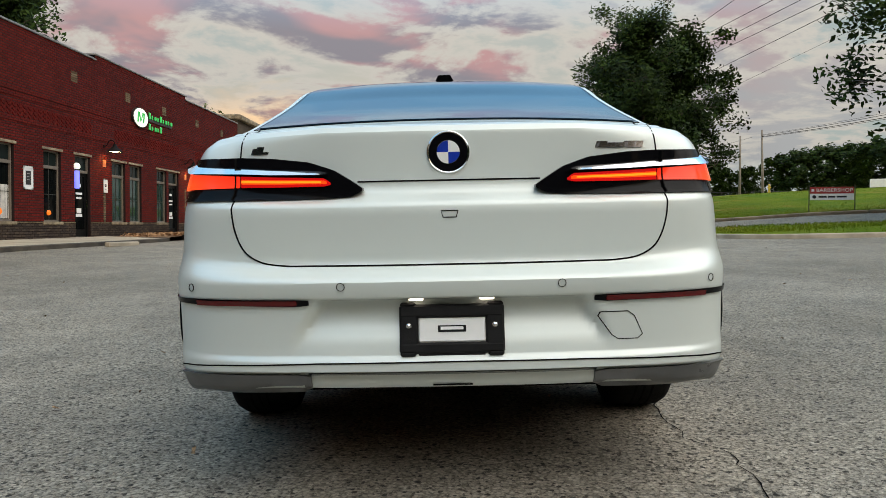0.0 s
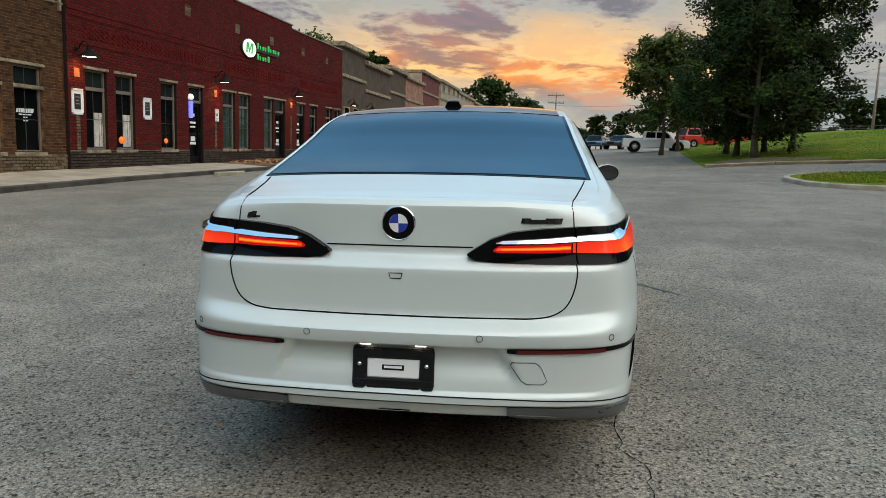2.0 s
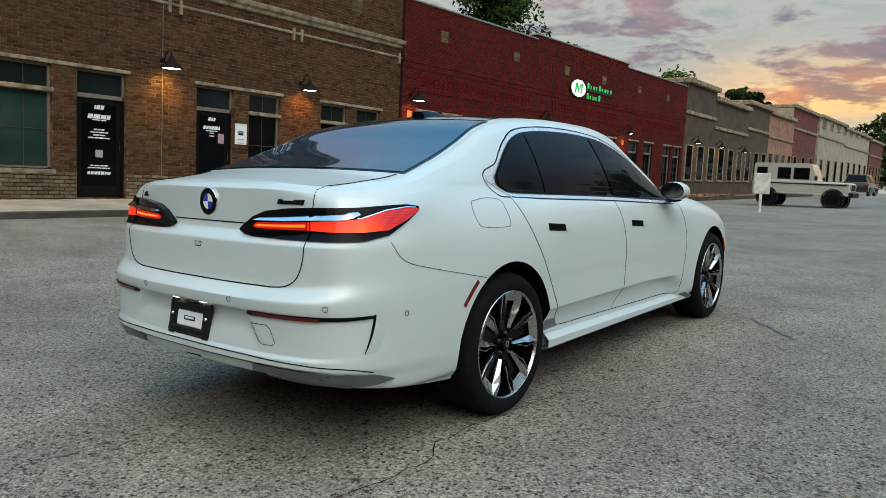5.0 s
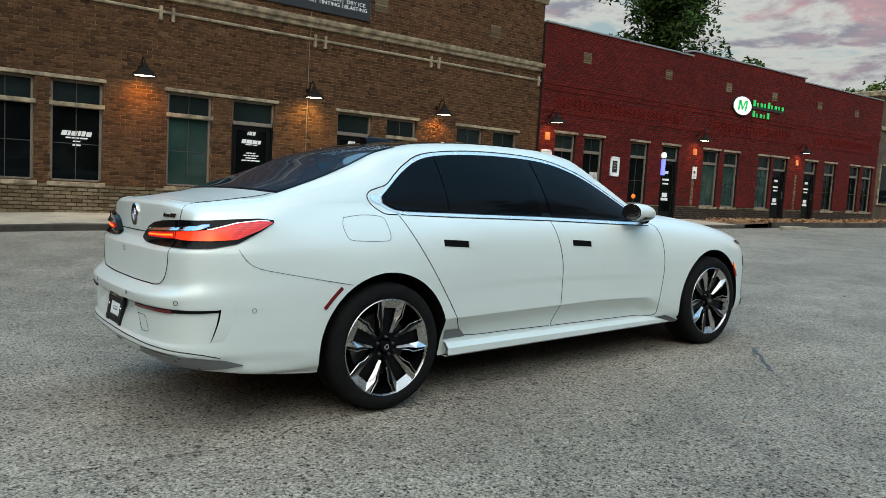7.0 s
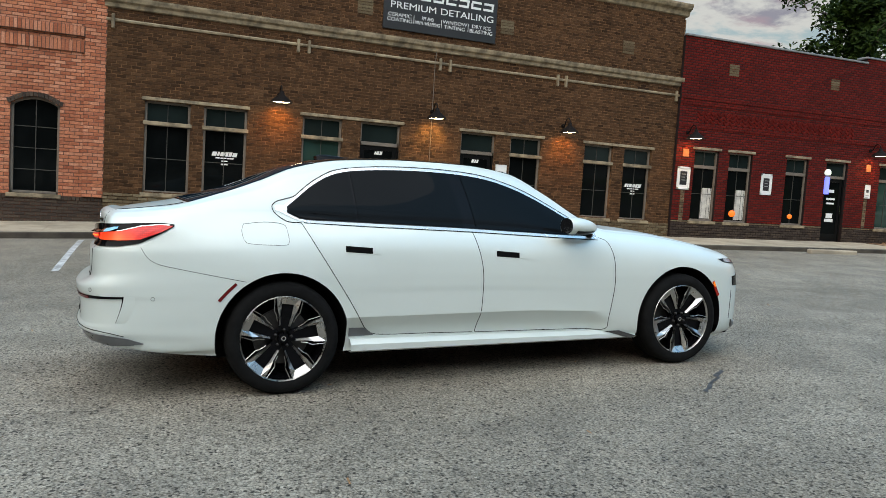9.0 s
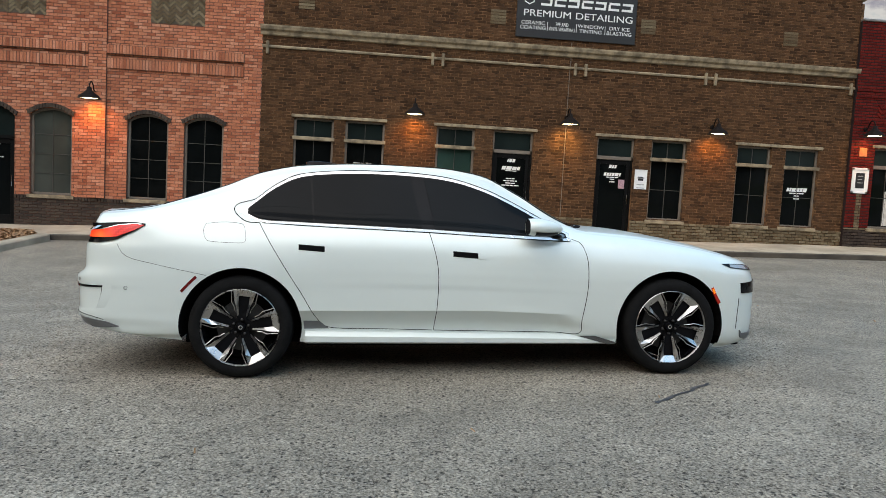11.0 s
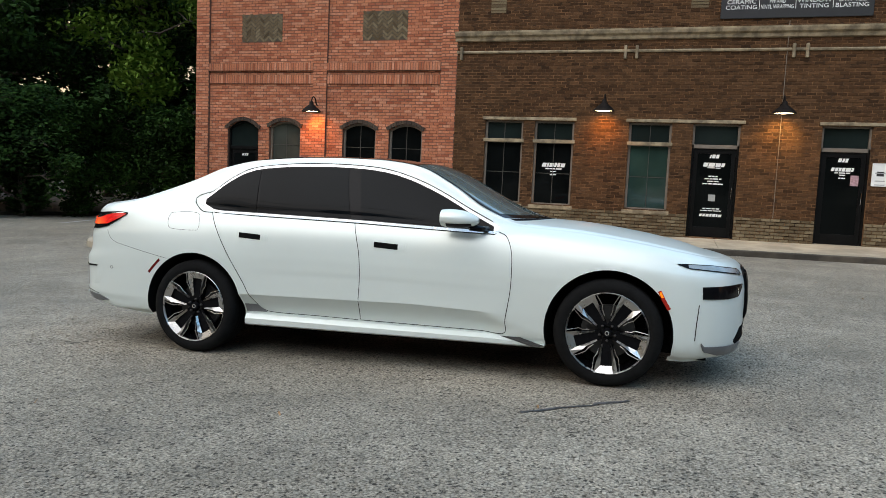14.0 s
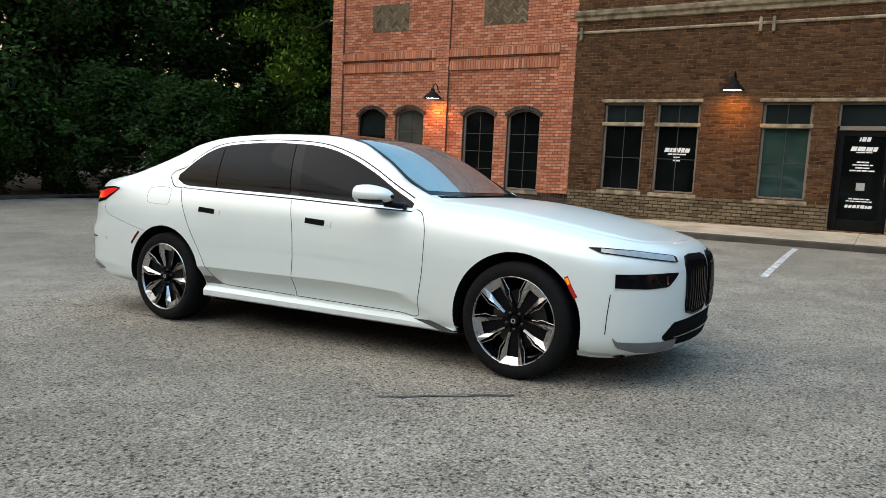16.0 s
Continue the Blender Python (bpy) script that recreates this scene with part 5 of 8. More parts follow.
bars("door_lettering", "white lettering blocks on a dark glass door", X - 0.135, 4.50, [(2.36, 0.11, 0.045, 3), (2.16, 0.25, 0.05, 4), (2.085, 0.16, 0.012, 2), (1.88, 0.12, 0.016, 3), (1.82, 0.20, 0.014, 4), (1.76, 0.14, 0.014, 2), (1.70, 0.24, 0.016, 4), (1.10, 0.2, 0.014, 4), (1.05, 0.25, 0.012, 5), (0.94, 0.26, 0.035, 7)])
bars("door_lettering", "white lettering blocks on a dark glass door", X - 0.135, 7.28, [(2.36, 0.11, 0.045, 3), (2.15, 0.24, 0.045, 6), (2.07, 0.17, 0.013, 3), (2.02, 0.07, 0.012, 1), (1.95, 0.08, 0.016, 2)])
tagged(Shape().box((X - 0.136, 4.42, 1.28), (X - 0.132, 4.58, 1.44)).build("square_decal", "print_grey"), "small pale square decal on a dark glass door", "decal")
tagged(Shape().box((X - 0.136, 7.46, 1.78), (X - 0.132, 7.63, 2.02)).build("paper_notice", "paper_pink"), "small faded paper on a dark glass door", "notice")
for yc in (0.62, 12.55):
    bars("window_lettering", "white lettering blocks on a dark shop window", X - 0.128, yc, [(2.02, 0.30, 0.055, 6), (1.92, 0.22, 0.016, 3), (1.85, 0.08, 0.014, 1), (1.77, 0.09, 0.018, 2)])
framed_notice(X + 0.004, 8.02, 2.05, 0.34, 0.52, False)
bars("door_lettering", "small white lettering blocks on a black door", X - 0.06 - 0.135, -8.53, [(2.02, 0.11, 0.05, 3), (1.70, 0.20, 0.010, 7)])
# conduit over the middle lamp
tagged(Shape().tube([(X + 0.012, 5.88, 0.95), (X + 0.012, 5.88, 4.75), (X + 0.06, 5.88, 5.05), (X + 0.04, 5.88, 5.5)], 0.009, 6).build("conduit", "frame_taupe"), "thin cable conduit on a brown brick wall", "conduit")

# ---- the white saloon ----
car = thing("saloon_car", "pearl white four-door luxury saloon with lit tail lamps, parked on asphalt", "car", CAR)

# plan outline at the widest level, from the rear centre round the right side to the nose
PLAN = [(0.0, -1.250), (0.25, -1.246), (0.45, -1.232), (0.63, -1.204), (0.77, -1.152), (0.862, -1.064), (0.908, -0.92), (0.934, -0.75), (0.952, -0.50), (0.962, -0.22),
        (0.963, 0.05), (0.955, 0.5), (0.950, 1.2), (0.950, 2.0), (0.953, 2.6), (0.962, 3.1), (0.955, 3.40), (0.925, 3.65), (0.865, 3.83), (0.765, 3.965), (0.62, 4.060), (0.45, 4.120), (0.22, 4.158), (0.0, 4.168)]


def catmull(pts, per=12):
    out = []
    p = [Vector(q) for q in pts]
    p = [2 * p[0] - p[1]] + p + [2 * p[-1] - p[-2]]
    for i in range(1, len(p) - 2):
        for k in range(per):
            t = k / per
            a, b, c, d = p[i - 1], p[i], p[i + 1], p[i + 2]
            out.append(0.5 * (2 * b + (c - a) * t + (2 * a - 5 * b + 4 * c - d) * t * t + (3 * b - a - 3 * c + d) * t * t * t))
    out.append(p[-2])
    return out


_o = catmull([(-PLAN[1][0], PLAN[1][1])] + PLAN + [(-PLAN[-2][0], PLAN[-2][1])], 14)[14:-14]
_x = np.array([q[0] for q in _o])
_y = np.array([q[1] for q in _o])
_x[0] = _x[-1] = 0.0
_s = np.concatenate([[0], np.cumsum(np.hypot(np.diff(_x), np.diff(_y)))])
S_END = float(_s[-1])
_tx, _ty = np.gradient(_x, _s), np.gradient(_y, _s)
_n = np.hypot(_tx, _ty)
_nx, _ny = _ty / _n, -_tx / _n
_nx[0] = _nx[-1] = 0.0


def s_of_y(y):
    """Distance along the outline to the side's point at y."""
    return float(np.interp(y, _y, _s))


def s_of_x(x, front=False):
    """Distance along the outline to the rear's (or nose's) point at x."""
    k = int(np.argmax(_x))
    if front:
        return float(np.interp(-x, -_x[k:], _s[k:]))
    return float(np.interp(x, _x[:k], _s[:k]))


# upright sections: where on the outline, then inset and height from the sill to the upper edge
CENTRE = [(0.10, 0.382), (0.055, 0.388), (0.035, 0.436), (0.004, 0.447), (0.004, 0.472), (0.018, 0.495), (0.016, 0.650), (0.006, 0.668), (0.0, 0.712), (0.083, 0.760), (0.082, 0.932), (0.140, 0.985), (0.148, 1.10), (0.150, 1.165), (0.165, 1.183), (0.195, 1.192)]
SECTIONS = [
    (0.0, CENTRE),
    (s_of_x(0.405), [(d, z) for d, z in CENTRE]),
    (s_of_x(0.465), [(0.10, 0.382), (0.055, 0.388), (0.03, 0.436), (0.004, 0.447), (0.004, 0.472), (0.018, 0.495), (0.016, 0.650), (0.006, 0.668), (0.0, 0.712), (0.080, 0.760), (0.080, 0.932), (0.138, 0.985), (0.146, 1.10), (0.150, 1.163), (0.166, 1.180), (0.195, 1.190)]),
    (s_of_x(0.72), [(0.09, 0.368), (0.05, 0.378), (0.025, 0.428), (0.004, 0.445), (0.004, 0.472), (0.014, 0.495), (0.012, 0.650), (0.004, 0.668), (0.0, 0.712), (0.06, 0.780), (0.062, 0.932), (0.105, 0.985), (0.13, 1.09), (0.15, 1.150), (0.168, 1.168), (0.20, 1.180)]),
    (s_of_x(0.86), [(0.08, 0.352), (0.045, 0.362), (0.02, 0.41), (0.006, 0.44), (0.005, 0.47), (0.008, 0.50), (0.006, 0.640), (0.002, 0.665), (0.0, 0.712), (0.025, 0.80), (0.035, 0.93), (0.055, 0.985), (0.085, 1.08), (0.115, 1.135), (0.145, 1.160), (0.20, 1.180)]),
    (s_of_y(-0.72), [(0.07, 0.30), (0.035, 0.315), (0.02, 0.38), (0.01, 0.43), (0.008, 0.47), (0.005, 0.52), (0.002, 0.63), (0.0, 0.67), (0.0, 0.72), (0.006, 0.81), (0.015, 0.92), (0.030, 0.99), (0.055, 1.085), (0.085, 1.145), (0.125, 1.185), (0.18, 1.205)]),
    (s_of_y(-0.40), [(0.07, 0.27), (0.03, 0.32), (0.016, 0.37), (0.01, 0.42), (0.008, 0.47), (0.004, 0.53), (0.0, 0.64), (0.0, 0.69), (0.0, 0.74), (0.006, 0.83), (0.020, 0.93), (0.042, 1.01), (0.080, 1.10), (0.122, 1.180), (0.170, 1.258), (0.222, 1.290)]),
    (s_of_y(-0.12), [(0.06, 0.26), (0.025, 0.31), (0.014, 0.37), (0.01, 0.42), (0.008, 0.48), (0.004, 0.54), (0.0, 0.64), (0.0, 0.70), (0.0, 0.76), (0.008, 0.84), (0.026, 0.94), (0.052, 1.02), (0.088, 1.10), (0.135, 1.18), (0.218, 1.330), (0.270, 1.388)]),
    (s_of_y(0.12), [(0.06, 0.25), (0.025, 0.31), (0.014, 0.36), (0.01, 0.42), (0.008, 0.48), (0.004, 0.55), (0.0, 0.64), (0.0, 0.70), (0.0, 0.76), (0.008, 0.84), (0.026, 0.94), (0.050, 1.02), (0.090, 1.10), (0.140, 1.16), (0.256, 1.428), (0.305, 1.482)]),
    (s_of_y(0.45), [(0.094, 0.25), (0.090, 0.30), (0.084, 0.345), (0.008, 0.482), (0.003, 0.490), (0.003, 0.55), (0.002, 0.64), (0.0, 0.70), (0.0, 0.76), (0.006, 0.84), (0.020, 0.94), (0.042, 1.02), (0.080, 1.09), (0.125, 1.13), (0.276, 1.486), (0.330, 1.545)]),
    (s_of_y(0.90), [(0.094, 0.25), (0.090, 0.30), (0.084, 0.345), (0.008, 0.482), (0.003, 0.490), (0.003, 0.55), (0.003, 0.64), (0.0, 0.70), (0.0, 0.76), (0.004, 0.84), (0.015, 0.93), (0.036, 1.01), (0.072, 1.08), (0.112, 1.115), (0.290, 1.502), (0.345, 1.564)]),
    (s_of_y(1.40), [(0.094, 0.25), (0.090, 0.30), (0.084, 0.345), (0.008, 0.482), (0.003, 0.490), (0.003, 0.55), (0.003, 0.64), (0.0, 0.69), (0.0, 0.75), (0.004, 0.82), (0.014, 0.91), (0.034, 0.99), (0.070, 1.06), (0.110, 1.095), (0.282, 1.478), (0.340, 1.550)]),
    (s_of_y(1.75), [(0.094, 0.25), (0.090, 0.30), (0.084, 0.345), (0.008, 0.482), (0.003, 0.490), (0.003, 0.54), (0.003, 0.63), (0.0, 0.68), (0.0, 0.74), (0.004, 0.81), (0.013, 0.89), (0.032, 0.97), (0.068, 1.045), (0.108, 1.078), (0.266, 1.419), (0.330, 1.500)]),
    (s_of_y(2.05), [(0.094, 0.25), (0.090, 0.30), (0.082, 0.343), (0.008, 0.472), (0.003, 0.480), (0.005, 0.53), (0.003, 0.62), (0.0, 0.67), (0.0, 0.73), (0.004, 0.80), (0.013, 0.88), (0.032, 0.96), (0.066, 1.030), (0.108, 1.062), (0.225, 1.28), (0.285, 1.352)]),
    (s_of_y(2.32), [(0.092, 0.25), (0.088, 0.30), (0.078, 0.340), (0.008, 0.460), (0.003, 0.468), (0.003, 0.52), (0.002, 0.61), (0.0, 0.66), (0.0, 0.72), (0.004, 0.79), (0.014, 0.87), (0.032, 0.95), (0.065, 1.015), (0.110, 1.045), (0.165, 1.118), (0.215, 1.180)]),
    (s_of_y(2.56), [(0.05, 0.25), (0.034, 0.30), (0.024, 0.35), (0.014, 0.40), (0.008, 0.46), (0.005, 0.52), (0.002, 0.60), (0.0, 0.65), (0.0, 0.71), (0.005, 0.78), (0.018, 0.86), (0.036, 0.93), (0.066, 0.995), (0.112, 1.035), (0.165, 1.066), (0.215, 1.086)]),
    (s_of_y(3.0), [(0.06, 0.24), (0.025, 0.29), (0.012, 0.34), (0.008, 0.39), (0.006, 0.45), (0.003, 0.51), (0.0, 0.59), (0.0, 0.65), (0.0, 0.71), (0.006, 0.77), (0.018, 0.84), (0.036, 0.90), (0.068, 0.96), (0.115, 1.00), (0.165, 1.028), (0.215, 1.043)]),
    (s_of_y(3.40), [(0.07, 0.22), (0.03, 0.27), (0.012, 0.32), (0.006, 0.37), (0.004, 0.43), (0.002, 0.49), (0.0, 0.57), (0.0, 0.63), (0.003, 0.69), (0.008, 0.75), (0.018, 0.81), (0.036, 0.86), (0.068, 0.91), (0.115, 0.948), (0.165, 0.972), (0.215, 0.985)]),
    (s_of_x(0.90, True), [(0.09, 0.19), (0.04, 0.23), (0.015, 0.28), (0.006, 0.33), (0.003, 0.39), (0.001, 0.46), (0.0, 0.54), (0.002, 0.60), (0.006, 0.66), (0.012, 0.72), (0.022, 0.77), (0.040, 0.81), (0.070, 0.855), (0.112, 0.892), (0.160, 0.915), (0.205, 0.928)]),
    (s_of_x(0.62, True), [(0.14, 0.20), (0.06, 0.22), (0.03, 0.26), (0.018, 0.31), (0.010, 0.37), (0.006, 0.44), (0.002, 0.52), (0.0, 0.58), (0.002, 0.64), (0.008, 0.70), (0.018, 0.745), (0.032, 0.785), (0.060, 0.825), (0.098, 0.855), (0.135, 0.872), (0.175, 0.885)]),
    (S_END, [(0.16, 0.20), (0.07, 0.22), (0.035, 0.26), (0.022, 0.31), (0.014, 0.37), (0.008, 0.44), (0.002, 0.52), (0.0, 0.58), (0.0, 0.65), (0.004, 0.72), (0.014, 0.765), (0.028, 0.795), (0.055, 0.825), (0.085, 0.845), (0.12, 0.86), (0.16, 0.872)]),
]
SEC_S = np.array([s for s, _ in SECTIONS])


def with_glass(p):
    """Three more points between belt and roof edge, on a slight outward bow."""
    (d0, z0), (d1, z1) = p[13], p[14]
    bow = 0.058 * max(0.0, z1 - z0 - 0.03)
    mid = [(lerp(d0, d1, t) - 4 * bow * t * (1 - t), lerp(z0, z1, t)) for t in (0.14, 0.5, 0.86)]
    return [*p[:14], *mid, *p[14:]]


SEC = np.array([with_glass(p) for _, p in SECTIONS])            # station, control, (inset, z)


def pchip(x, xs, ys):
    """Shape-keeping cubic through columns ys."""
    h = np.diff(xs)
    d = np.diff(ys, axis=0) / h[:, None]
    m = np.zeros_like(ys)
    for i in range(1, len(xs) - 1):
        same = d[i - 1] * d[i] > 0
        w1, w2 = 2 * h[i] + h[i - 1], h[i] + 2 * h[i - 1]
        with np.errstate(divide="ignore", invalid="ignore"):
            v = (w1 + w2) / (w1 / d[i - 1] + w2 / d[i])
        m[i] = np.where(same, v, 0.0)
    m[0], m[-1] = 0, 0
    k = int(np.clip(np.searchsorted(xs, x) - 1, 0, len(xs) - 2))
    t = (x - xs[k]) / h[k]
    return ys[k] * (2 * t**3 - 3 * t**2 + 1) + m[k] * h[k] * (t**3 - 2 * t**2 + t) + ys[k + 1] * (-2 * t**3 + 3 * t**2) + m[k + 1] * h[k] * (t**3 - t**2)


_flat = SEC.reshape(len(SEC), -1)
_cache = {}


def section(s):
    key = round(s, 4)
    if key not in _cache:
        _cache[key] = pchip(s, SEC_S, _flat).reshape(-1, 2)
    return _cache[key]


def dent(s, z):
    """The slant-sided recess round the number plate."""
    if s > 0.7 or not 0.492 < z < 0.666:
        return 0.0
    t = (z - 0.492) / 0.158
    edge = lerp(0.500, 0.400, t)
    return 0.042 * smoothstep(0.0, 0.85, t) * (1 - smoothstep(0.652, 0.664, z)) * (1 - smoothstep(edge - 0.016, edge + 0.016, s))


def inset(s, z):
    """How far the skin lies inside the outline at height z."""
    c = section(s)
    zz = c[:, 1]
    return float(pchip_many([min(max(z, zz[0]), zz[-1])], zz, c[:, 0])[0]) + dent(s, z)


def outline(s):
    return float(np.interp(s, _s, _x)), float(np.interp(s, _s, _y)), float(np.interp(s, _s, _nx)), float(np.interp(s, _s, _ny))


def skin(s, z, out=0.0):
    """A point of the car's side, rear or nose, out metres off its paint. Negative s: the left side."""
    side = 1.0 if s >= 0 else -1.0
    s = abs(s)
    x, y, nx, ny = outline(s)
    d = inset(s, z) - out
    return Vector((side * (x - nx * d), y - ny * d, z))


def sy(y, z, out=0.0, side=1.0):
    """The same by the y of the side."""
    s = s_of_y(y)
    # the skin is inset along the outline's normal: step back so that y itself holds
    for _ in range(2):
        s += y - skin(s, z, out).y
    return skin(side * s, z, out)


def edge_of(s):
    c = section(abs(s))[-1]
    x, y, nx, ny = outline(abs(s))
    return Vector((x - nx * c[0], y - ny * c[0], c[1]))


CROWN_Y = [-1.2, -1.045, -0.90, -0.60, -0.40, 0.0, 0.40, 0.9, 1.5, 1.80, 2.1, 2.45, 2.62, 2.9, 3.6, 4.1]
CROWN = [0.0, 0.0, 0.020, 0.035, 0.025, 0.022, 0.030, 0.030, 0.032, 0.035, 0.060, 0.075, 0.050, 0.050, 0.045, 0.0]

_cy, _cz = np.array(CROWN_Y), np.array(CROWN)[:, None]

def top_point(s, k, out=0.0):
    """A point of deck, roof or bonnet: k is -1 at the left edge, 1 at the right."""
    e = edge_of(s)
    c = float(pchip(min(max(e.y, -1.19), 4.09), _cy, _cz)[0])
    return Vector((k * e.x, e.y, e.z + c * (1 - abs(k) ** 2.2) + out))


def arch_hole(p, r=0.428):
    return min(math.hypot(p.y - c, p.z - 0.368) for c in (0.0, 3.215)) < r


def body_skin():
    """The painted shell: sides, rear and nose, then the deck, roof and bonnet."""
    bm = bmesh.new()
    ss = []
    for a, b, n in ((0.0, s_of_y(-0.6), 118), (s_of_y(-0.6), s_of_y(0.6), 72), (s_of_y(0.6), s_of_y(2.7), 70), (s_of_y(2.7), s_of_y(3.7), 62), (s_of_y(3.7), S_END, 50)):
        ss += [lerp(a, b, i / n) for i in range(n)]
    ss.append(S_END)
    VS = 18 * 6 + 1
    cols = {}
    for side in (1, -1):
        for i, s in enumerate(ss):
            if side < 0 and (i == 0 or i == len(ss) - 1):
                cols[side, i] = cols[1, i]
                continue
            c = section(s)
            # heights packed where the section bends
            u = np.linspace(0, len(c) - 1, VS)
            zs = np.interp(u, np.arange(len(c)), c[:, 1])
            ds = pchip_many(zs, c[:, 1], c[:, 0])
            ds = [d + dent(s, z) for d, z in zip(ds, zs)]
            x, y, nx, ny = outline(s)
            cols[side, i] = [bm.verts.new((side * (x - nx * d), y - ny * d, z)) for z, d in zip(zs, ds)]
        for i in range(len(ss) - 1):
            a, b = cols[side, i], cols[side, i + 1]
            for j in range(VS - 1):
                f = (a[j], b[j], b[j + 1], a[j + 1])
                try:
                    bm.faces.new(f if side > 0 else f[::-1])
                except ValueError:
                    pass
    # top rows
    K = 22
    rows = []
    for i, s in enumerate(ss):
        l, r = cols[-1, i][-1], cols[1, i][-1]
        if i in (0, len(ss) - 1):
            rows.append([r] * (K + 1))
            continue
        rows.append([l] + [bm.verts.new(top_point(s, -1 + 2 * k / K)) for k in range(1, K)] + [r])
    for i in range(len(ss) - 1):
        for k in range(K):
            q = []
            for v in (rows[i][k], rows[i][k + 1], rows[i + 1][k + 1], rows[i + 1][k]):
                if v not in q:
                    q.append(v)
            if len(q) >= 3:
                try:
                    bm.faces.new(q)
                except ValueError:
                    pass
    # wheel openings
    dead = [f for f in bm.faces if abs(f.calc_center_median().x) > 0.55 and f.calc_center_median().z < 0.9 and arch_hole(f.calc_center_median())]
    bmesh.ops.delete(bm, geom=dead, context="FACES")
    for v in bm.verts:
        if any(len(e.link_faces) == 1 for e in v.link_edges) and v.co.z < 0.86 and abs(v.co.x) > 0.55 and v.co.z > 0.28:
            for c in (0.0, 3.215):
                dy, dz = v.co.y - c, v.co.z - 0.368
                r = math.hypot(dy, dz)
                if 0.36 < r < 0.50:
                    v.co.y, v.co.z = c + dy / r * 0.428, 0.368 + dz / r * 0.428
    bmesh.ops.recalc_face_normals(bm, faces=bm.faces)
    for f in bm.faces:
        f.smooth = True
    for e in bm.edges:
        if len(e.link_faces) == 2 and e.calc_face_angle(0) > radians(38):
            e.smooth = False
    me = bpy.data.meshes.new("body")
    bm.to_mesh(me)
    bm.free()
    me.materials.append(MATS["pearl_white"])
    ob = new("body", me)
    ob.parent = car
    return ob


def pchip_many(z, zs, ds):
    """The same cubic at many heights at once."""
    z = np.asarray(z)
    h, d = np.diff(zs), np.diff(ds) / np.diff(zs)
    m = np.zeros_like(ds)
    w1, w2 = 2 * h[1:] + h[:-1], h[1:] + 2 * h[:-1]
    with np.errstate(divide="ignore", invalid="ignore"):
        m[1:-1] = np.where(d[:-1] * d[1:] > 0, (w1 + w2) / (w1 / d[:-1] + w2 / d[1:]), 0.0)
    k = np.clip(np.searchsorted(zs, z) - 1, 0, len(zs) - 2)
    t = (z - zs[k]) / h[k]
    return ds[k] * (2 * t**3 - 3 * t**2 + 1) + m[k] * h[k] * (t**3 - 2 * t**2 + t) + ds[k + 1] * (-2 * t**3 + 3 * t**2) + m[k + 1] * h[k] * (t**3 - t**2)


body = body_skin()


def strip(points, width, out, mat, name, parent, label="", closed=False):
    """A ribbon that lies on the skin along (s, z) points, for shut lines and trim."""
    pts = [Vector((p[0], p[1])) for p in points]
    dense = []
    for a, b in zip(pts, pts[1:]):
        n = max(1, int((b - a).length / 0.02))
        dense += [a.lerp(b, i / n) for i in range(n)]
    dense.append(pts[-1])
    rows = []
    for i, p in enumerate(dense):
        d = (dense[min(i + 1, len(dense) - 1)] - dense[max(i - 1, 0)]).normalized()
        nrm = Vector((-d[1], d[0])) * width / 2
        rows.append([skin(p[0] + nrm[0], p[1] + nrm[1], -0.004), skin(p[0] + nrm[0], p[1] + nrm[1], out), skin(p[0] - nrm[0], p[1] - nrm[1], out), skin(p[0] - nrm[0], p[1] - nrm[1], -0.004)])
    return Shape().grid(rows).build(name, mat, parent, label, smooth=True, angle=40)


def patch(low, high, a, b, out, mat, name, parent, label="", n=40, m=8, rim=0.008, ends=True, tilt=0.0, plane=None):
    """A panel on the skin between two curves z=low(s), z=high(s), with turned-in edges."""
    rows = []
    for i in range(n + 1):
        s = lerp(a, b, i / n)
        lo, hi = low(s), high(s)
        def off(z, j):
            # tilt leans the sheet back; plane keeps it from sinking in past that inset
            o = out + tilt * (1 - j / m)
            return o if plane is None else max(o, inset(abs(s), z) - plane + o)
        row = [skin(s, lo, -rim)] + [skin(s, lerp(lo, hi, j / m), off(lerp(lo, hi, j / m), j)) for j in range(m + 1)] + [skin(s, hi, -rim)]
        rows.append(row)
    if ends:
        rows.insert(0, [skin(a, lerp(low(a), high(a), min(1, max(0, (j - 1) / m))), -rim) for j in range(m + 3)])
        rows.append([skin(b, lerp(low(b), high(b), min(1, max(0, (j - 1) / m))), -rim) for j in range(m + 3)])
    if b < a:
        rows = rows[::-1]
    return Shape().grid(rows).build(name, mat, parent, label, smooth=True, angle=50)


def curve(xs, ys):
    return lambda s: table(abs(s), xs, ys)


def spline(pts, per=8):
    """A smooth polyline through (a, b) pairs."""
    return [(q[0], q[1]) for q in catmull(pts, per)]


# ---- side glass, pillars and bright trim ----
WIN_LOW_Y = [-0.05, 0.0, 0.05, 0.11, 0.18, 0.5, 1.2, 1.4, 2.05, 2.45]
WIN_LOW_Z = [1.222, 1.202, 1.176, 1.148, 1.137, 1.124, 1.096, 1.087, 1.052, 1.035]
WIN_TOP = spline([(0.02, 1.205), (0.09, 1.262), (0.22, 1.365), (0.38, 1.445), (0.60, 1.478), (0.95, 1.488), (1.30, 1.474), (1.55, 1.440), (1.78, 1.370), (2.00, 1.270), (2.22, 1.150), (2.42, 1.050)])
WT_Y, WT_Z = [p[0] for p in WIN_TOP], [p[1] for p in WIN_TOP]


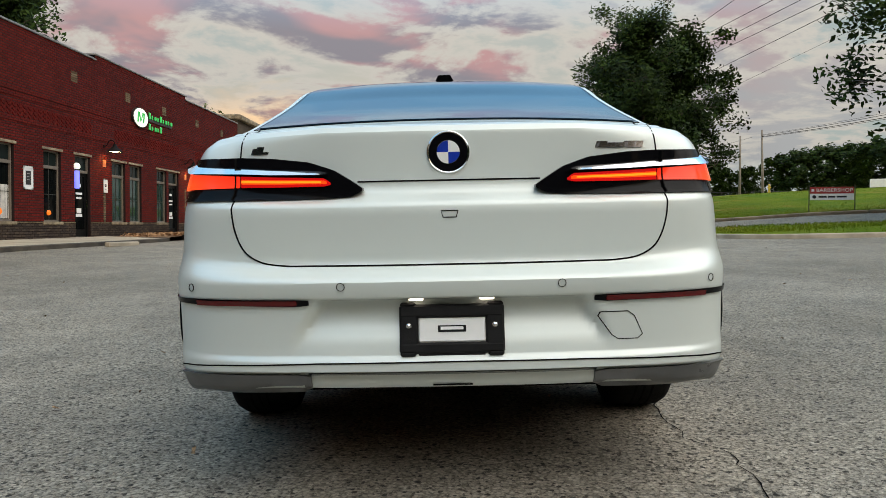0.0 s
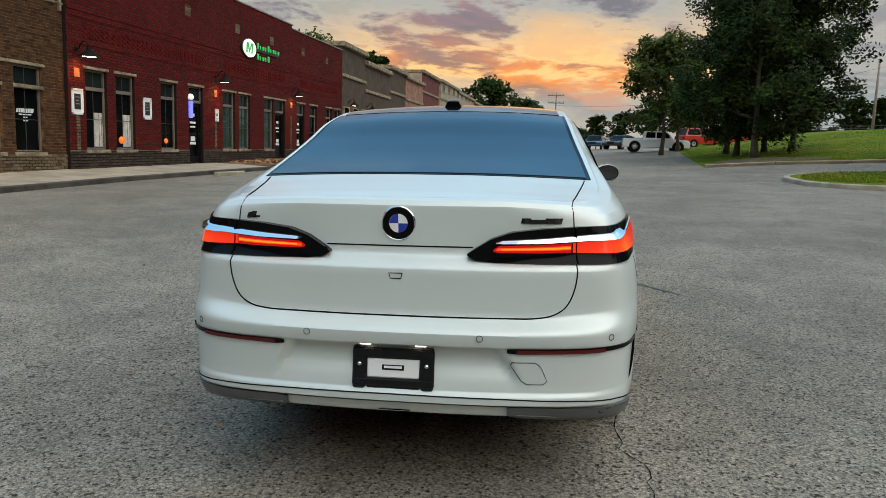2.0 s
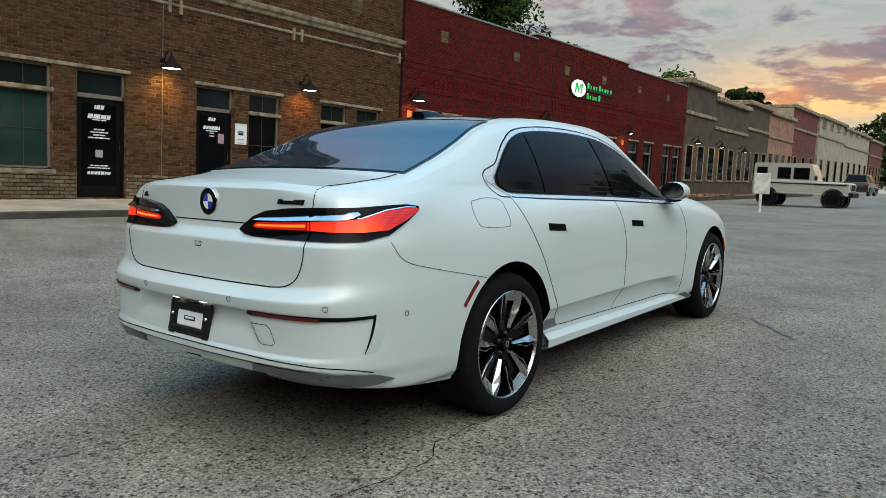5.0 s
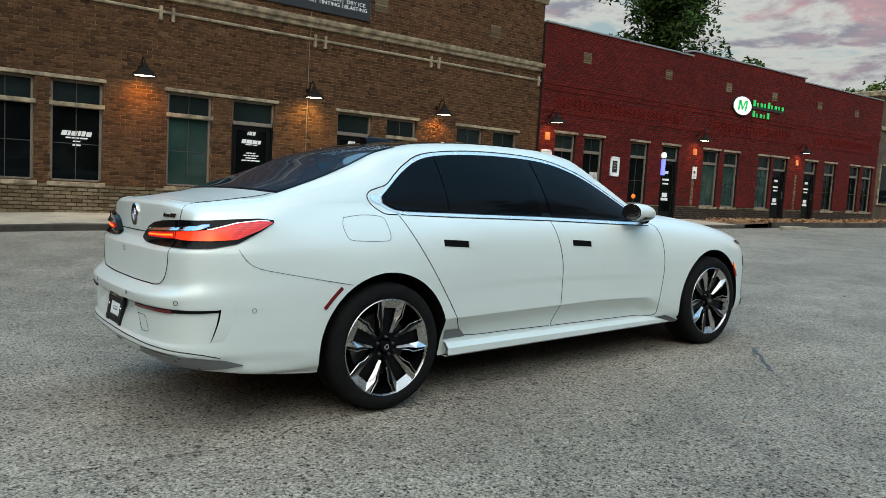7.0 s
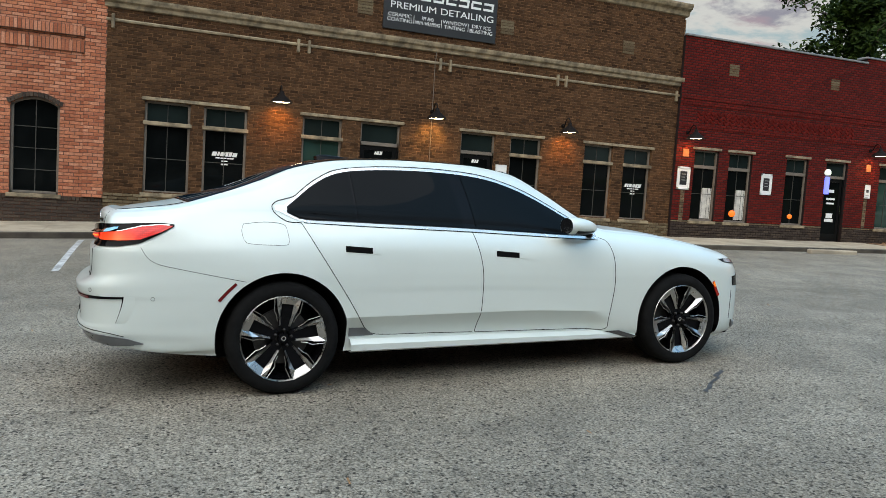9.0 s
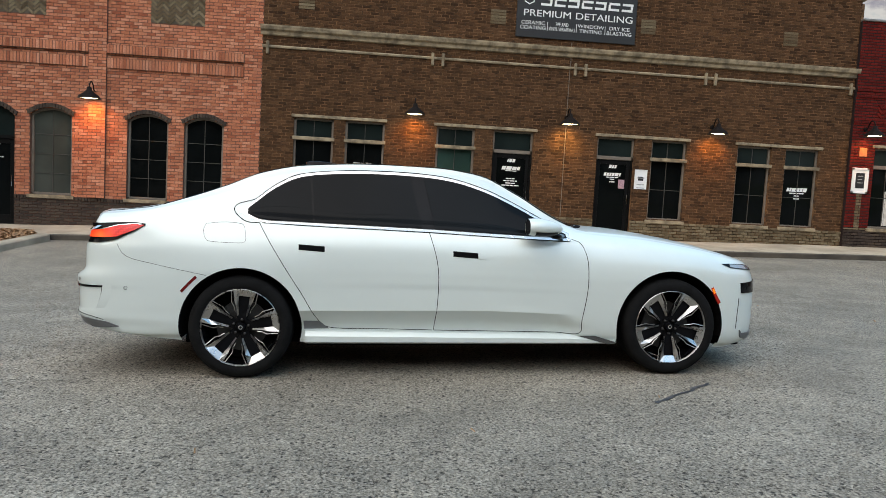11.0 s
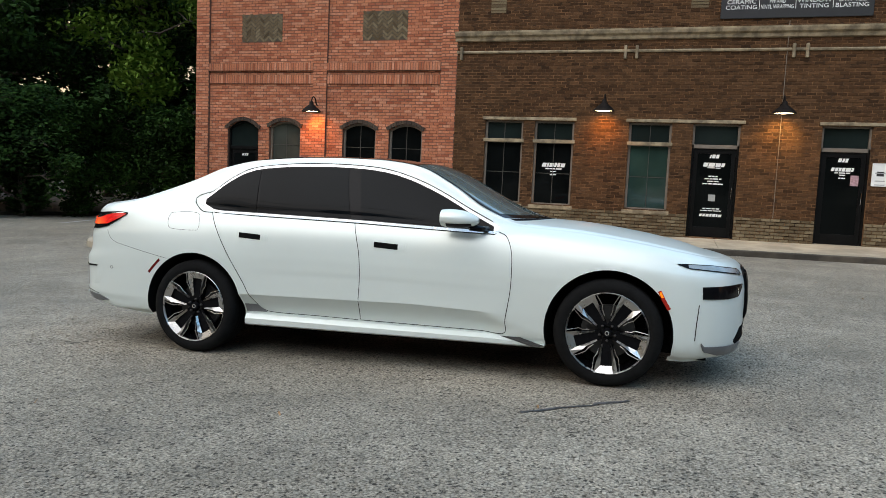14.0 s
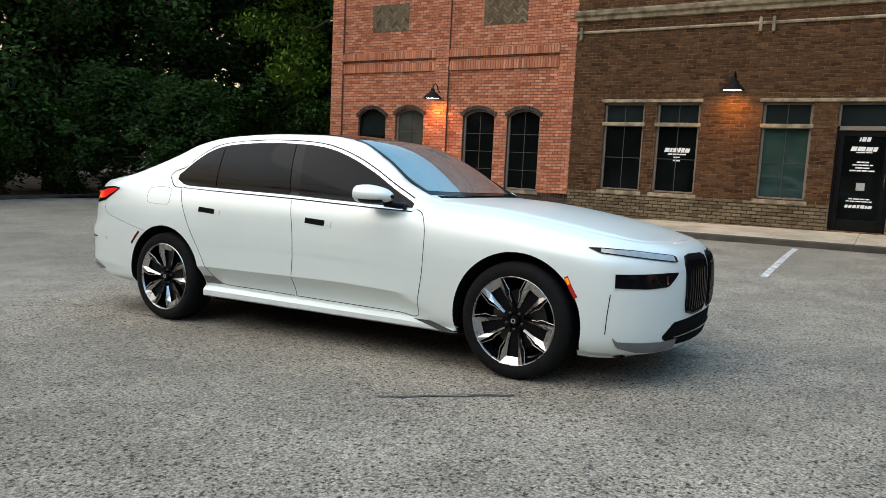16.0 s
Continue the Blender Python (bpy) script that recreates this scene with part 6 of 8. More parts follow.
def glass_patch(y0, y1, lowf, topf, out, mat, name, side, label="", lean0=0.0, lean1=0.0, n=48, m=22):
    """Side glass between two upright edges that may lean by lean metres over their height."""
    rows = []
    for i in range(n + 1):
        col = []
        for j in range(m + 1):
            t = j / m
            a, b = y0 + lean0 * t, y1 + lean1 * t
            y = lerp(a, b, i / n)
            lo, hi = lowf(y), topf(y)
            col.append(sy(y, lerp(lo, max(hi, lo + 0.002), t), out, side))
        rows.append(col)
    sh = Shape().grid(rows[::-1] if side > 0 else rows)
    return sh.build(name, mat, body, label, smooth=True)


def wlow(y):
    return table(y, WIN_LOW_Y, WIN_LOW_Z)


def wtop(y):
    return table(y, WT_Y, WT_Z)


for side in (1, -1):
    glass_patch(-0.042, 2.43, lambda y: wlow(y) - 0.022, lambda y: wtop(y) + 0.024, 0.003, "satin_chrome", "window_surround", side, "satin chrome window surround", n=90)
    glass_patch(0.035, 2.40, lambda y: wlow(y) - 0.002, lambda y: wtop(y) + 0.004, 0.008, "black_gloss", "pillar_panel", side, "gloss black pillar panel", n=90)
    glass_patch(0.055, 0.50, lambda y: wlow(y) + 0.006, lambda y: wtop(y) - 0.006, 0.013, "tinted_glass", "quarter_glass", side, "dark tinted glass", lean1=-0.03)
    glass_patch(0.515, 1.30, lambda y: wlow(y) + 0.006, lambda y: wtop(y) - 0.006, 0.013, "tinted_glass", "rear_door_glass", side, "dark tinted glass", lean0=-0.03, lean1=-0.085)
    glass_patch(1.395, 2.385, lambda y: wlow(y) + 0.006, lambda y: wtop(y) - 0.006, 0.013, "tinted_glass", "front_door_glass", side, "dark tinted glass", lean0=-0.075)
    # shut lines
    def line(pts, name="shut_line", w=0.0048, mat="gap_black", out=0.0012):
        q = []
        for y, z in spline(pts, 6):
            s = s_of_y(y)
            for _ in range(2):
                s += y - skin(s, z).y
            q.append((side * s, z))
        strip(q, w, out, mat, name, body)
    line([(0.12, 1.118), (0.20, 0.98), (0.31, 0.80), (0.43, 0.61), (0.53, 0.44), (0.60, 0.368), (0.72, 0.350), (1.00, 0.345), (1.38, 0.335)])
    line([(1.348, 1.07), (1.375, 0.98), (1.405, 0.86), (1.418, 0.74), (1.415, 0.58), (1.395, 0.335)])
    line([(1.40, 0.334), (1.9, 0.325), (2.3, 0.318), (2.50, 0.316), (2.515, 0.42), (2.548, 0.62), (2.555, 0.78), (2.545, 0.90), (2.505, 0.995), (2.44, 1.028)])
    line([(-0.850, 0.955), (-0.81, 0.892), (-0.748, 0.855), (-0.63, 0.826), (-0.516, 0.801), (-0.36, 0.768), (-0.235, 0.742)], w=0.0024)
    line([(y, wtop(y) + 0.029) for y in (0.16, 0.25, 0.4, 0.7, 1.0, 1.3, 1.55, 1.8, 2.0, 2.2, 2.38)], "trim_gap", 0.005, out=0.004)
    line([(y, wlow(y) - 0.027) for y in (0.14, 0.5, 1.0, 1.4, 1.8, 2.2, 2.42)], "trim_gap", 0.005, out=0.002)
    line([(0.16, wtop(0.16) + 0.029), (0.09, wtop(0.09) + 0.029), (0.02, 1.268), (-0.035, 1.250), (-0.062, 1.218), (-0.040, 1.172), (0.03, 1.124), (0.12, 1.116)], w=0.006)
    # flush handles: a dark slot and a short body-coloured end
    for y0, z0 in ((0.405, 0.952), (1.525, 0.915)):
        a, b, c = s_of_y(y0), s_of_y(y0 + 0.185), s_of_y(y0 + 0.245)
        lo = lambda s: z0 - 0.024 - 0.075 * (abs(s) - a)
        hi = lambda s: z0 + 0.016 - 0.075 * (abs(s) - a)
        patch(lo, hi, side * a, side * b, 0.002, "gap_black", "handle_recess", body, "dark door handle recess", 10, 3)
        patch(lo, hi, side * (b + 0.002), side * c, 0.006, "pearl_white", "door_handle", body, "flush body-coloured handle", 8, 3)

# charge flap outline on the right rear wing
flap = [(-0.25, 1.105), (-0.12, 1.118), (0.0, 1.105), (0.025, 1.06), (0.03, 0.985), (-0.02, 0.972), (-0.2, 0.98), (-0.245, 1.0), (-0.262, 1.06), (-0.25, 1.105)]


def ring_line(pts, w, name, mat="gap_black", out=0.0012):
    q = []
    for y, z in spline(pts, 5):
        s = s_of_y(y)
        for _ in range(2):
            s += y - skin(s, z).y
        q.append((s, z))
    strip(q, w, out, mat, name, body)


ring_line(flap, 0.0022, "charge_flap_line")

# ---- rear: boot shut lines, badge, lamps, bumper ----
LID = [(0.698, 1.160), (0.696, 1.05), (0.692, 0.95), (0.681, 0.87), (0.650, 0.805), (0.595, 0.771), (0.522, 0.759), (0.435, 0.757), (0.193, 0.756), (0.000, 0.756)]
LID = spline([(s_of_x(x), z) for x, z in LID], 6)
strip(LID[:-1] + [(-s, z) for s, z in LID[::-1]], 0.0048, 0.002, "gap_black", "boot_shut_line", body)
strip([(s_of_x(0.29), 1.012), (-s_of_x(0.29), 1.012)], 0.005, 0.0015, "gap_black", "boot_crease_line", body)
strip([(s_of_x(0.026), 0.918), (s_of_x(0.02), 0.898), (-s_of_x(0.02), 0.898), (-s_of_x(0.026), 0.918), (s_of_x(0.026), 0.918)], 0.003, 0.0015, "gap_black", "camera_flap_line", body)

LS = [s_of_x(v) for v in (0.27, 0.30, 0.36, 0.44, 0.56, 0.68)] + [s_of_y(-0.98), s_of_y(-0.86), s_of_y(-0.74), s_of_y(-0.665)]
BLACK_LO = [0.984, 0.968, 0.962, 0.961, 0.960, 0.961, 0.962, 0.982, 1.040, 1.084]
BLACK_HI = [0.992, 1.012, 1.048, 1.074, 1.088, 1.094, 1.098, 1.104, 1.107, 1.098]
RED_S = [s_of_x(0.37), s_of_x(0.39), s_of_x(0.55), s_of_x(0.677), s_of_y(-0.98), s_of_y(-0.86), s_of_y(-0.74), s_of_y(-0.675)]
RED_LO = [1.004, 0.999, 0.999, 1.001, 0.998, 1.004, 1.050, 1.083]
RED_HI = [1.010, 1.024, 1.030, 1.036, 1.052, 1.082, 1.094, 1.089]
BLUE_S = [s_of_x(0.38), s_of_x(0.40), s_of_x(0.56), s_of_x(0.68), s_of_y(-1.06), s_of_y(-1.03), s_of_y(-0.99)]
BLUE_LO = [1.036, 1.034, 1.037, 1.043, 1.050, 1.056, 1.070]
BLUE_HI = [1.040, 1.046, 1.054, 1.062, 1.072, 1.080, 1.082]
for side in (1, -1):
    lamp = patch(curve(LS, BLACK_LO), curve(LS, BLACK_HI), side * LS[0], side * LS[-1], 0.008, "black_gloss", "tail_lamp", body, "gloss black tail lamp housing", 60, 8, plane=0.118)
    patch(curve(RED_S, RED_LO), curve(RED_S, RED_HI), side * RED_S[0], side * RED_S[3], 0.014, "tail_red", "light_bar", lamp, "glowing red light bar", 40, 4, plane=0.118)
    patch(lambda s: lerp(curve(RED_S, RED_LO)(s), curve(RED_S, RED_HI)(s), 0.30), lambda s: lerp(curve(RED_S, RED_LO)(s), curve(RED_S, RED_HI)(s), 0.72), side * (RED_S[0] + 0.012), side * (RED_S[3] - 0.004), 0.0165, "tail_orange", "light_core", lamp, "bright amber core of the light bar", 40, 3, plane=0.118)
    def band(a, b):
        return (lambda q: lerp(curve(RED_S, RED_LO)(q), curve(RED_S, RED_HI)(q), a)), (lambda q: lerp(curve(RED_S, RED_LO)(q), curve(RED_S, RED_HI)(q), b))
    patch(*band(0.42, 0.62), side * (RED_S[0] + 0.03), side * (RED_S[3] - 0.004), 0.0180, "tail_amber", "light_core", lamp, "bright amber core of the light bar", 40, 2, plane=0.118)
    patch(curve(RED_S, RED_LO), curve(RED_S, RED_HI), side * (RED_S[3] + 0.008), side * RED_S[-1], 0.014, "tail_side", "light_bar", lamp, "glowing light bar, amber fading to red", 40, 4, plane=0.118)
    patch(lambda q: curve(RED_S, RED_HI)(q) + 0.0015, lambda q: curve(RED_S, RED_HI)(q) + 0.0055, side * s_of_y(-1.0), side * s_of_y(-0.69), 0.013, "chrome", "lamp_edge", lamp, "thin bright edge over the light bar", 30, 2, plane=0.118)
    patch(curve(BLUE_S, BLUE_LO), curve(BLUE_S, BLUE_HI), side * BLUE_S[0], side * BLUE_S[-1], 0.010, "chrome", "lamp_blade", lamp, "bright chrome blade", 50, 4, tilt=0.018, plane=0.118)
    patch(lambda s: 0.964, lambda s: 1.092, side * (s_of_x(0.698) - 0.002), side * (s_of_x(0.698) + 0.002), 0.017, "gap_black", "lamp_joint", lamp, "", 2, 8, plane=0.118)
    # reflector slot and bumper corner blade
    RS = [s_of_x(0.425), s_of_x(0.46), s_of_x(0.80), s_of_y(-0.95)]
    patch(curve(RS, [0.645, 0.641, 0.646, 0.648]), curve(RS, [0.660, 0.662, 0.664, 0.660]), side * RS[0], side * RS[-1], 0.006, "black_gloss", "reflector_slot", body, "", 30, 3)
    patch(lambda s: 0.644, lambda s: 0.659, side * s_of_x(0.46), side * s_of_x(0.78), 0.010, "reflector_red", "rear_reflector", body, "red reflector strip", 24, 2)
    # a thin upstanding blade at the bumper's corner, dark on its rear face
    sa = s_of_y(-0.945)
    dark, pale = [], []
    for i in range(15):
        t = i / 14
        z, c0 = lerp(0.662, 0.500, t), sa - 0.050 * t ** 1.5
        up_ = 0.010 * math.sin(math.pi * (0.12 + 0.86 * t)) ** 0.6
        wide = lerp(0.010, 0.003, t)
        dark.append([skin(side * (c0 - wide), z, 0.001), skin(side * (c0 - 0.001), z, 0.001), skin(side * c0, z, up_)])
        pale.append([skin(side * c0, z, up_), skin(side * (c0 + 0.006), z, up_), skin(side * (c0 + 0.075), z, -0.001)])
    for rows, nm, mt in ((dark, "bumper_slit", "gap_black"), (pale, "bumper_blade_edge", "pearl_white")):
        Shape().grid(rows if side > 0 else [r[::-1] for r in rows]).build(nm, mt, body, smooth=True, angle=40)
    strip([(side * s_of_y(-0.95), 0.418), (side * s_of_y(-1.03), 0.440), (side * s_of_x(0.84), 0.452), (side * s_of_x(0.7), 0.463), (side * s_of_x(0.4), 0.472), (0.0, 0.474)], 0.004, 0.002, "gap_black", "bumper_line", body)
    # grey lower corner
    GS = [s_of_x(0.43), s_of_x(0.47), s_of_x(0.72), s_of_x(0.86), s_of_y(-0.93), s_of_y(-0.84)]
    patch(curve(GS, [0.385, 0.366, 0.360, 0.360, 0.360, 0.370]), curve(GS, [0.428, 0.434, 0.432, 0.428, 0.405, 0.374]), side * GS[0], side * GS[-1], 0.012, "grey_trim", "bumper_corner_trim", body, "satin grey lower bumper trim", 36, 4)
    for xs, zz in ((0.325, 0.700), (0.80, 0.697)):
        p = skin(side * s_of_x(xs), zz, 0.001)
        nrm = (skin(side * s_of_x(xs), zz, 0.01) - p).normalized()
        m = Matrix.Translation(p) @ nrm.to_track_quat("Z", "Y").to_matrix().to_4x4()
        Shape().lathe([(0.0125, 0.0), (0.0125, 0.0015), (0.0105, 0.0015), (0.0105, 0.0)], m, 20).build("parking_sensor", "gap_black", body, smooth=True)
    p = sy(-0.785, 0.647, 0.001, side)
    Shape().lathe([(0.0125, 0.0), (0.0125, 0.0015), (0.0105, 0.0015), (0.0105, 0.0)], Matrix.Translation(p) @ pose(0, 0, 0, 0, 90 * side, 0), 20).build("parking_sensor", "gap_black", body, smooth=True)
    # side reflector, marker lamp
    q = []
    for y, z in ((-0.405, 0.625), (-0.35, 0.685), (-0.30, 0.732)):
        q.append((side * s_of_y(y), z))
    strip(q, 0.020, 0.004, "reflector_red", "side_reflector", body, "red side reflector")
    mk = strip([(side * s_of_y(3.545), 0.672), (side * s_of_y(3.575), 0.61), (side * s_of_y(3.61), 0.550)], 0.023, 0.004, "marker_red", "side_marker", body, "dark red side marker lamp with an amber light")
    strip([(side * s_of_y(3.549), 0.664), (side * s_of_y(3.566), 0.628)], 0.014, 0.007, "marker_amber", "marker_light", mk, "amber light")
strip([(s_of_x(0.43), 0.437), (0.0, 0.437), (-s_of_x(0.43), 0.437)], 0.010, 0.010, "dark_chrome", "lower_trim_line", body)
strip([(s_of_x(0.06), 0.392), (0.0, 0.392), (-s_of_x(0.06), 0.392)], 0.012, 0.006, "gap_black", "diffuser_slot", body)
strip([(s_of_x(0.444), 0.608), (s_of_x(0.529), 0.608), (s_of_x(0.549), 0.593), (s_of_x(0.574), 0.538), (s_of_x(0.559), 0.525), (s_of_x(0.499), 0.525), (s_of_x(0.479), 0.538), (s_of_x(0.439), 0.595), (s_of_x(0.444), 0.608)], 0.0025, 0.0012, "gap_black", "tow_cover_line", body)

# plate holder and the dealer plate
pm = Matrix.Translation((0, -1.210, 0.566)) @ pose(0, 0, 0, 90 - 10, 0, 0)
holder = Shape()
for a, b in (((-0.156, 0.033, 0), (0.156, 0.073, 0.020)), ((-0.156, -0.073, 0), (0.156, -0.040, 0.020)), ((-0.156, -0.06, 0), (-0.10, 0.06, 0.018)), ((0.10, -0.06, 0), (0.156, 0.06, 0.018))):
    holder.soft_box(a, b, 0.007, pm)
holder.soft_box((-0.10, -0.08, 0), (0.10, -0.07, 0.012), 0.003, pm)
for sx in (-1, 1):
    holder.soft_box((sx * 0.13 - 0.024, -0.081, 0), (sx * 0.13 + 0.024, -0.065, 0.020), 0.006, pm)
    holder.soft_box((sx * 0.13 - 0.024, 0.065, 0), (sx * 0.13 + 0.024, 0.080, 0.020), 0.006, pm)
hold = holder.build("plate_holder", "black_plastic", body, "black plastic number plate holder")
plate = Shape().soft_box((-0.10, -0.040, 0), (0.10, 0.034, 0.012), 0.004, pm).build("plate_insert", "sign_white", hold, "plain white insert")
Shape().box((-0.042, -0.010, 0.0125), (0.042, 0.010, 0.0135), pm).build("print_bar", "black_plastic", hold)
Shape().box((-0.034, -0.003, 0.0137), (0.034, 0.006, 0.0142), pm).build("print_bar", "sign_white", hold)
for sx in (-1, 1):
    Shape().lathe([(0.0, 0.024), (0.006, 0.023), (0.009, 0.018)], pm @ pose(sx * 0.128, 0.01, 0), 12).build("screw", "chrome", hold, smooth=True)
    lp = skin(sx * s_of_x(0.105), 0.664, 0.0)
    Shape().soft_box((lp.x - 0.022, -1.226, 0.653), (lp.x + 0.022, -1.203, 0.662), 0.003).build("plate_light", "plate_glow", body, "small white plate lamp")

# round badge: dark ring, quartered disc
bp = skin(0.0, 1.098, 0.0)
bn = (skin(0.0, 1.098, 0.01) - bp).normalized()
bm_ = Matrix.Translation(bp) @ bn.to_track_quat("Z", "Y").to_matrix().to_4x4()
badge = Shape().lathe([(0.066, -0.004), (0.066, 0.006), (0.063, 0.009), (0.060, 0.0075), (0.0, 0.0075)], bm_, 40).build("badge", "chrome", body, "round badge with dark ring", smooth=True, angle=30)
Shape().lathe([(0.060, 0.0065), (0.060, 0.0085), (0.036, 0.0085)], bm_, 40).build("badge_ring", "black_gloss", badge, smooth=True, angle=30)
for k in range(4):
    a0 = math.pi / 2 * k
    pts = [(0, 0)] + [(0.035 * math.cos(a0 + math.pi / 2 * i / 10), 0.035 * math.sin(a0 + math.pi / 2 * i / 10)) for i in range(11)]
    Shape().prism(pts, 0.0015, bm_ @ pose(0, 0, 0.008)).build("badge_quarter", "blue_enamel" if k % 2 else "sign_white", badge)

# ---- glass roof, screens ----
_es = [lerp(s_of_x(0.3), s_of_x(0.4, True), i / 600) for i in range(601)]
_ey = [edge_of(s).y for s in _es]


def top_at(y, k, out=0.0):
    return top_point(float(np.interp(y, _ey, _es)), k, out)


def smooth_top(y0, y1, k0):
    """A height z(x, y) that follows the car's top between y0(k) and y1(k) with an even curve."""
    pts = [top_at(lerp(y0(k), y1(k), j / 16), k, 0.0) for k in np.linspace(-k0, k0, 25) for j in range(17)]
    def terms(x, y):
        y = y - 2.1
        return [1, y, y * y, y ** 3, x * x, x * x * y, x ** 4, x ** 4 * y]
    a = np.array([terms(p.x, p.y) for p in pts])
    z = np.array([p.z for p in pts])
    c = np.linalg.lstsq(a, z, rcond=None)[0]
    lift = float(np.quantile(z - a @ c, 0.97))
    return lambda x, y: float(np.dot(terms(x, y), c)) + lift


def top_patch(y0, y1, k0, k1, out, mat, name, label="", n=30, m=24, rim=True, parent=None, even=None):
    """A sheet on the roof side of the car between y0(k) and y1(k)."""
    rows = []
    for i in range(m + 1):
        k = lerp(k0, k1, i / m)
        a, b = y0(k), y1(k)
        row = [top_at(lerp(a, b, j / n), k, out) for j in range(n + 1)]
        if even:
            row = [Vector((p.x, p.y, even(p.x, p.y) + out)) for p in row]
        if rim:
            row = [top_at(a, k, -0.006)] + row + [top_at(b, k, -0.006)]
        rows.append(row)
    if rim:
        rows.insert(0, [Vector((p.x, p.y, p.z - out - 0.006)) for p in rows[0]])
        rows.append([Vector((p.x, p.y, p.z - out - 0.006)) for p in rows[-1]])
    return Shape().grid(rows[::-1]).build(name, mat, parent or body, label, smooth=True, angle=40)


SCREEN_TOP = smooth_top(lambda k: 1.715 + 0.04 * (1 - k * k), lambda k: 2.44 + 0.22 * (1 - k * k), 0.96)
top_patch(lambda k: -0.63 + 0.055 * k * k, lambda k: 0.235 + 0.015 * k * k, -0.97, 0.97, 0.003, "black_gloss", "rear_screen_border", "black border of the rear screen")
top_patch(lambda k: -0.615 + 0.055 * k * k, lambda k: 0.215 + 0.015 * k * k, -0.945, 0.945, 0.006, "screen_tint", "rear_screen", "dark tinted rear screen with the sky's blue reflection put into its colour")
top_patch(lambda k: 0.252 + 0.015 * k * k, lambda k: 1.70 + 0.04 * (1 - k * k), -0.93, 0.93, 0.004, "roof_black", "glass_roof", "black panoramic glass roof")
top_patch(lambda k: 1.715 + 0.04 * (1 - k * k), lambda k: 2.44 + 0.22 * (1 - k * k), -0.965, 0.965, 0.002, "black_gloss", "windscreen_border", even=SCREEN_TOP)
top_patch(lambda k: 1.745 + 0.04 * (1 - k * k), lambda k: 2.385 + 0.21 * (1 - k * k), -0.93, 0.93, 0.005, "windscreen", "windscreen", "windscreen with the sky's pale reflection put into its colour", even=SCREEN_TOP)
top_patch(lambda k: 2.45 + 0.22 * (1 - k * k), lambda k: 2.49 + 0.23 * (1 - k * k), -0.92, 0.92, 0.002, "gap_black", "cowl_gap", "dark cowl vent")
for side in (1, -1):
    p0, p1 = skin(side * s_of_x(0.698), 1.165, 0.001), top_at(-0.60, side * 0.93, 0.001)
    deck = [p0]
    for i in range(1, 13):
        y = lerp(p0.y + 0.02, -0.60, i / 12)
        deck.append(top_at(y, max(-0.99, min(0.99, lerp(p0.x, p1.x, i / 12) / top_at(y, 1).x)), 0.001))
    Shape().tube(deck, 0.0028, 5).build("deck_shut_line", "gap_black", body)
# aerial fin
fin = Shape()
rows = []
for i in range(10):
    t = i / 9
    y = lerp(0.40, 0.66, t)
    h = 0.042 * (1 - 0.75 * t ** 1.6) if i else 0.036
    w = lerp(0.052, 0.028, t)
    z = top_at(y, 0, 0.0).z
    rows.append([(-w, y, z - 0.004), (-w * 0.62, y - 0.01 * (i == 0), z + h * 0.9), (-w * 0.45, y, z + h), (w * 0.45, y, z + h), (w * 0.62, y, z + h * 0.9), (w, y, z - 0.004)])
fin.grid(rows)
fin.f.append((0, 1, 2, 3, 4, 5))
fin.build("aerial_fin", "black_gloss", body, "small dark roof aerial fin", smooth=True, angle=45)

# ---- sills and under-body ----
for side in (1, -1):
    rows = []
    for i in range(41):
        y = lerp(0.452, 2.79, i / 40)
        lift = 0.008 * (i == 0 or i == 40)
        b = 0.245 - 0.006 * (y - 0.45)
        t = 0.338 - 0.016 * (y - 0.45)
        if y > 2.45:
            t = lerp(t, b + 0.035, (y - 2.45) / 0.34)
        rows.append([(side * 0.86, y, b), (side * 0.905, y, b), (side * 0.924, y, b + 0.012), (side * 0.926, y, lerp(b, t, 0.6)), (side * 0.896, y, t - 0.004), (side * 0.85, y, t)])
    Shape().grid(rows if side < 0 else [r[::-1] for r in rows]).build("sill", "pearl_white", body, "white sculpted side sill", smooth=True, angle=35)
    # dark wedges at either end of the sill
    Shape().add([sy(0.44, 0.412, 0.004, side), sy(0.555, 0.410, 0.004, side), sy(0.625, 0.350, 0.004, side), sy(0.445, 0.348, 0.004, side)], [(0, 1, 2, 3)]).build("sill_wedge", "grey_trim", body)
    Shape().add([(side * 0.929, 2.48, 0.300), (side * 0.929, 2.62, 0.300), (side * 0.929, 2.80, 0.246), (side * 0.929, 2.72, 0.235)], [(0, 1, 2, 3)]).build("sill_blade", "dark_chrome", body)
    # wheel housings: a dark drum inside each opening
    for c in (0.0, 3.215):
        rows = []
        for i in range(33):
            a = math.pi * (i / 32) * 1.12 - math.pi * 0.06
            y, z = c + 0.428 * math.cos(a), 0.368 + 0.428 * math.sin(a)
            p = sy(y, max(z, 0.27), 0.0, side)
            rows.append([(p.x - side * 0.001, y, z), (p.x - side * 0.02, c + 0.421 * math.cos(a), 0.368 + 0.421 * math.sin(a)), (side * 0.62, c + 0.421 * math.cos(a), 0.368 + 0.421 * math.sin(a)), (side * 0.62, c, 0.368)])
        Shape().grid(rows).build("wheel_housing", "gap_black", body, smooth=True, angle=40)
pan = Shape()
pan.box((-0.70, -0.95, 0.40), (0.70, -0.40, 0.50))
pan.box((-0.80, 0.46, 0.21), (0.80, 2.76, 0.30))
pan.box((-0.60, -0.45, 0.20), (0.60, 3.9, 0.5))
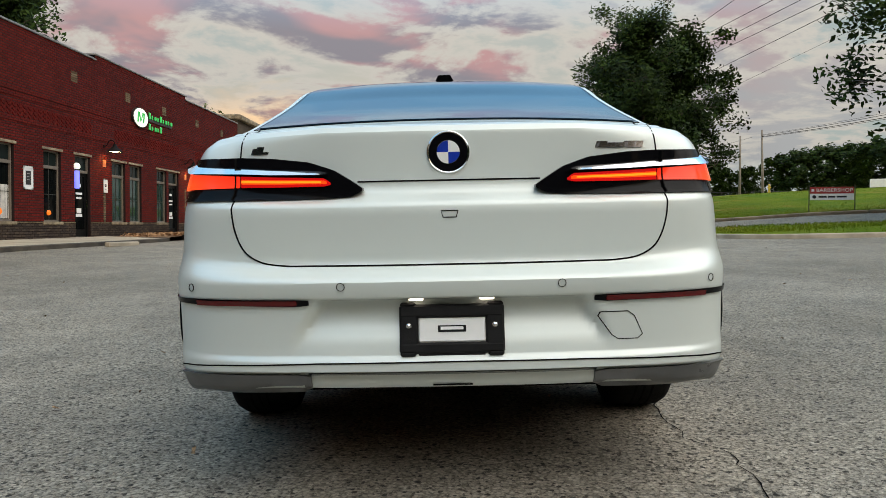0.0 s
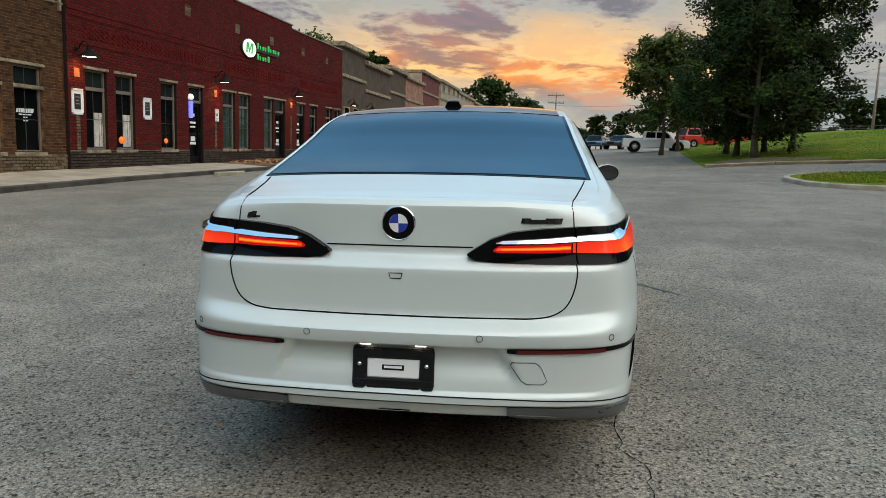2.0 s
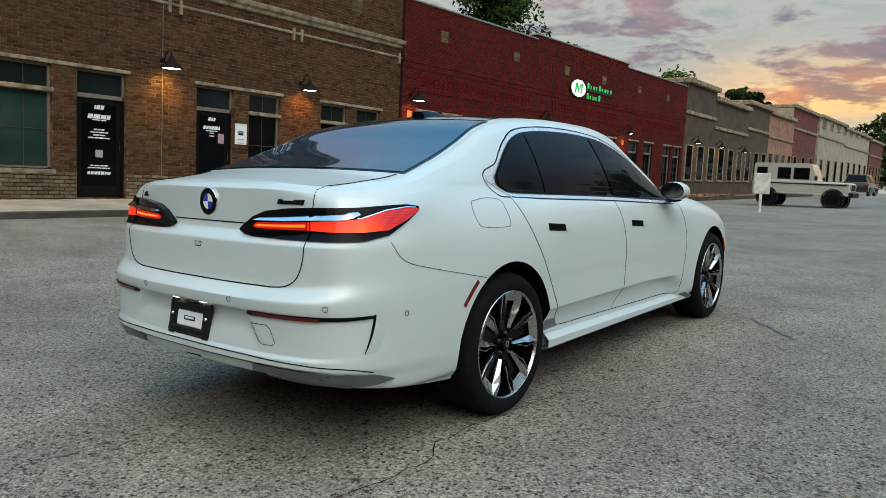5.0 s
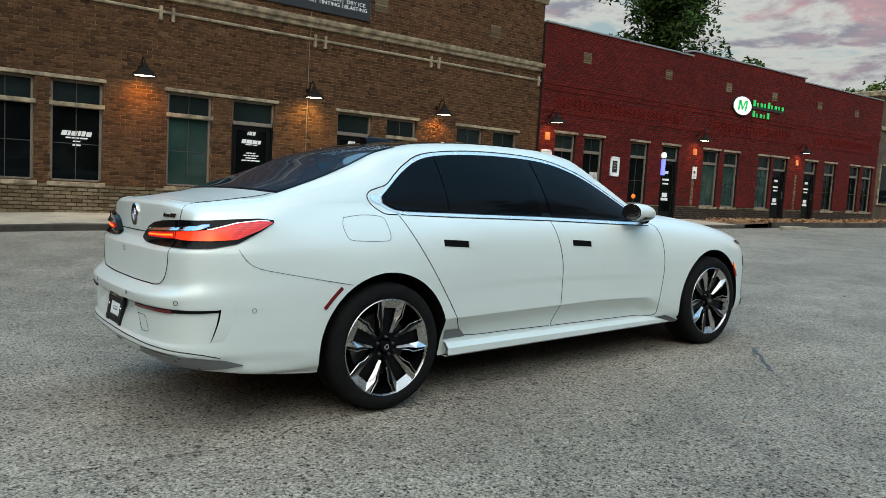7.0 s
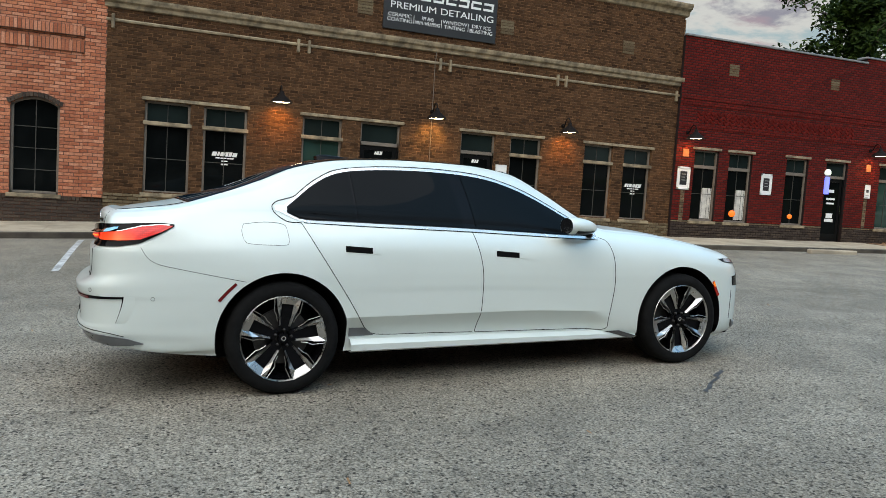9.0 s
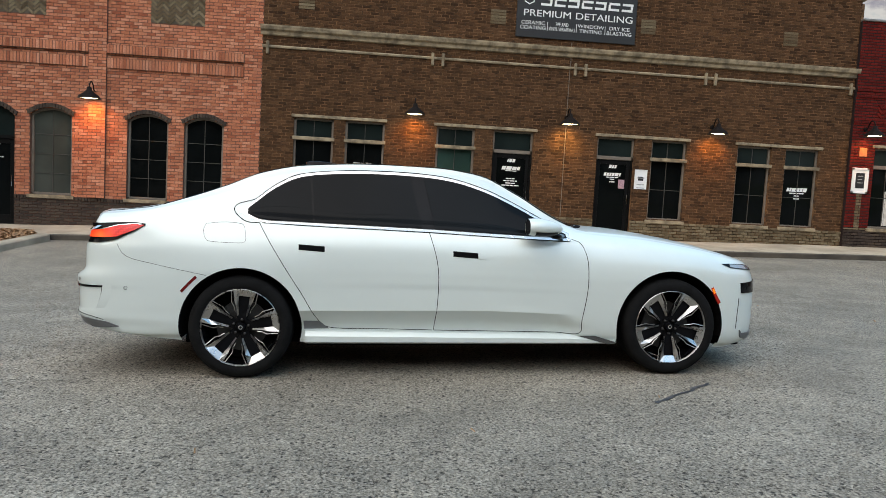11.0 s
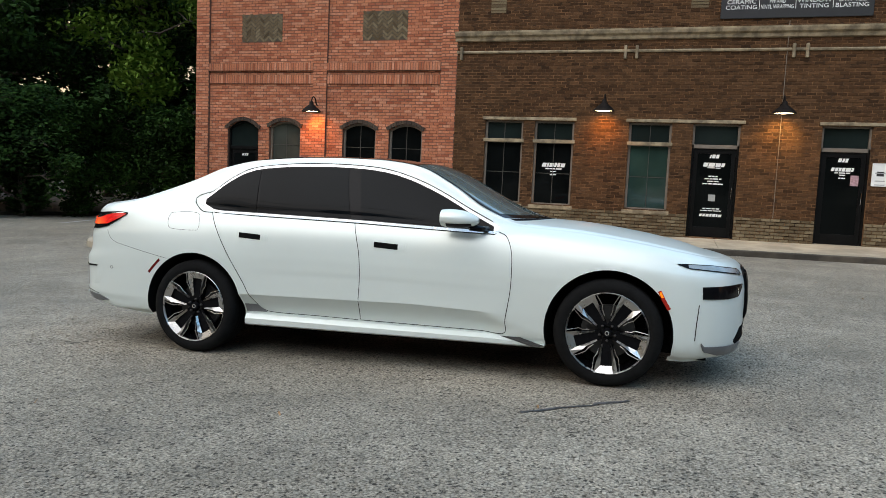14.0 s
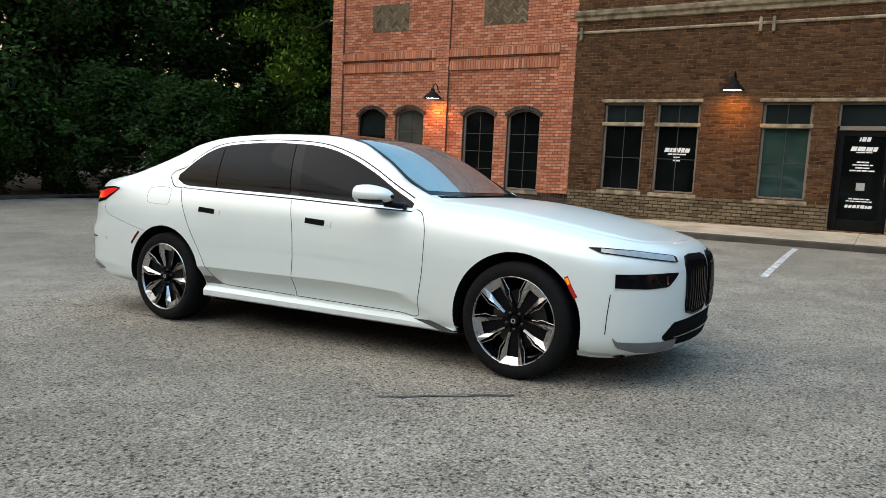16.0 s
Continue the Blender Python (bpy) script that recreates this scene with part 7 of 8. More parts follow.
pan.box((-0.78, 3.66, 0.20), (0.78, 3.86, 0.30))
pan.build("under_body", "gap_black", body)


# ---- wheels ----
def wheel(y, side, turn):
    """An alloy wheel with five twin machined spokes, and its tyre."""
    w = Shape()
    m = pose(side * 0.70, y, 0.368, 0, 90 * side, 0)          # z of m points outwards
    tyre = w.lathe([(0.262, 0.012), (0.278, 0.004), (0.318, 0.0), (0.350, 0.010), (0.364, 0.035), (0.367, 0.06), (0.3675, 0.128), (0.367, 0.196), (0.364, 0.222), (0.350, 0.246), (0.318, 0.256), (0.284, 0.252), (0.272, 0.243)], m, 64).build("wheel", "rubber", car, "low-profile black tyre on a machined alloy wheel", smooth=True)
    for r in (0.093, 0.128, 0.163):
        Shape().lathe([(0.3685, r - 0.005), (0.3690, r), (0.3685, r + 0.005)], m, 48).build("tread_groove", "gap_black", tyre, smooth=True)
    m = m @ Matrix.Diagonal((0.965, 0.965, 1, 1))
    Shape().lathe([(0.286, 0.240), (0.288, 0.250), (0.285, 0.253), (0.282, 0.250), (0.278, 0.238)], m, 64).build("rim_lip", "alloy", tyre, "bright machined rim lip", smooth=True, angle=40)
    Shape().lathe([(0.272, 0.235), (0.262, 0.18), (0.255, 0.05), (0.270, 0.01)], m, 48).build("rim_barrel", "black_gloss", tyre, smooth=True)
    Shape().lathe([(0.0, 0.14), (0.19, 0.14), (0.19, 0.12), (0.0, 0.12)], m, 40).build("brake_disc", "lamp_black", tyre, smooth=True, angle=40)
    Shape().lathe([(0.0, 0.10), (0.255, 0.10)], m, 40).build("wheel_back", "gap_black", tyre)
    for k in range(5):
        a = turn + 72 * k
        fm = m @ pose(0, 0, 0, 0, 0, a)
        # dark spoke body, then the bright faceted face round a black slot
        prof = [(0.045, -0.034, 0.204), (0.12, -0.044, 0.204), (0.20, -0.064, 0.210), (0.276, -0.078, 0.216)]
        top = [(x, y_, z) for x, y_, z in prof] + [(x, -y_, z) for x, y_, z in reversed(prof)]
        v = [fm @ Vector(p) for p in top] + [fm @ Vector((p[0], p[1] * 0.9, p[2] - 0.055)) for p in top]
        n = len(top)
        Shape().add(v, [tuple(range(n))] + [(i, n + i, n + (i + 1) % n, (i + 1) % n) for i in range(n)]).build("spoke", "black_gloss", tyre, "gloss black spoke")
        half = [(0.082, 0.025, 0.210), (0.165, 0.036, 0.222), (0.232, 0.040, 0.230), (0.080, 0.036, 0.224), (0.155, 0.050, 0.240), (0.196, 0.066, 0.248), (0.279, 0.084, 0.250), (0.281, 0.052, 0.253)]
        low = [(x, y_ * 0.96, z - 0.035) for x, y_, z in half[3:7]]
        v, f = [], []
        for sg in (1, -1):
            k = len(v)
            v += [fm @ Vector((x, sg * y_, z)) for x, y_, z in half + low]
            quads = [(0, 3, 4, 1), (1, 4, 5, 2), (2, 5, 6, 7), (3, 8, 9, 4), (4, 9, 10, 5), (5, 10, 11, 6)]
            f += [tuple(k + i for i in (q if sg < 0 else q[::-1])) for q in quads]
        f.append((2, 7, 12 + 7, 12 + 2))
        Shape().add(v, f).build("spoke_blade", "alloy", tyre, "machined silver spoke face")
        for sg in (1, -1):
            edge = [(0.112, 0.054, 0.222), (0.150, 0.066, 0.230), (0.180, 0.086, 0.236), (0.279, 0.096, 0.246)]
            Shape().tube([fm @ Vector((x, sg * y_, z)) for x, y_, z in edge], 0.0030, 5).build("pocket_edge", "alloy", tyre)
        Shape().lathe([(0.0, 0.226), (0.009, 0.226), (0.010, 0.21)], fm @ pose(0.056, 0, 0, 0, 0, 0), 8).build("wheel_bolt", "lamp_black", tyre, smooth=True)
    Shape().lathe([(0.0, 0.236), (0.030, 0.234), (0.034, 0.226), (0.036, 0.20)], m, 24).build("hub_cap", "black_gloss", tyre, smooth=True, angle=40)
    Shape().lathe([(0.010, 0.2378), (0.016, 0.2375)], m, 24).build("hub_ring", "chrome", tyre)
    return tyre


wheel(0.0, 1, 29)
wheel(3.215, 1, 0)
wheel(0.0, -1, 20)
wheel(3.215, -1, 60)


# ---- door mirrors ----
def mirror(side):
    rows = []
    N, M = 18, 16
    for i in range(N + 1):
        t = i / N
        y = lerp(2.065, 2.325, t)
        # fuller at the rear where the glass sits, drawn in at the front
        f = (1 - ((t - 0.28) / 0.74) ** 2) if t > 0.28 else 1 - 0.10 * ((0.28 - t) / 0.28) ** 2
        f = math.sqrt(max(0.0, f)) if t > 0.28 else f
        hw, hh = 0.096 * max(f, 0.02), 0.070 * max(f, 0.02)
        xc, zc = 0.998 - 0.012 * t, 1.116 - 0.012 * t
        ring = []
        for j in range(M):
            a = 2 * math.pi * j / M
            c, s_ = math.cos(a), math.sin(a)
            e = 0.92
            ring.append((side * (xc + hw * math.copysign(abs(c) ** e, c)), y, zc + hh * math.copysign(abs(s_) ** e, s_) * (1.0 if s_ > 0 else 0.86)))
        rows.append(ring)
    mir = Shape().grid(rows if side < 0 else [r[::-1] for r in rows], close_v=True).build("door_mirror", "pearl_white", car, "white door mirror with dark base", smooth=True)
    ctr = Vector((side * 0.998, 2.063, 1.112))
    inner = [Vector((p[0], 2.066, p[2])) for p in rows[0]]
    Shape().add(inner, [tuple(range(M)) if side < 0 else tuple(range(M))[::-1]]).build("mirror_rim", "gap_black", mir)
    gl = [ctr + (p - ctr) * 0.90 for p in inner]
    Shape().add(gl, [tuple(range(M)) if side < 0 else tuple(range(M))[::-1]]).build("mirror_glass", "dark_chrome", mir, "mirror glass")
    Shape().tube([(side * 0.87, 2.36, 1.045), (side * 0.93, 2.32, 1.047), (side * 0.985, 2.26, 1.058)], [0.024, 0.022, 0.024], 8).build("mirror_foot", "black_gloss", mir, smooth=True)
    lo = []
    for i in range(3, N - 2):
        lo.append([(p[0], p[1], p[2] - 0.004) for p in rows[i][9:16]])
    Shape().grid(lo if side < 0 else [r[::-1] for r in lo]).build("mirror_base", "black_gloss", mir, "gloss black mirror underside", smooth=True)
    # triangle at the window's front corner
    Shape().add([sy(2.20, 1.050, 0.010, side), sy(2.41, 1.038, 0.010, side), sy(2.235, 1.135, 0.010, side)], [(0, 1, 2) if side > 0 else (0, 2, 1)]).build("mirror_sail", "black_gloss", mir)


mirror(1)
mirror(-1)

# ---- front ----
for side in (1, -1):
    HS = [s_of_y(3.665), s_of_y(3.74), s_of_x(0.80, True), s_of_x(0.53, True), s_of_x(0.50, True)]
    h = patch(curve(HS, [0.848, 0.820, 0.800, 0.768, 0.772]), curve(HS, [0.851, 0.852, 0.842, 0.812, 0.800]), side * HS[0], side * HS[-1], 0.006, "black_gloss", "daytime_lamp", body, "slim upper daytime lamp", 40, 4)
    patch(curve(HS, [0.849, 0.826, 0.806, 0.775, 0.776]), curve(HS, [0.851, 0.847, 0.838, 0.808, 0.799]), side * HS[1], side * HS[3], 0.010, "lamp_clear", "lamp_lens", h, "clear faceted lens", 30, 4)
    DS = [s_of_y(3.822), s_of_x(0.74, True), s_of_x(0.62, True), s_of_x(0.60, True), s_of_x(0.515, True)]
    d = patch(curve(DS, [0.622, 0.618, 0.626, 0.634, 0.698]), curve(DS, [0.702, 0.706, 0.709, 0.709, 0.708]), side * DS[0], side * DS[-1], 0.006, "black_gloss", "head_lamp", body, "dark lower head lamp", 40, 4)
    patch(lambda s: 0.642, lambda s: 0.690, side * s_of_x(0.630, True), side * s_of_x(0.615, True), 0.010, "chrome", "lamp_divider", d, "", 3, 3)
    strip([(side * s_of_y(3.800), 0.585), (side * s_of_y(3.787), 0.46), (side * s_of_y(3.780), 0.345)], 0.0055, 0.002, "gap_black", "air_slit", body)
    CS = [s_of_y(3.822), s_of_y(3.842), s_of_x(0.78, True), s_of_x(0.62, True), s_of_x(0.49, True)]
    patch(curve(CS, [0.318, 0.268, 0.236, 0.229, 0.242]), curve(CS, [0.330, 0.304, 0.300, 0.294, 0.300]), side * CS[0], side * CS[-1], 0.012, "grey_trim", "bumper_blade", body, "bright bumper blade", 30, 3)
    # kidney
    KS = [s_of_x(0.415, True), s_of_x(0.395, True), s_of_x(0.30, True), s_of_x(0.09, True), s_of_x(0.035, True)]
    g = patch(curve(KS, [0.50, 0.452, 0.432, 0.436, 0.47]), curve(KS, [0.755, 0.800, 0.812, 0.810, 0.79]), side * KS[0], side * KS[-1], 0.010, "black_gloss", "grille", body, "upright dark kidney grille", 30, 6)
    patch(curve(KS, [0.515, 0.466, 0.446, 0.450, 0.485]), curve(KS, [0.742, 0.786, 0.798, 0.796, 0.776]), side * (KS[0] + 0.014), side * (KS[-1] - 0.014), 0.013, "gap_black", "grille_mesh", g, "", 24, 4)
    for i in range(9):
        xs = lerp(0.385, 0.065, i / 8)
        strip([(side * s_of_x(xs, True), 0.47 + 0.02 * (i in (0, 8))), (side * s_of_x(xs, True), 0.775)], 0.011, 0.018, "black_gloss", "grille_slat", g)
IS = [s_of_x(0.62, True), s_of_x(0.53, True), s_of_x(0.2, True), S_END]
for side in (1, -1):
    patch(curve(IS, [0.312, 0.262, 0.250, 0.250]), curve(IS, [0.330, 0.405, 0.420, 0.420]), side * IS[0], side * IS[-1], 0.003, "gap_black", "lower_intake", body, "dark lower air intake", 24, 4)
    strip([(side * s_of_x(0.52, True), 0.312), (side * s_of_x(0.3, True), 0.318), (side * s_of_x(0.0, True), 0.318)], 0.010, 0.010, "dark_chrome", "intake_bar", body)

# lettering on the boot lid as plain slanted bars
def badge_bars(x0, widths, height, gap=0.006):
    x = x0
    for w, h in widths:
        rows = []
        for z in (1.104, 1.104 + height * h):
            lean = 0.35 * (z - 1.104)
            rows.append([skin(math.copysign(s_of_x(abs(v)), v), z, 0.004) for v in (x + lean, x + w + lean)])
        back = [[skin(math.copysign(s_of_x(abs(p.x)), p.x), p.z, -0.002) for p in r] for r in rows]
        v = rows[0] + rows[1][::-1] + back[0] + back[1][::-1]
        Shape().add(v, [(0, 1, 2, 3), (0, 4, 5, 1), (1, 5, 6, 2), (2, 6, 7, 3), (3, 7, 4, 0)]).build("badge_bar", "dark_chrome", body)
        x += w + gap


badge_bars(-0.655, ((0.008, 0.8), (0.005, 1.0), (0.018, 0.35)), 0.024, 0.007)
badge_bars(0.485, ((0.024, 1.0), (0.014, 0.75), (0.010, 0.75), (0.006, 0.75), (0.010, 0.75), (0.010, 0.75)), 0.020, 0.003)
badge_bars(0.585, ((0.026, 1.0), (0.026, 1.0)), 0.020, 0.006)

# ---- trees ----
def tree_mesh(seed, height, spread_, trunk_h, n_clumps, per, leaf, squash=0.8, low=0.0):
    """Meshes of a tree: a tapered trunk with limbs, and leaves in uneven clumps at the twigs."""
    rnd = random.Random(seed)
    wood, crown = Shape(), Shape()
    r0 = 0.013 * height + 0.04
    lean = (rnd.uniform(-0.4, 0.4), rnd.uniform(-0.4, 0.4))
    stem = [Vector((lean[0] * t, lean[1] * t, height * 0.82 * t)) + Vector((rnd.gauss(0, 0.05), rnd.gauss(0, 0.05), 0)) for t in (0, 0.08, 0.2, 0.4, 0.6, 0.8, 1.0)]
    wood.tube(stem, [r0 * k for k in (1.45, 1.0, 0.85, 0.65, 0.45, 0.28, 0.1)], 9)
    tips = []
    n_limbs = 16
    for i in range(n_limbs):
        t = lerp(trunk_h / height, 0.95, (i / (n_limbs - 1)) ** 0.9)
        base = stem[0].lerp(stem[-1], min(1.0, t / 0.82))
        a = i * 2.4 + rnd.uniform(-0.4, 0.4)
        # limbs are longest low in the crown
        reach = spread_ * (1.0 - 0.62 * ((t - trunk_h / height) / (1 - trunk_h / height)) ** 1.4) * rnd.uniform(0.62, 1.05)
        rise = rnd.uniform(0.15, 0.5) * reach
        path = [base]
        for k in range(1, 5):
            f = k / 4
            path.append(base + Vector((math.cos(a) * reach * f, math.sin(a) * reach * f, rise * f ** 0.8 - 0.05 * reach * f * f)) + Vector((rnd.gauss(0, 0.12), rnd.gauss(0, 0.12), rnd.gauss(0, 0.1))))
        wood.tube(path, [r0 * k * (1.1 - t) for k in (0.55, 0.42, 0.3, 0.2, 0.08)], 6)
        for k in (1, 2, 3, 4):
            tips.append((path[k], 0.5 + 0.25 * k))
            for _ in range(2):
                d = Vector((rnd.gauss(0, 1), rnd.gauss(0, 1), rnd.gauss(0.3, 0.7)))
                end = path[k] + d.normalized() * reach * rnd.uniform(0.18, 0.34)
                wood.tube([path[k], path[k].lerp(end, 0.55) + Vector((0, 0, 0.08)), end], [r0 * 0.12, r0 * 0.08, r0 * 0.03], 4, False)
                tips.append((end, 1.0))
    for k in range(10):
        at = stem[0].lerp(stem[-1], lerp(min(1.0, (trunk_h + 1.0) / height), 0.95, k / 9))
        tips += [(at + Vector((rnd.gauss(0, 0.5), rnd.gauss(0, 0.5), 0)), 1.15) for _ in range(3)]
    top = stem[-1]
    tips += [(top + Vector((rnd.gauss(0, 0.4), rnd.gauss(0, 0.4), rnd.uniform(-0.5, height * 0.12))), 1.0) for _ in range(6)]
    v, f = [], []
    for c in range(n_clumps):
        p, w = tips[rnd.randrange(len(tips))]
        size = spread_ * rnd.uniform(0.10, 0.25) * w
        mid = p + Vector((rnd.gauss(0, 0.35), rnd.gauss(0, 0.35), rnd.gauss(0, 0.3))) * spread_ * 0.16
        for _ in range(per):
            d = Vector((rnd.gauss(0, 1), rnd.gauss(0, 1), rnd.gauss(0, squash)))
            d *= min(1.0, 1.55 / d.length)
            q = mid + d * size * 0.55
            if q.z < low:
                continue
            u = Vector((rnd.gauss(0, 1), rnd.gauss(0, 1), rnd.gauss(0, 0.6))).normalized()
            s = u.orthogonal().normalized()
            l = leaf * rnd.uniform(0.6, 1.35)
            k = len(v)
            v += [q - u * l, q - s * l * 0.5 + Vector((0, 0, l * 0.12)), q + u * l, q + s * l * 0.5 + Vector((0, 0, l * 0.12))]
            f.append((k, k + 1, k + 2, k + 3))
    crown.add(v, f)
    return wood, crown


KINDS = {}


def tree(kind, x, y, z, scale=1.0, turn=0.0, label="", stretch=1.0, group=""):
    """A tree of a kind made once; its copies share the meshes."""
    if kind not in KINDS:
        args, leaf_mat = TREE_ARGS[kind]
        w, c = tree_mesh(*args)
        t = thing("tree", label, "tree", pose(x, y, z, 0, 0, turn) @ Matrix.Diagonal((scale, scale, scale * stretch, 1)), group=group)
        w.build("trunk", "bark", t, smooth=True)
        tagged(c.build("crown", leaf_mat, t))
        KINDS[kind] = t
        return t
    src = KINDS[kind]
    t = thing("tree", label, "tree", pose(x, y, z, 0, 0, turn) @ Matrix.Diagonal((scale, scale, scale * stretch, 1)), group=group)
    for ch in src.children:
        o = new(ch.name.split(".")[0], ch.data)
        o.parent = t
    return t


TREE_ARGS = {
    "oak": ((1, 12.0, 4.3, 1.15, 350, 78, 0.130), "leaf_oak"),
    "oak_b": ((2, 11.0, 3.8, 1.1, 300, 80, 0.125), "leaf_oak"),
    "maple": ((3, 9.0, 3.4, 1.8, 240, 40, 0.17), "leaf_light"),
    "wood": ((4, 13.0, 4.8, 1.2, 380, 84, 0.100), "leaf_wood"),
    "wood_b": ((5, 12.0, 4.6, 0.8, 210, 30, 0.27), "leaf_wood"),
    "wood_backlit": ((9, 13.0, 3.4, 4.2, 250, 56, 0.11), "leaf_bright"),
    "bush": ((6, 4.2, 2.6, 0.2, 220, 84, 0.075, 0.8, 0.0), "leaf_wood"),
    "bush_b": ((6, 4.2, 2.6, 0.2, 160, 30, 0.15, 0.8, 0.0), "leaf_wood"),
    "far": ((7, 13.0, 5.6, 1.8, 175, 30, 0.42), "leaf_oak"),
    "cypress": ((8, 9.0, 1.1, 0.6, 150, 34, 0.16), "leaf_oak"),
}


def bank_z(x, y):
    return ground_z(x, y) + bank_rise(x, y)


# the clump on the grass bank
for kind, x, y, sc, turn in (("oak", 9.7, 35.2, 0.84, 20), ("oak_b", 9.9, 43.3, 0.86, 80), ("oak", 12.3, 38.5, 0.78, 150), ("oak_b", 11.6, 41.2, 0.80, 230), ("oak", 9.7, 39.4, 0.76, 260)):
    tree(kind, x, y, bank_z(x, y) - 0.05, sc, turn, "dark leafy shade tree on a grass bank", stretch=1.16, group="trees on the grass bank")
for x, y, sc, turn in ((6.9, 50.0, 0.98, 0), (8.8, 56.5, 0.9, 140)):
    tree("maple", x, y, ground_z(x, y), sc, turn, "lighter green young tree behind the bank", group="trees on the grass bank")
tree("oak", 19.3, 24.6, ground_z(19.3, 24.6), 1.25, 70, "dark leafy tree beside the exit road")
# dark wood beyond the road
for i, (x, y, sc) in enumerate(((47, 98, 0.62), (53, 95, 0.66), (59, 92, 0.72), (65, 88, 0.8), (43, 108, 0.5), (36, 118, 0.45), (29, 125, 0.5), (72, 84, 0.9), (22, 130, 0.5), (50, 97, 0.66), (56, 93.5, 0.7), (62, 90, 0.76), (45, 101, 0.58), (40, 110, 0.5), (68, 86, 0.85), (51, 92, 0.5), (58, 88, 0.55))):
    tree("far", x, y, ground_z(16, 90) + 1.38, sc, 40 * i, "distant dark tree beyond the road", group="distant trees")
# at the end of the street
for i, (x, y, sc) in enumerate(((-13.5, 122, 0.95), (-8.0, 128, 0.72), (-20.0, 118, 0.75), (-4.0, 150, 0.55), (5.0, 140, 0.5), (9.0, 128, 0.48), (13.0, 120, 0.5), (-27, 120, 0.8))):
    tree("far", x, y, ground_z(x, y), sc, 50 * i + 10, "distant tree at the end of the street", group="distant trees")
# behind the shops
tree("oak", -26.5, 38.5, 0.4, 1.36, 30, "tall dark tree rising behind the red shop front")
tree("oak_b", -30.5, 31.5, 0.4, 1.02, 200, "dark tree rising behind the red shop front")
for i, (x, y, sc) in enumerate(((-22.5, 76.5, 1.24), (-23.0, 79.2, 1.32), (-23.2, 82.0, 1.30), (-23.4, 84.8, 1.34), (-23.6, 87.5, 1.26), (-23.2, 90.0, 1.2))):
    tree("cypress", x, y, 2.0, sc, 70 * i, "narrow dark evergreen behind the shops", group="evergreens behind the shops")
tree("maple", -24.0, 62.0, 1.2, 1.22, 15, "leafy tree rising behind the shops")
for i, (x, y) in enumerate(((-16.5, 117), (-12.5, 118), (-9.0, 121), (-5.5, 124), (-2.5, 127), (1.5, 131))):
    tree("bush_b", x, y, ground_z(x, y) - 0.2, 1.5 - 0.12 * i, 63 * i, "dense dark shrub at the end of the street", group="shrubs at the end of the street")
# the wood behind the lot
WOOD_LABEL = "dense dark woodland tree at the edge of the lot"
rnd = random.Random(21)
FRONT = {(-26, -9), (-23, -13), (-20, -17.5), (-16, -21.5), (-11.5, -23.5), (-29, -14), (-7, -24.5)}
spot = [(-26, -9), (-23, -13), (-20, -17.5), (-16, -21.5), (-11.5, -23.5), (-7, -24.5), (-2.5, -25), (2, -25.5), (7, -26), (-29, -14), (-25, -19), (-20, -24), (-14, -28), (-8, -29.5), (-2, -30), (4, -31), (-32, -20), (-26, -26), (-18, -31), (-10, -34), (10, -31), (-33, -7), (13, -27), (18, -28)]
for i, (x, y) in enumerate(spot):
    tree("wood" if (x, y) in FRONT else "wood_b", x + rnd.uniform(-0.8, 0.8), y + rnd.uniform(-0.8, 0.8), -0.45, rnd.uniform(0.9, 1.25), rnd.uniform(0, 360), WOOD_LABEL, group="woodland trees")
for i in range(20):
    t = i / 19
    x, y = lerp(-22.5, 9.0, t), lerp(-11.5, -22.8, smoothstep(0, 0.45, t)) + rnd.uniform(-0.5, 0.3)
    tree("bush" if x < -5 else "bush_b", x, y, -0.45, rnd.uniform(0.85, 1.2), rnd.uniform(0, 360), "dense dark shrub at the woodland edge", group="woodland shrubs")
kb = thing("lot_kerb", "low concrete kerb at the woodland edge", "kerb", kind="structure")
for k in range(16):
    pts = [(lerp(-24.0, 16.0, (k + i / 5 * 0.985) / 16)) for i in range(6)]
    rows = []
    for x in pts:
        y = lerp(-12.5, -20.6, smoothstep(-24, -11, x))
        z = ground_z(x, y)
        rows.append([(x, y + 0.08, z - 0.2), (x, y + 0.06, z + 0.12), (x, y - 0.10, z + 0.13), (x, y - 0.12, z - 0.2)])
    Shape().grid(rows).build("kerb_stone", "kerb_concrete", kb)
rows = []
for i in range(24):
    x = lerp(-60, 60, i / 23)
    y0 = lerp(-12.6, -20.7, smoothstep(-24, -11, x))
    rows.append([(x, y0 - 40 * k / 8 - 0.02, -0.40 + 0.05 * math.sin(i + k) + (0.12 * k if k > 2 else 0)) for k in range(9)])
tagged(Shape().grid(rows).build("woodland_floor", "leaf_litter", smooth=True), "dark leaf litter under the trees", "woodland floor", kind="structure")
# added tree whose bright leaf colour paints foliage backlit by a sky gap
tree("wood_backlit", -18.4, -16.6, -0.45, 1.08, 40, "woodland edge tree with backlight from the sky put into its leaf colour")
# unseen trees across the street behind the camera, mirrored in windows, blocking low light
for i in range(17):
    x = 32 + 4 * math.sin(i * 1.7)
    y = -34 + i * 4.2
    tree("wood_b" if i % 3 else "far", x, y, ground_z(16, y) - 0.1, 0.95 + 0.22 * math.sin(i * 2.3), 77 * i, "unseen roadside tree, added for window reflections and to block low light", group="roadside trees")


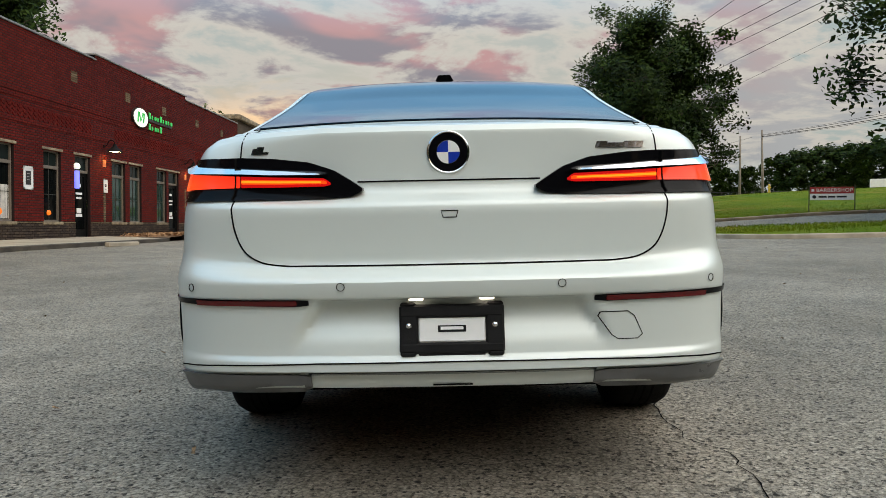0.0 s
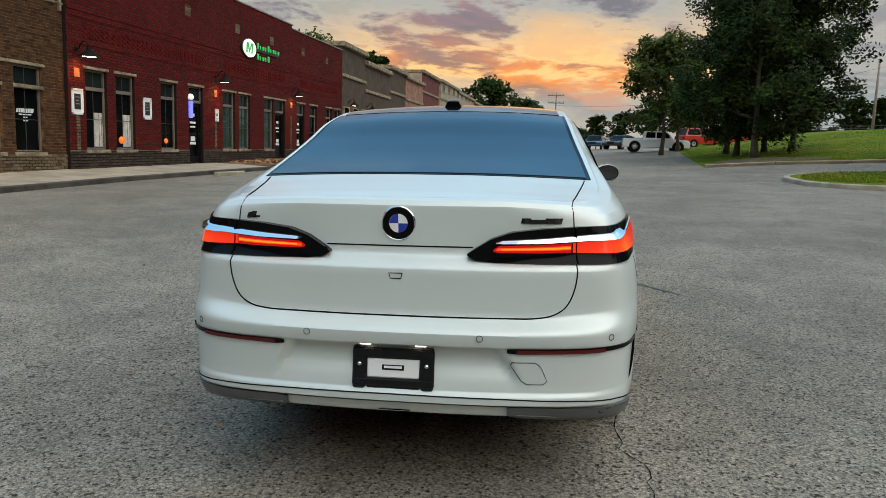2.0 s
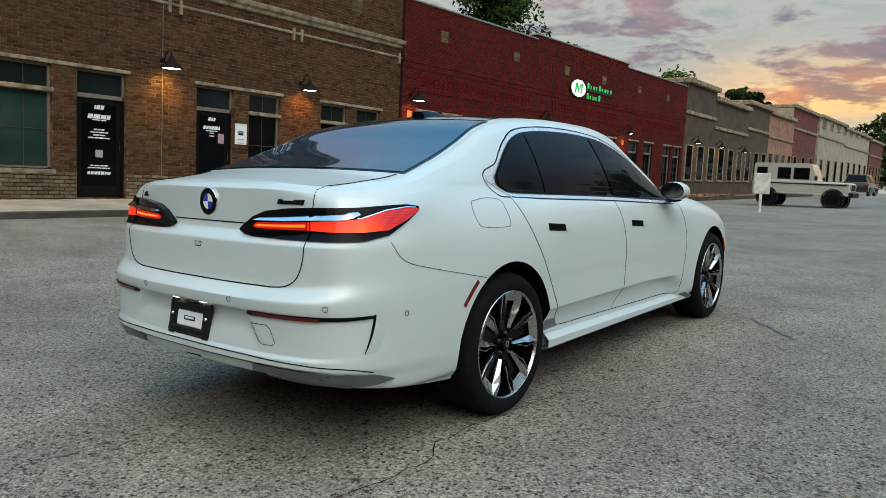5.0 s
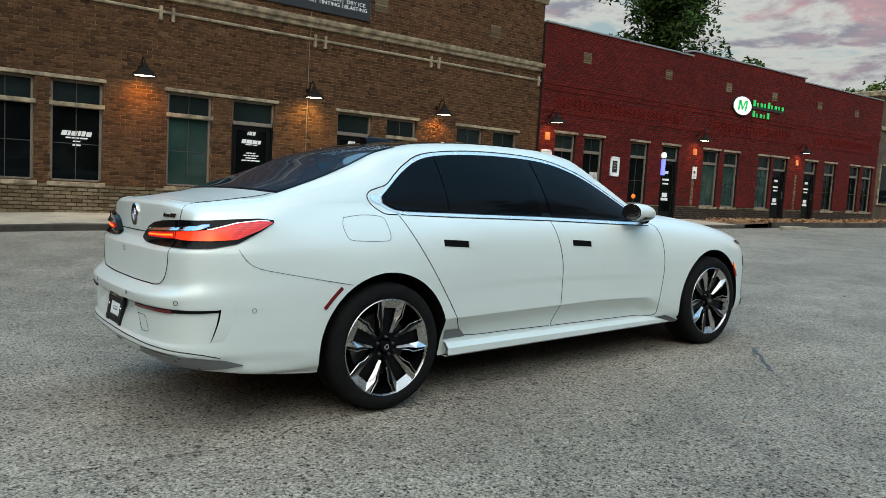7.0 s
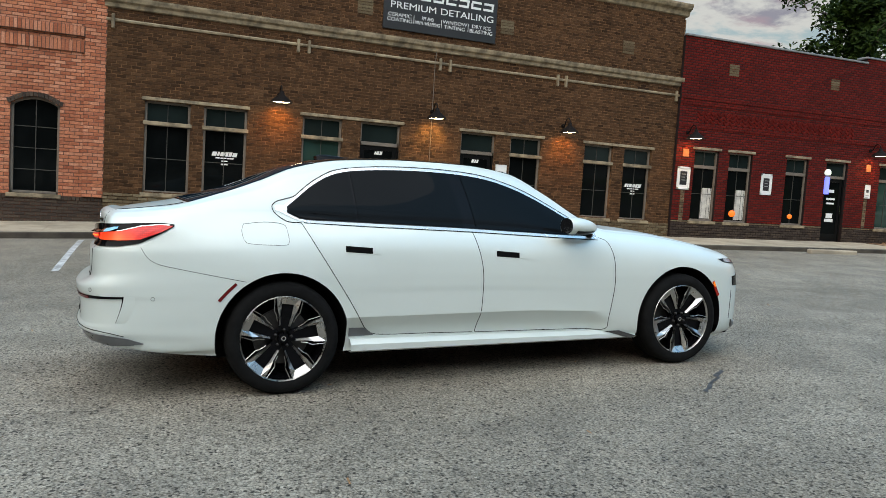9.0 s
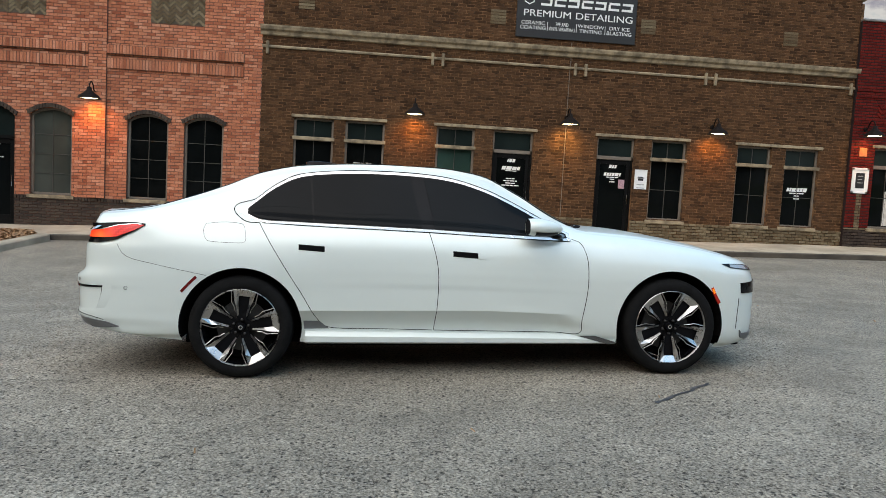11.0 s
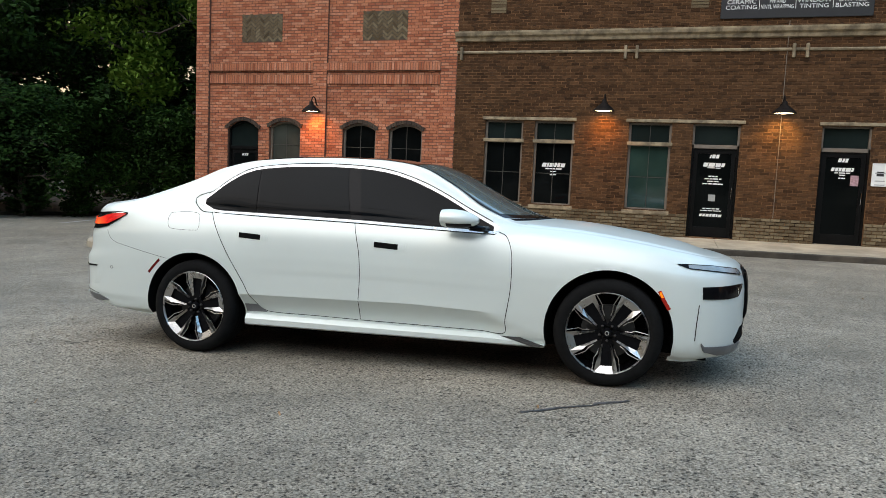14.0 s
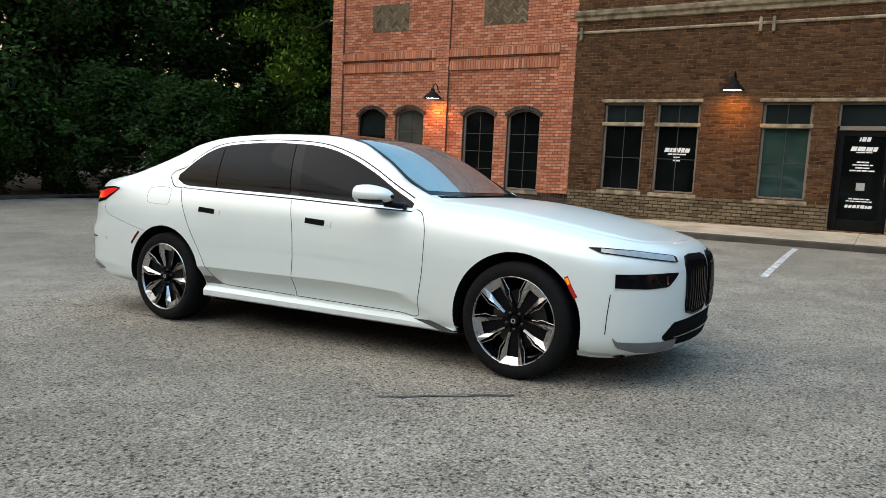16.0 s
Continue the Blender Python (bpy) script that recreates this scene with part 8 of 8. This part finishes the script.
# ---- parked vehicles ----
def vehicle(kind, x, y, heading, paint_mat, label):
    """A parked car, van or pickup, for the far end of the lot."""
    L, W, H = {"sedan": (4.8, 1.84, 1.45), "suv": (4.7, 1.9, 1.75), "pickup": (5.3, 1.9, 1.64)}[kind]
    z = ground_z(x, y)
    c = thing("pickup_truck" if kind == "pickup" else "parked_car", label, "pickup truck" if kind == "pickup" else "car", pose(x, y, z, 0, 0, heading), group="vehicles parked at the end of the lot")
    hl, hw = L / 2, W / 2
    belt = {"sedan": 0.92, "suv": 1.05, "pickup": 1.02}[kind]
    top = {"sedan": [(-hl, 0.62), (-hl + 0.06, belt - 0.08), (-hl + 0.9, belt), (hl - 1.5, belt), (hl - 0.25, belt - 0.18), (hl, 0.6)], "suv": [(-hl, 0.7), (-hl + 0.05, belt), (hl - 1.2, belt), (hl - 0.2, belt - 0.14), (hl, 0.7)], "pickup": [(-hl, 0.7), (-hl + 0.03, belt), (hl - 1.4, belt), (hl - 0.15, belt - 0.08), (hl, 0.75)]}[kind]
    outline_ = [(-hl + 0.04, 0.32)] + top + [(hl - 0.04, 0.32)]
    rows = []
    for f, inn in ((-1, 0.10), (-0.93, 0.0), (0.93, 0.0), (1, 0.10)):
        rows.append([(u * (1 - inn * 0.05), f * hw * (1 if inn == 0 else 1.0), zz - (inn * 0.3 if zz > 0.5 else -inn * 0.3)) for u, zz in outline_])
    s = Shape().grid(rows, close_v=True)
    n = len(outline_)
    s.f += [tuple(range(n))[::-1], tuple(range(3 * n, 4 * n))]
    bd = s.build("body", paint_mat, c, smooth=True, angle=30)
    cab = {"sedan": [(-1.75, belt), (-1.05, H), (0.35, H), (1.15, belt)], "suv": [(-2.2, belt), (-1.9, H), (0.45, H), (1.25, belt)], "pickup": [(-1.00, belt), (-0.88, H), (0.78, H), (1.32, belt)]}[kind]
    rows = [[(u, f * (hw - (0.08 if zz == belt else 0.26)), zz) for u, zz in cab] for f in (-1, 1)]
    s = Shape().grid(rows, close_v=True)
    s.f += [(3, 2, 1, 0), (4, 5, 6, 7)]
    s.build("cabin", paint_mat, c)
    for f in (-1, 1):
        a, b, d, e = cab
        def on(u, t):
            return (u, f * (hw - 0.08 - 0.18 * t + 0.012), lerp(belt, H, t))
        mid = (b[0] + d[0]) / 2
        for u0, u1, v0, v1 in ((lerp(a[0], b[0], 0.2) + 0.12, mid - 0.05, lerp(a[0], b[0], 0.85) + 0.12, mid - 0.05), (mid + 0.05, lerp(e[0], d[0], 0.15) - 0.12, mid + 0.05, lerp(e[0], d[0], 0.85) - 0.10)):
            q = [on(u0, 0.12), on(u1, 0.12), on(v1, 0.86), on(v0, 0.86)]
            Shape().add(q, [(0, 1, 2, 3) if f < 0 else (3, 2, 1, 0)]).build("side_window", "tinted_glass", c)
    for (p, q), nm in (((cab[0], cab[1]), "rear_window"), ((cab[3], cab[2]), "windscreen")):
        out = 0.012 if q[0] > 0 else -0.012
        v = [(lerp(p[0], q[0], t) + out, sgn * (hw - lerp(0.16, 0.32, t)), lerp(p[1], q[1], t) + 0.005) for t, sgn in ((0.1, -1), (0.1, 1), (0.9, 1), (0.9, -1))]
        Shape().add(v, [(0, 1, 2, 3) if q[0] > 0 else (3, 2, 1, 0)]).build(nm, "tinted_glass", c)
    if kind == "pickup":
        Shape().box((-hl + 0.12, -hw + 0.14, belt - 0.01), (-1.06, hw - 0.14, belt + 0.05)).build("bed_cover", "black_plastic", c)
    r = 0.38 if kind == "pickup" else 0.34
    for u in (-hl + 0.95, hl - 0.95):
        for f in (-1, 1):
            m = pose(u, f * (hw - 0.20), r, 90 * -f, 0, 0)
            w = Shape().lathe([(r * 0.6, 0.0), (r * 0.95, 0.0), (r, 0.04), (r, 0.18), (r * 0.95, 0.215), (r * 0.62, 0.215)], m, 22).build("wheel", "rubber", c, smooth=True, angle=40)
            Shape().lathe([(0.0, 0.19), (r * 0.3, 0.20), (r * 0.62, 0.212)], m, 16).build("rim", "steel_grey", w)
            Shape().lathe([(r * 0.97, 0.02), (r * 0.97, 0.208), (r * 1.24, 0.212), (r * 1.24, 0.02)], m, 22).build("wheel_arch", "black_plastic", c)
    for f in (-1, 1):
        Shape().soft_box((hl - 0.10, f * hw * 0.62 - 0.16, 0.66), (hl + 0.012, f * hw * 0.62 + 0.16, 0.80), 0.02).build("head_lamp", "lamp_clear", c)
        Shape().soft_box((-hl - 0.012, f * hw * 0.8 - 0.10, 0.72), (-hl + 0.08, f * hw * 0.8 + 0.10, belt - 0.1), 0.02).build("tail_lamp", "reflector_red", c)
    Shape().soft_box((hl - 0.08, -hw * 0.42, 0.50), (hl + 0.008, hw * 0.42, 0.74), 0.02).build("grille", "black_plastic", c)
    Shape().soft_box((hl - 0.15, -hw * 0.96, 0.34), (hl + 0.03, hw * 0.96, 0.50), 0.04).build("bumper", "steel_grey" if kind == "pickup" else paint_mat, c)
    return c


vehicle("pickup", 7.3, 58.5, 0, "car_white", "white crew cab pickup truck parked at the end of the lot")
vehicle("sedan", -5.0, 80.0, 146, "car_white", "white saloon parked side-on at the end of the lot")
vehicle("suv", -2.0, 84.0, -92, "car_blue", "dark blue sport utility car parked nose-on")
vehicle("suv", 0.3, 82.0, -90, "car_silver", "silver sport utility car parked nose-on")
vehicle("sedan", 3.0, 76.0, -100, "car_blue", "blue saloon parked at the end of the lot")
vehicle("sedan", 5.6, 75.0, -120, "car_black", "black saloon parked at the end of the lot")
vehicle("suv", -8.5, 66.0, 90, "car_black", "dark car parked beside the shops")
vehicle("suv", 12.3, 66.0, 20, "car_red", "red car parked behind the trees")
vehicle("sedan", 16.6, 68.0, 200, "car_red", "red saloon parked behind the trees")


def off_roader(x, y, heading):
    """A boxy off-road car seen side-on."""
    c = thing("off_road_car", "boxy white off-road car with black wheels standing side-on", "car", pose(x, y, ground_z(x, y), 0, 0, heading))
    s = Shape()
    s.soft_box((-2.05, -0.88, 0.62), (0.62, 0.88, 1.18), 0.05)
    s.soft_box((0.55, -0.86, 0.62), (2.02, 0.86, 1.16), 0.06)
    s.soft_box((-2.0, -0.90, 0.56), (2.0, 0.90, 0.66), 0.03)
    body_ = s.build("body", "car_cream", c)
    v = [(-2.03, 1.16), (-2.0, 1.90), (-1.9, 1.96), (0.32, 1.96), (0.42, 1.90), (0.72, 1.16)]
    cab = Shape().prism([(a, b) for a, b in v], 1.60, pose(0, 0.80, 0, 90, 0, 0))
    cab.build("cabin", "car_cream", c)
    for f in (-1, 1):
        for a, b in ((-1.88, -1.42), (-0.98, -0.42), (-0.30, 0.36)):
            Shape().soft_box((a, f * 0.812 - 0.012, 1.24), (b, f * 0.812 + 0.012, 1.76), 0.01).build("side_window", "tinted_glass", c)
        Shape().soft_box((-2.0, f * 0.885 - 0.02, 1.02), (1.9, f * 0.885 + 0.02, 1.07), 0.008).build("side_strip", "black_plastic", c)
        Shape().soft_box((0.60, f * 0.90 - 0.08, 1.22), (0.72, f * 0.98 + 0.02, 1.40), 0.03).build("door_mirror", "black_plastic", c)
        for u in (-1.35, 1.38):
            m = pose(u, f * 0.66, 0.40, 90 * -f, 0, 0)
            w = Shape().lathe([(0.22, 0.0), (0.38, 0.0), (0.40, 0.04), (0.40, 0.22), (0.38, 0.25), (0.24, 0.25)], m, 24).build("wheel", "rubber", c, smooth=True, angle=40)
            Shape().lathe([(0.0, 0.22), (0.10, 0.23), (0.24, 0.245)], m, 16).build("rim", "black_gloss", w)
            Shape().lathe([(0.42, 0.10), (0.47, 0.12), (0.47, 0.265), (0.42, 0.265)], m @ pose(0, 0, 0), 24).build("wheel_arch", "black_plastic", c)
        Shape().lathe([(0.0, 0.06), (0.09, 0.05), (0.10, 0.0)], pose(2.0, f * 0.66, 1.0, 0, 90, 0), 14).build("head_lamp", "lamp_clear", c)
    Shape().soft_box((1.98, -0.45, 0.82), (2.05, 0.45, 1.08), 0.02).build("grille", "black_plastic", c)
    Shape().soft_box((1.95, -0.88, 0.52), (2.16, 0.88, 0.74), 0.04).build("bumper", "black_plastic", c)
    Shape().add([(0.40, -0.66, 1.84), (0.40, 0.66, 1.84), (0.71, 0.70, 1.20), (0.71, -0.70, 1.20)], [(0, 3, 2, 1)]).build("windscreen", "windscreen", c)
    return c


off_roader(-5.4, 33.4, 2)
bx = thing("box_sign", "cream box sign on a pale square post", "sign", pose(-4.98, 25.31, ground_z(-4.98, 25.31), 0, 0, 35) @ Matrix.Diagonal((0.66, 0.66, 0.9, 1)))
Shape().soft_box((-0.07, -0.07, -0.1), (0.07, 0.07, 0.78), 0.01).build("post", "white_paint", bx)
Shape().soft_box((-0.45, -0.10, 0.76), (0.45, 0.10, 1.62), 0.03).build("sign_box", "curtain", bx)
wp = thing("marker_post", "short white marker post at the end of the lot", "post", pose(-3.1, 76.5, ground_z(-3.1, 76.5)))
Shape().lathe([(0.0, 1.62), (0.10, 1.60), (0.12, 1.5), (0.12, 0.0)], pose(0, 0, 0), 12).build("bollard", "white_paint", wp, smooth=True, angle=40)


# ---- poles, wires, roadside sign ----
def pole(x, y, z, h, label, arms=1, lean=0.0, slim=1.0):
    p = thing("utility_pole", label, "utility pole", pose(x, y, z, 0, lean, 0), group="utility poles")
    Shape().tube([(0, 0, -0.5), (0, 0, h * 0.5), (0, 0, h)], [0.17 * slim, 0.14 * slim, 0.10 * slim], 10).build("post", "pole_wood", p, smooth=True)
    for k in range(arms):
        zz = h - 0.5 - 1.1 * k
        Shape().soft_box((-1.2, -0.14, zz), (1.2, -0.04, zz + 0.14), 0.02).build("crossarm", "pole_wood", p)
        for u in (-1.1, -0.55, 0.55, 1.1):
            Shape().lathe([(0.0, 0.2), (0.05, 0.18), (0.06, 0.1), (0.03, 0.0)], pose(u, -0.09, zz + 0.14), 8).build("insulator", "steel_grey", p)
    return p


pole(-2.2, 108.0, ground_z(-2, 108), 8.3, "wooden utility pole with crossarms at the end of the street", 2, 0.0, 0.75)
pole(33.8, 86.0, ground_z(16, 86) + 1.48, 8.2, "bare wooden utility pole beyond the grass bank", 0)
pole(36.2, 85.0, ground_z(16, 86) + 1.48, 8.8, "bare wooden utility pole beyond the grass bank", 0, -1.5)
pole(44.0, 14.0, ground_z(16, 14), 12.0, "wooden utility pole beside the road", 1)


def wire(a, b, sag, r, label):
    a, b = Vector(a), Vector(b)
    pts = [a.lerp(b, i / 24) - Vector((0, 0, sag * 4 * (i / 24) * (1 - i / 24))) for i in range(25)]
    return tagged(Shape().tube(pts, r, 5).build("overhead_wire", "gap_black"), label, "overhead wire", group="overhead wires")


zp = ground_z(16, 86) + 1.48
for k, r in ((0, 0.030), (0.55, 0.022), (-0.30, 0.016), (0.9, 0.012)):
    wire((36.0, 85.0, zp + 8.0 + 0.25 * k), (44.0, 14.0, ground_z(16, 14) + 10.6 + k), 0.9, r, "black overhead cable along the road")
tagged(Shape().lathe([(0.12, -0.04), (0.16, 0.0), (0.12, 0.04), (0.08, 0.0), (0.12, -0.04)], pose(38.3, 64.5, zp + 7.55, 20, 70, 0), 14).build("cable_coil", "gap_black"), "coil of spare cable hanging on a wire", "cable coil")
for a, b in (((21.1, 66.1, 19.6), (14.9, 37.1, 13.6)), ((21.5, 66.2, 18.8), (16.75, 36.5, 13.4)), ((22.0, 66.3, 17.8), (17.95, 36.0, 13.2)), ((22.3, 66.4, 17.1), (19.1, 35.5, 13.05)), ((22.9, 66.5, 15.7), (19.6, 35.4, 12.5)), ((25.1, 66.0, 14.4), (22.0, 40.0, 12.35))):
    far_end, near_end = Vector(a), Vector(b)
    along = near_end - far_end
    wire(far_end - 0.5 * along, near_end + 1.5 * along, 0.0, 0.018 if a[2] > 15 else 0.010, "thin overhead wire against the sky")
wire((-2.2, 108.0, ground_z(-2, 108) + 6.4), (36.0, 88.0, zp + 8.3), 1.6, 0.013, "thin overhead wire against the sky")

sb = Vector((17.1, 30.6, bank_z(17.1, 31.0)))
bs = thing("roadside_sign", "red and white banner sign on two black posts in grass", "sign", pose(sb.x, sb.y, sb.z - 0.05, 0, 0, -14))
for u in (-0.96, 0.96):
    Shape().tube([(u, 0, 0), (u, 0, 1.28)], 0.022, 8).build("post", "lamp_black", bs)
Shape().soft_box((-0.92, -0.012, 0.88), (0.92, 0.012, 1.18), 0.004).build("red_board", "sign_red", bs)
Shape().soft_box((-0.92, -0.012, 0.58), (0.92, 0.012, 0.875), 0.004).build("white_board", "sign_white", bs)
text_mesh("lettering", "BARBERSHOP", 0.26, "sign_white", bs, pose(0.10, -0.014, 1.03, 90, 0, 0) @ Matrix.Diagonal((0.98, 0.86, 1, 1)), 0.002, "white lettering")
Shape().box((-0.86, -0.018, 0.98), (-0.74, -0.013, 1.09)).build("print_bar", "sign_white", bs)
for a, b in ((-0.56, -0.22), (-0.16, 0.14), (0.20, 0.62)):
    Shape().box((a, -0.018, 0.69), (b, -0.013, 0.77)).build("print_bar", "sign_black", bs)
Shape().lathe([(0.0, 0.004), (0.08, 0.004), (0.08, 0.0)], pose(-0.74, -0.013, 0.73, 90, 0, 0), 14).build("print_disc", "sign_black", bs)
hy = thing("fire_hydrant", "small yellow fire hydrant at the roadside", "fire hydrant", pose(26.5, 60.0, bank_z(26.5, 60.0) - 0.03))
Shape().lathe([(0.0, 0.78), (0.07, 0.74), (0.10, 0.66), (0.10, 0.60), (0.085, 0.58), (0.085, 0.12), (0.13, 0.10), (0.13, 0.0)], pose(0, 0, 0), 14).build("barrel", "hydrant_yellow", hy, smooth=True, angle=40)
for sx in (-1, 1):
    Shape().lathe([(0.045, 0.0), (0.045, 0.16), (0.0, 0.16)], pose(0, 0, 0.48, 0, 90 * sx, 0), 10).build("outlet", "hydrant_yellow", hy, smooth=True, angle=40)
fn = thing("rail_fence", "dark rail fence along the far road", "fence")
for k in range(26):
    x, y = 22 + 1.6 * k, 84 - 0.5 * k
    z = ground_z(16, 84) + 1.53
    Shape().box((x - 0.04, y - 0.04, z - 0.6), (x + 0.04, y + 0.04, z + 1.1)).build("post", "lamp_black", fn)
for h in (0.35, 0.7, 1.05):
    Shape().tube([(22, 84, ground_z(16, 84) + 1.53 + h), (62, 71.5, ground_z(16, 84) + 1.53 + h)], 0.03, 5).build("rail", "lamp_black", fn)
far_sign = thing("road_board", "small white board sign beyond the bank", "sign", pose(42.5, 71.0, ground_z(16, 70) + 1.68, 0, 0, -25))
Shape().soft_box((-1.2, -0.05, 0.7), (1.2, 0.05, 1.9), 0.02).build("board", "sign_white", far_sign)
for u in (-0.9, 0.9):
    Shape().tube([(u, 0.06, -0.5), (u, 0.06, 1.8)], 0.05, 6).build("post", "lamp_black", far_sign)
# the far road as a pale strip, and low hills that close the view
tagged(Shape().grid([[(x, y, ground_z(16, 80) + 1.50) for y in (70 - 0.3 * (x - 20), 79 - 0.3 * (x - 20))] for x in (10, 30, 60, 90)]).build("far_road", "concrete"), "pale road beyond the grass bank", "road", kind="structure")
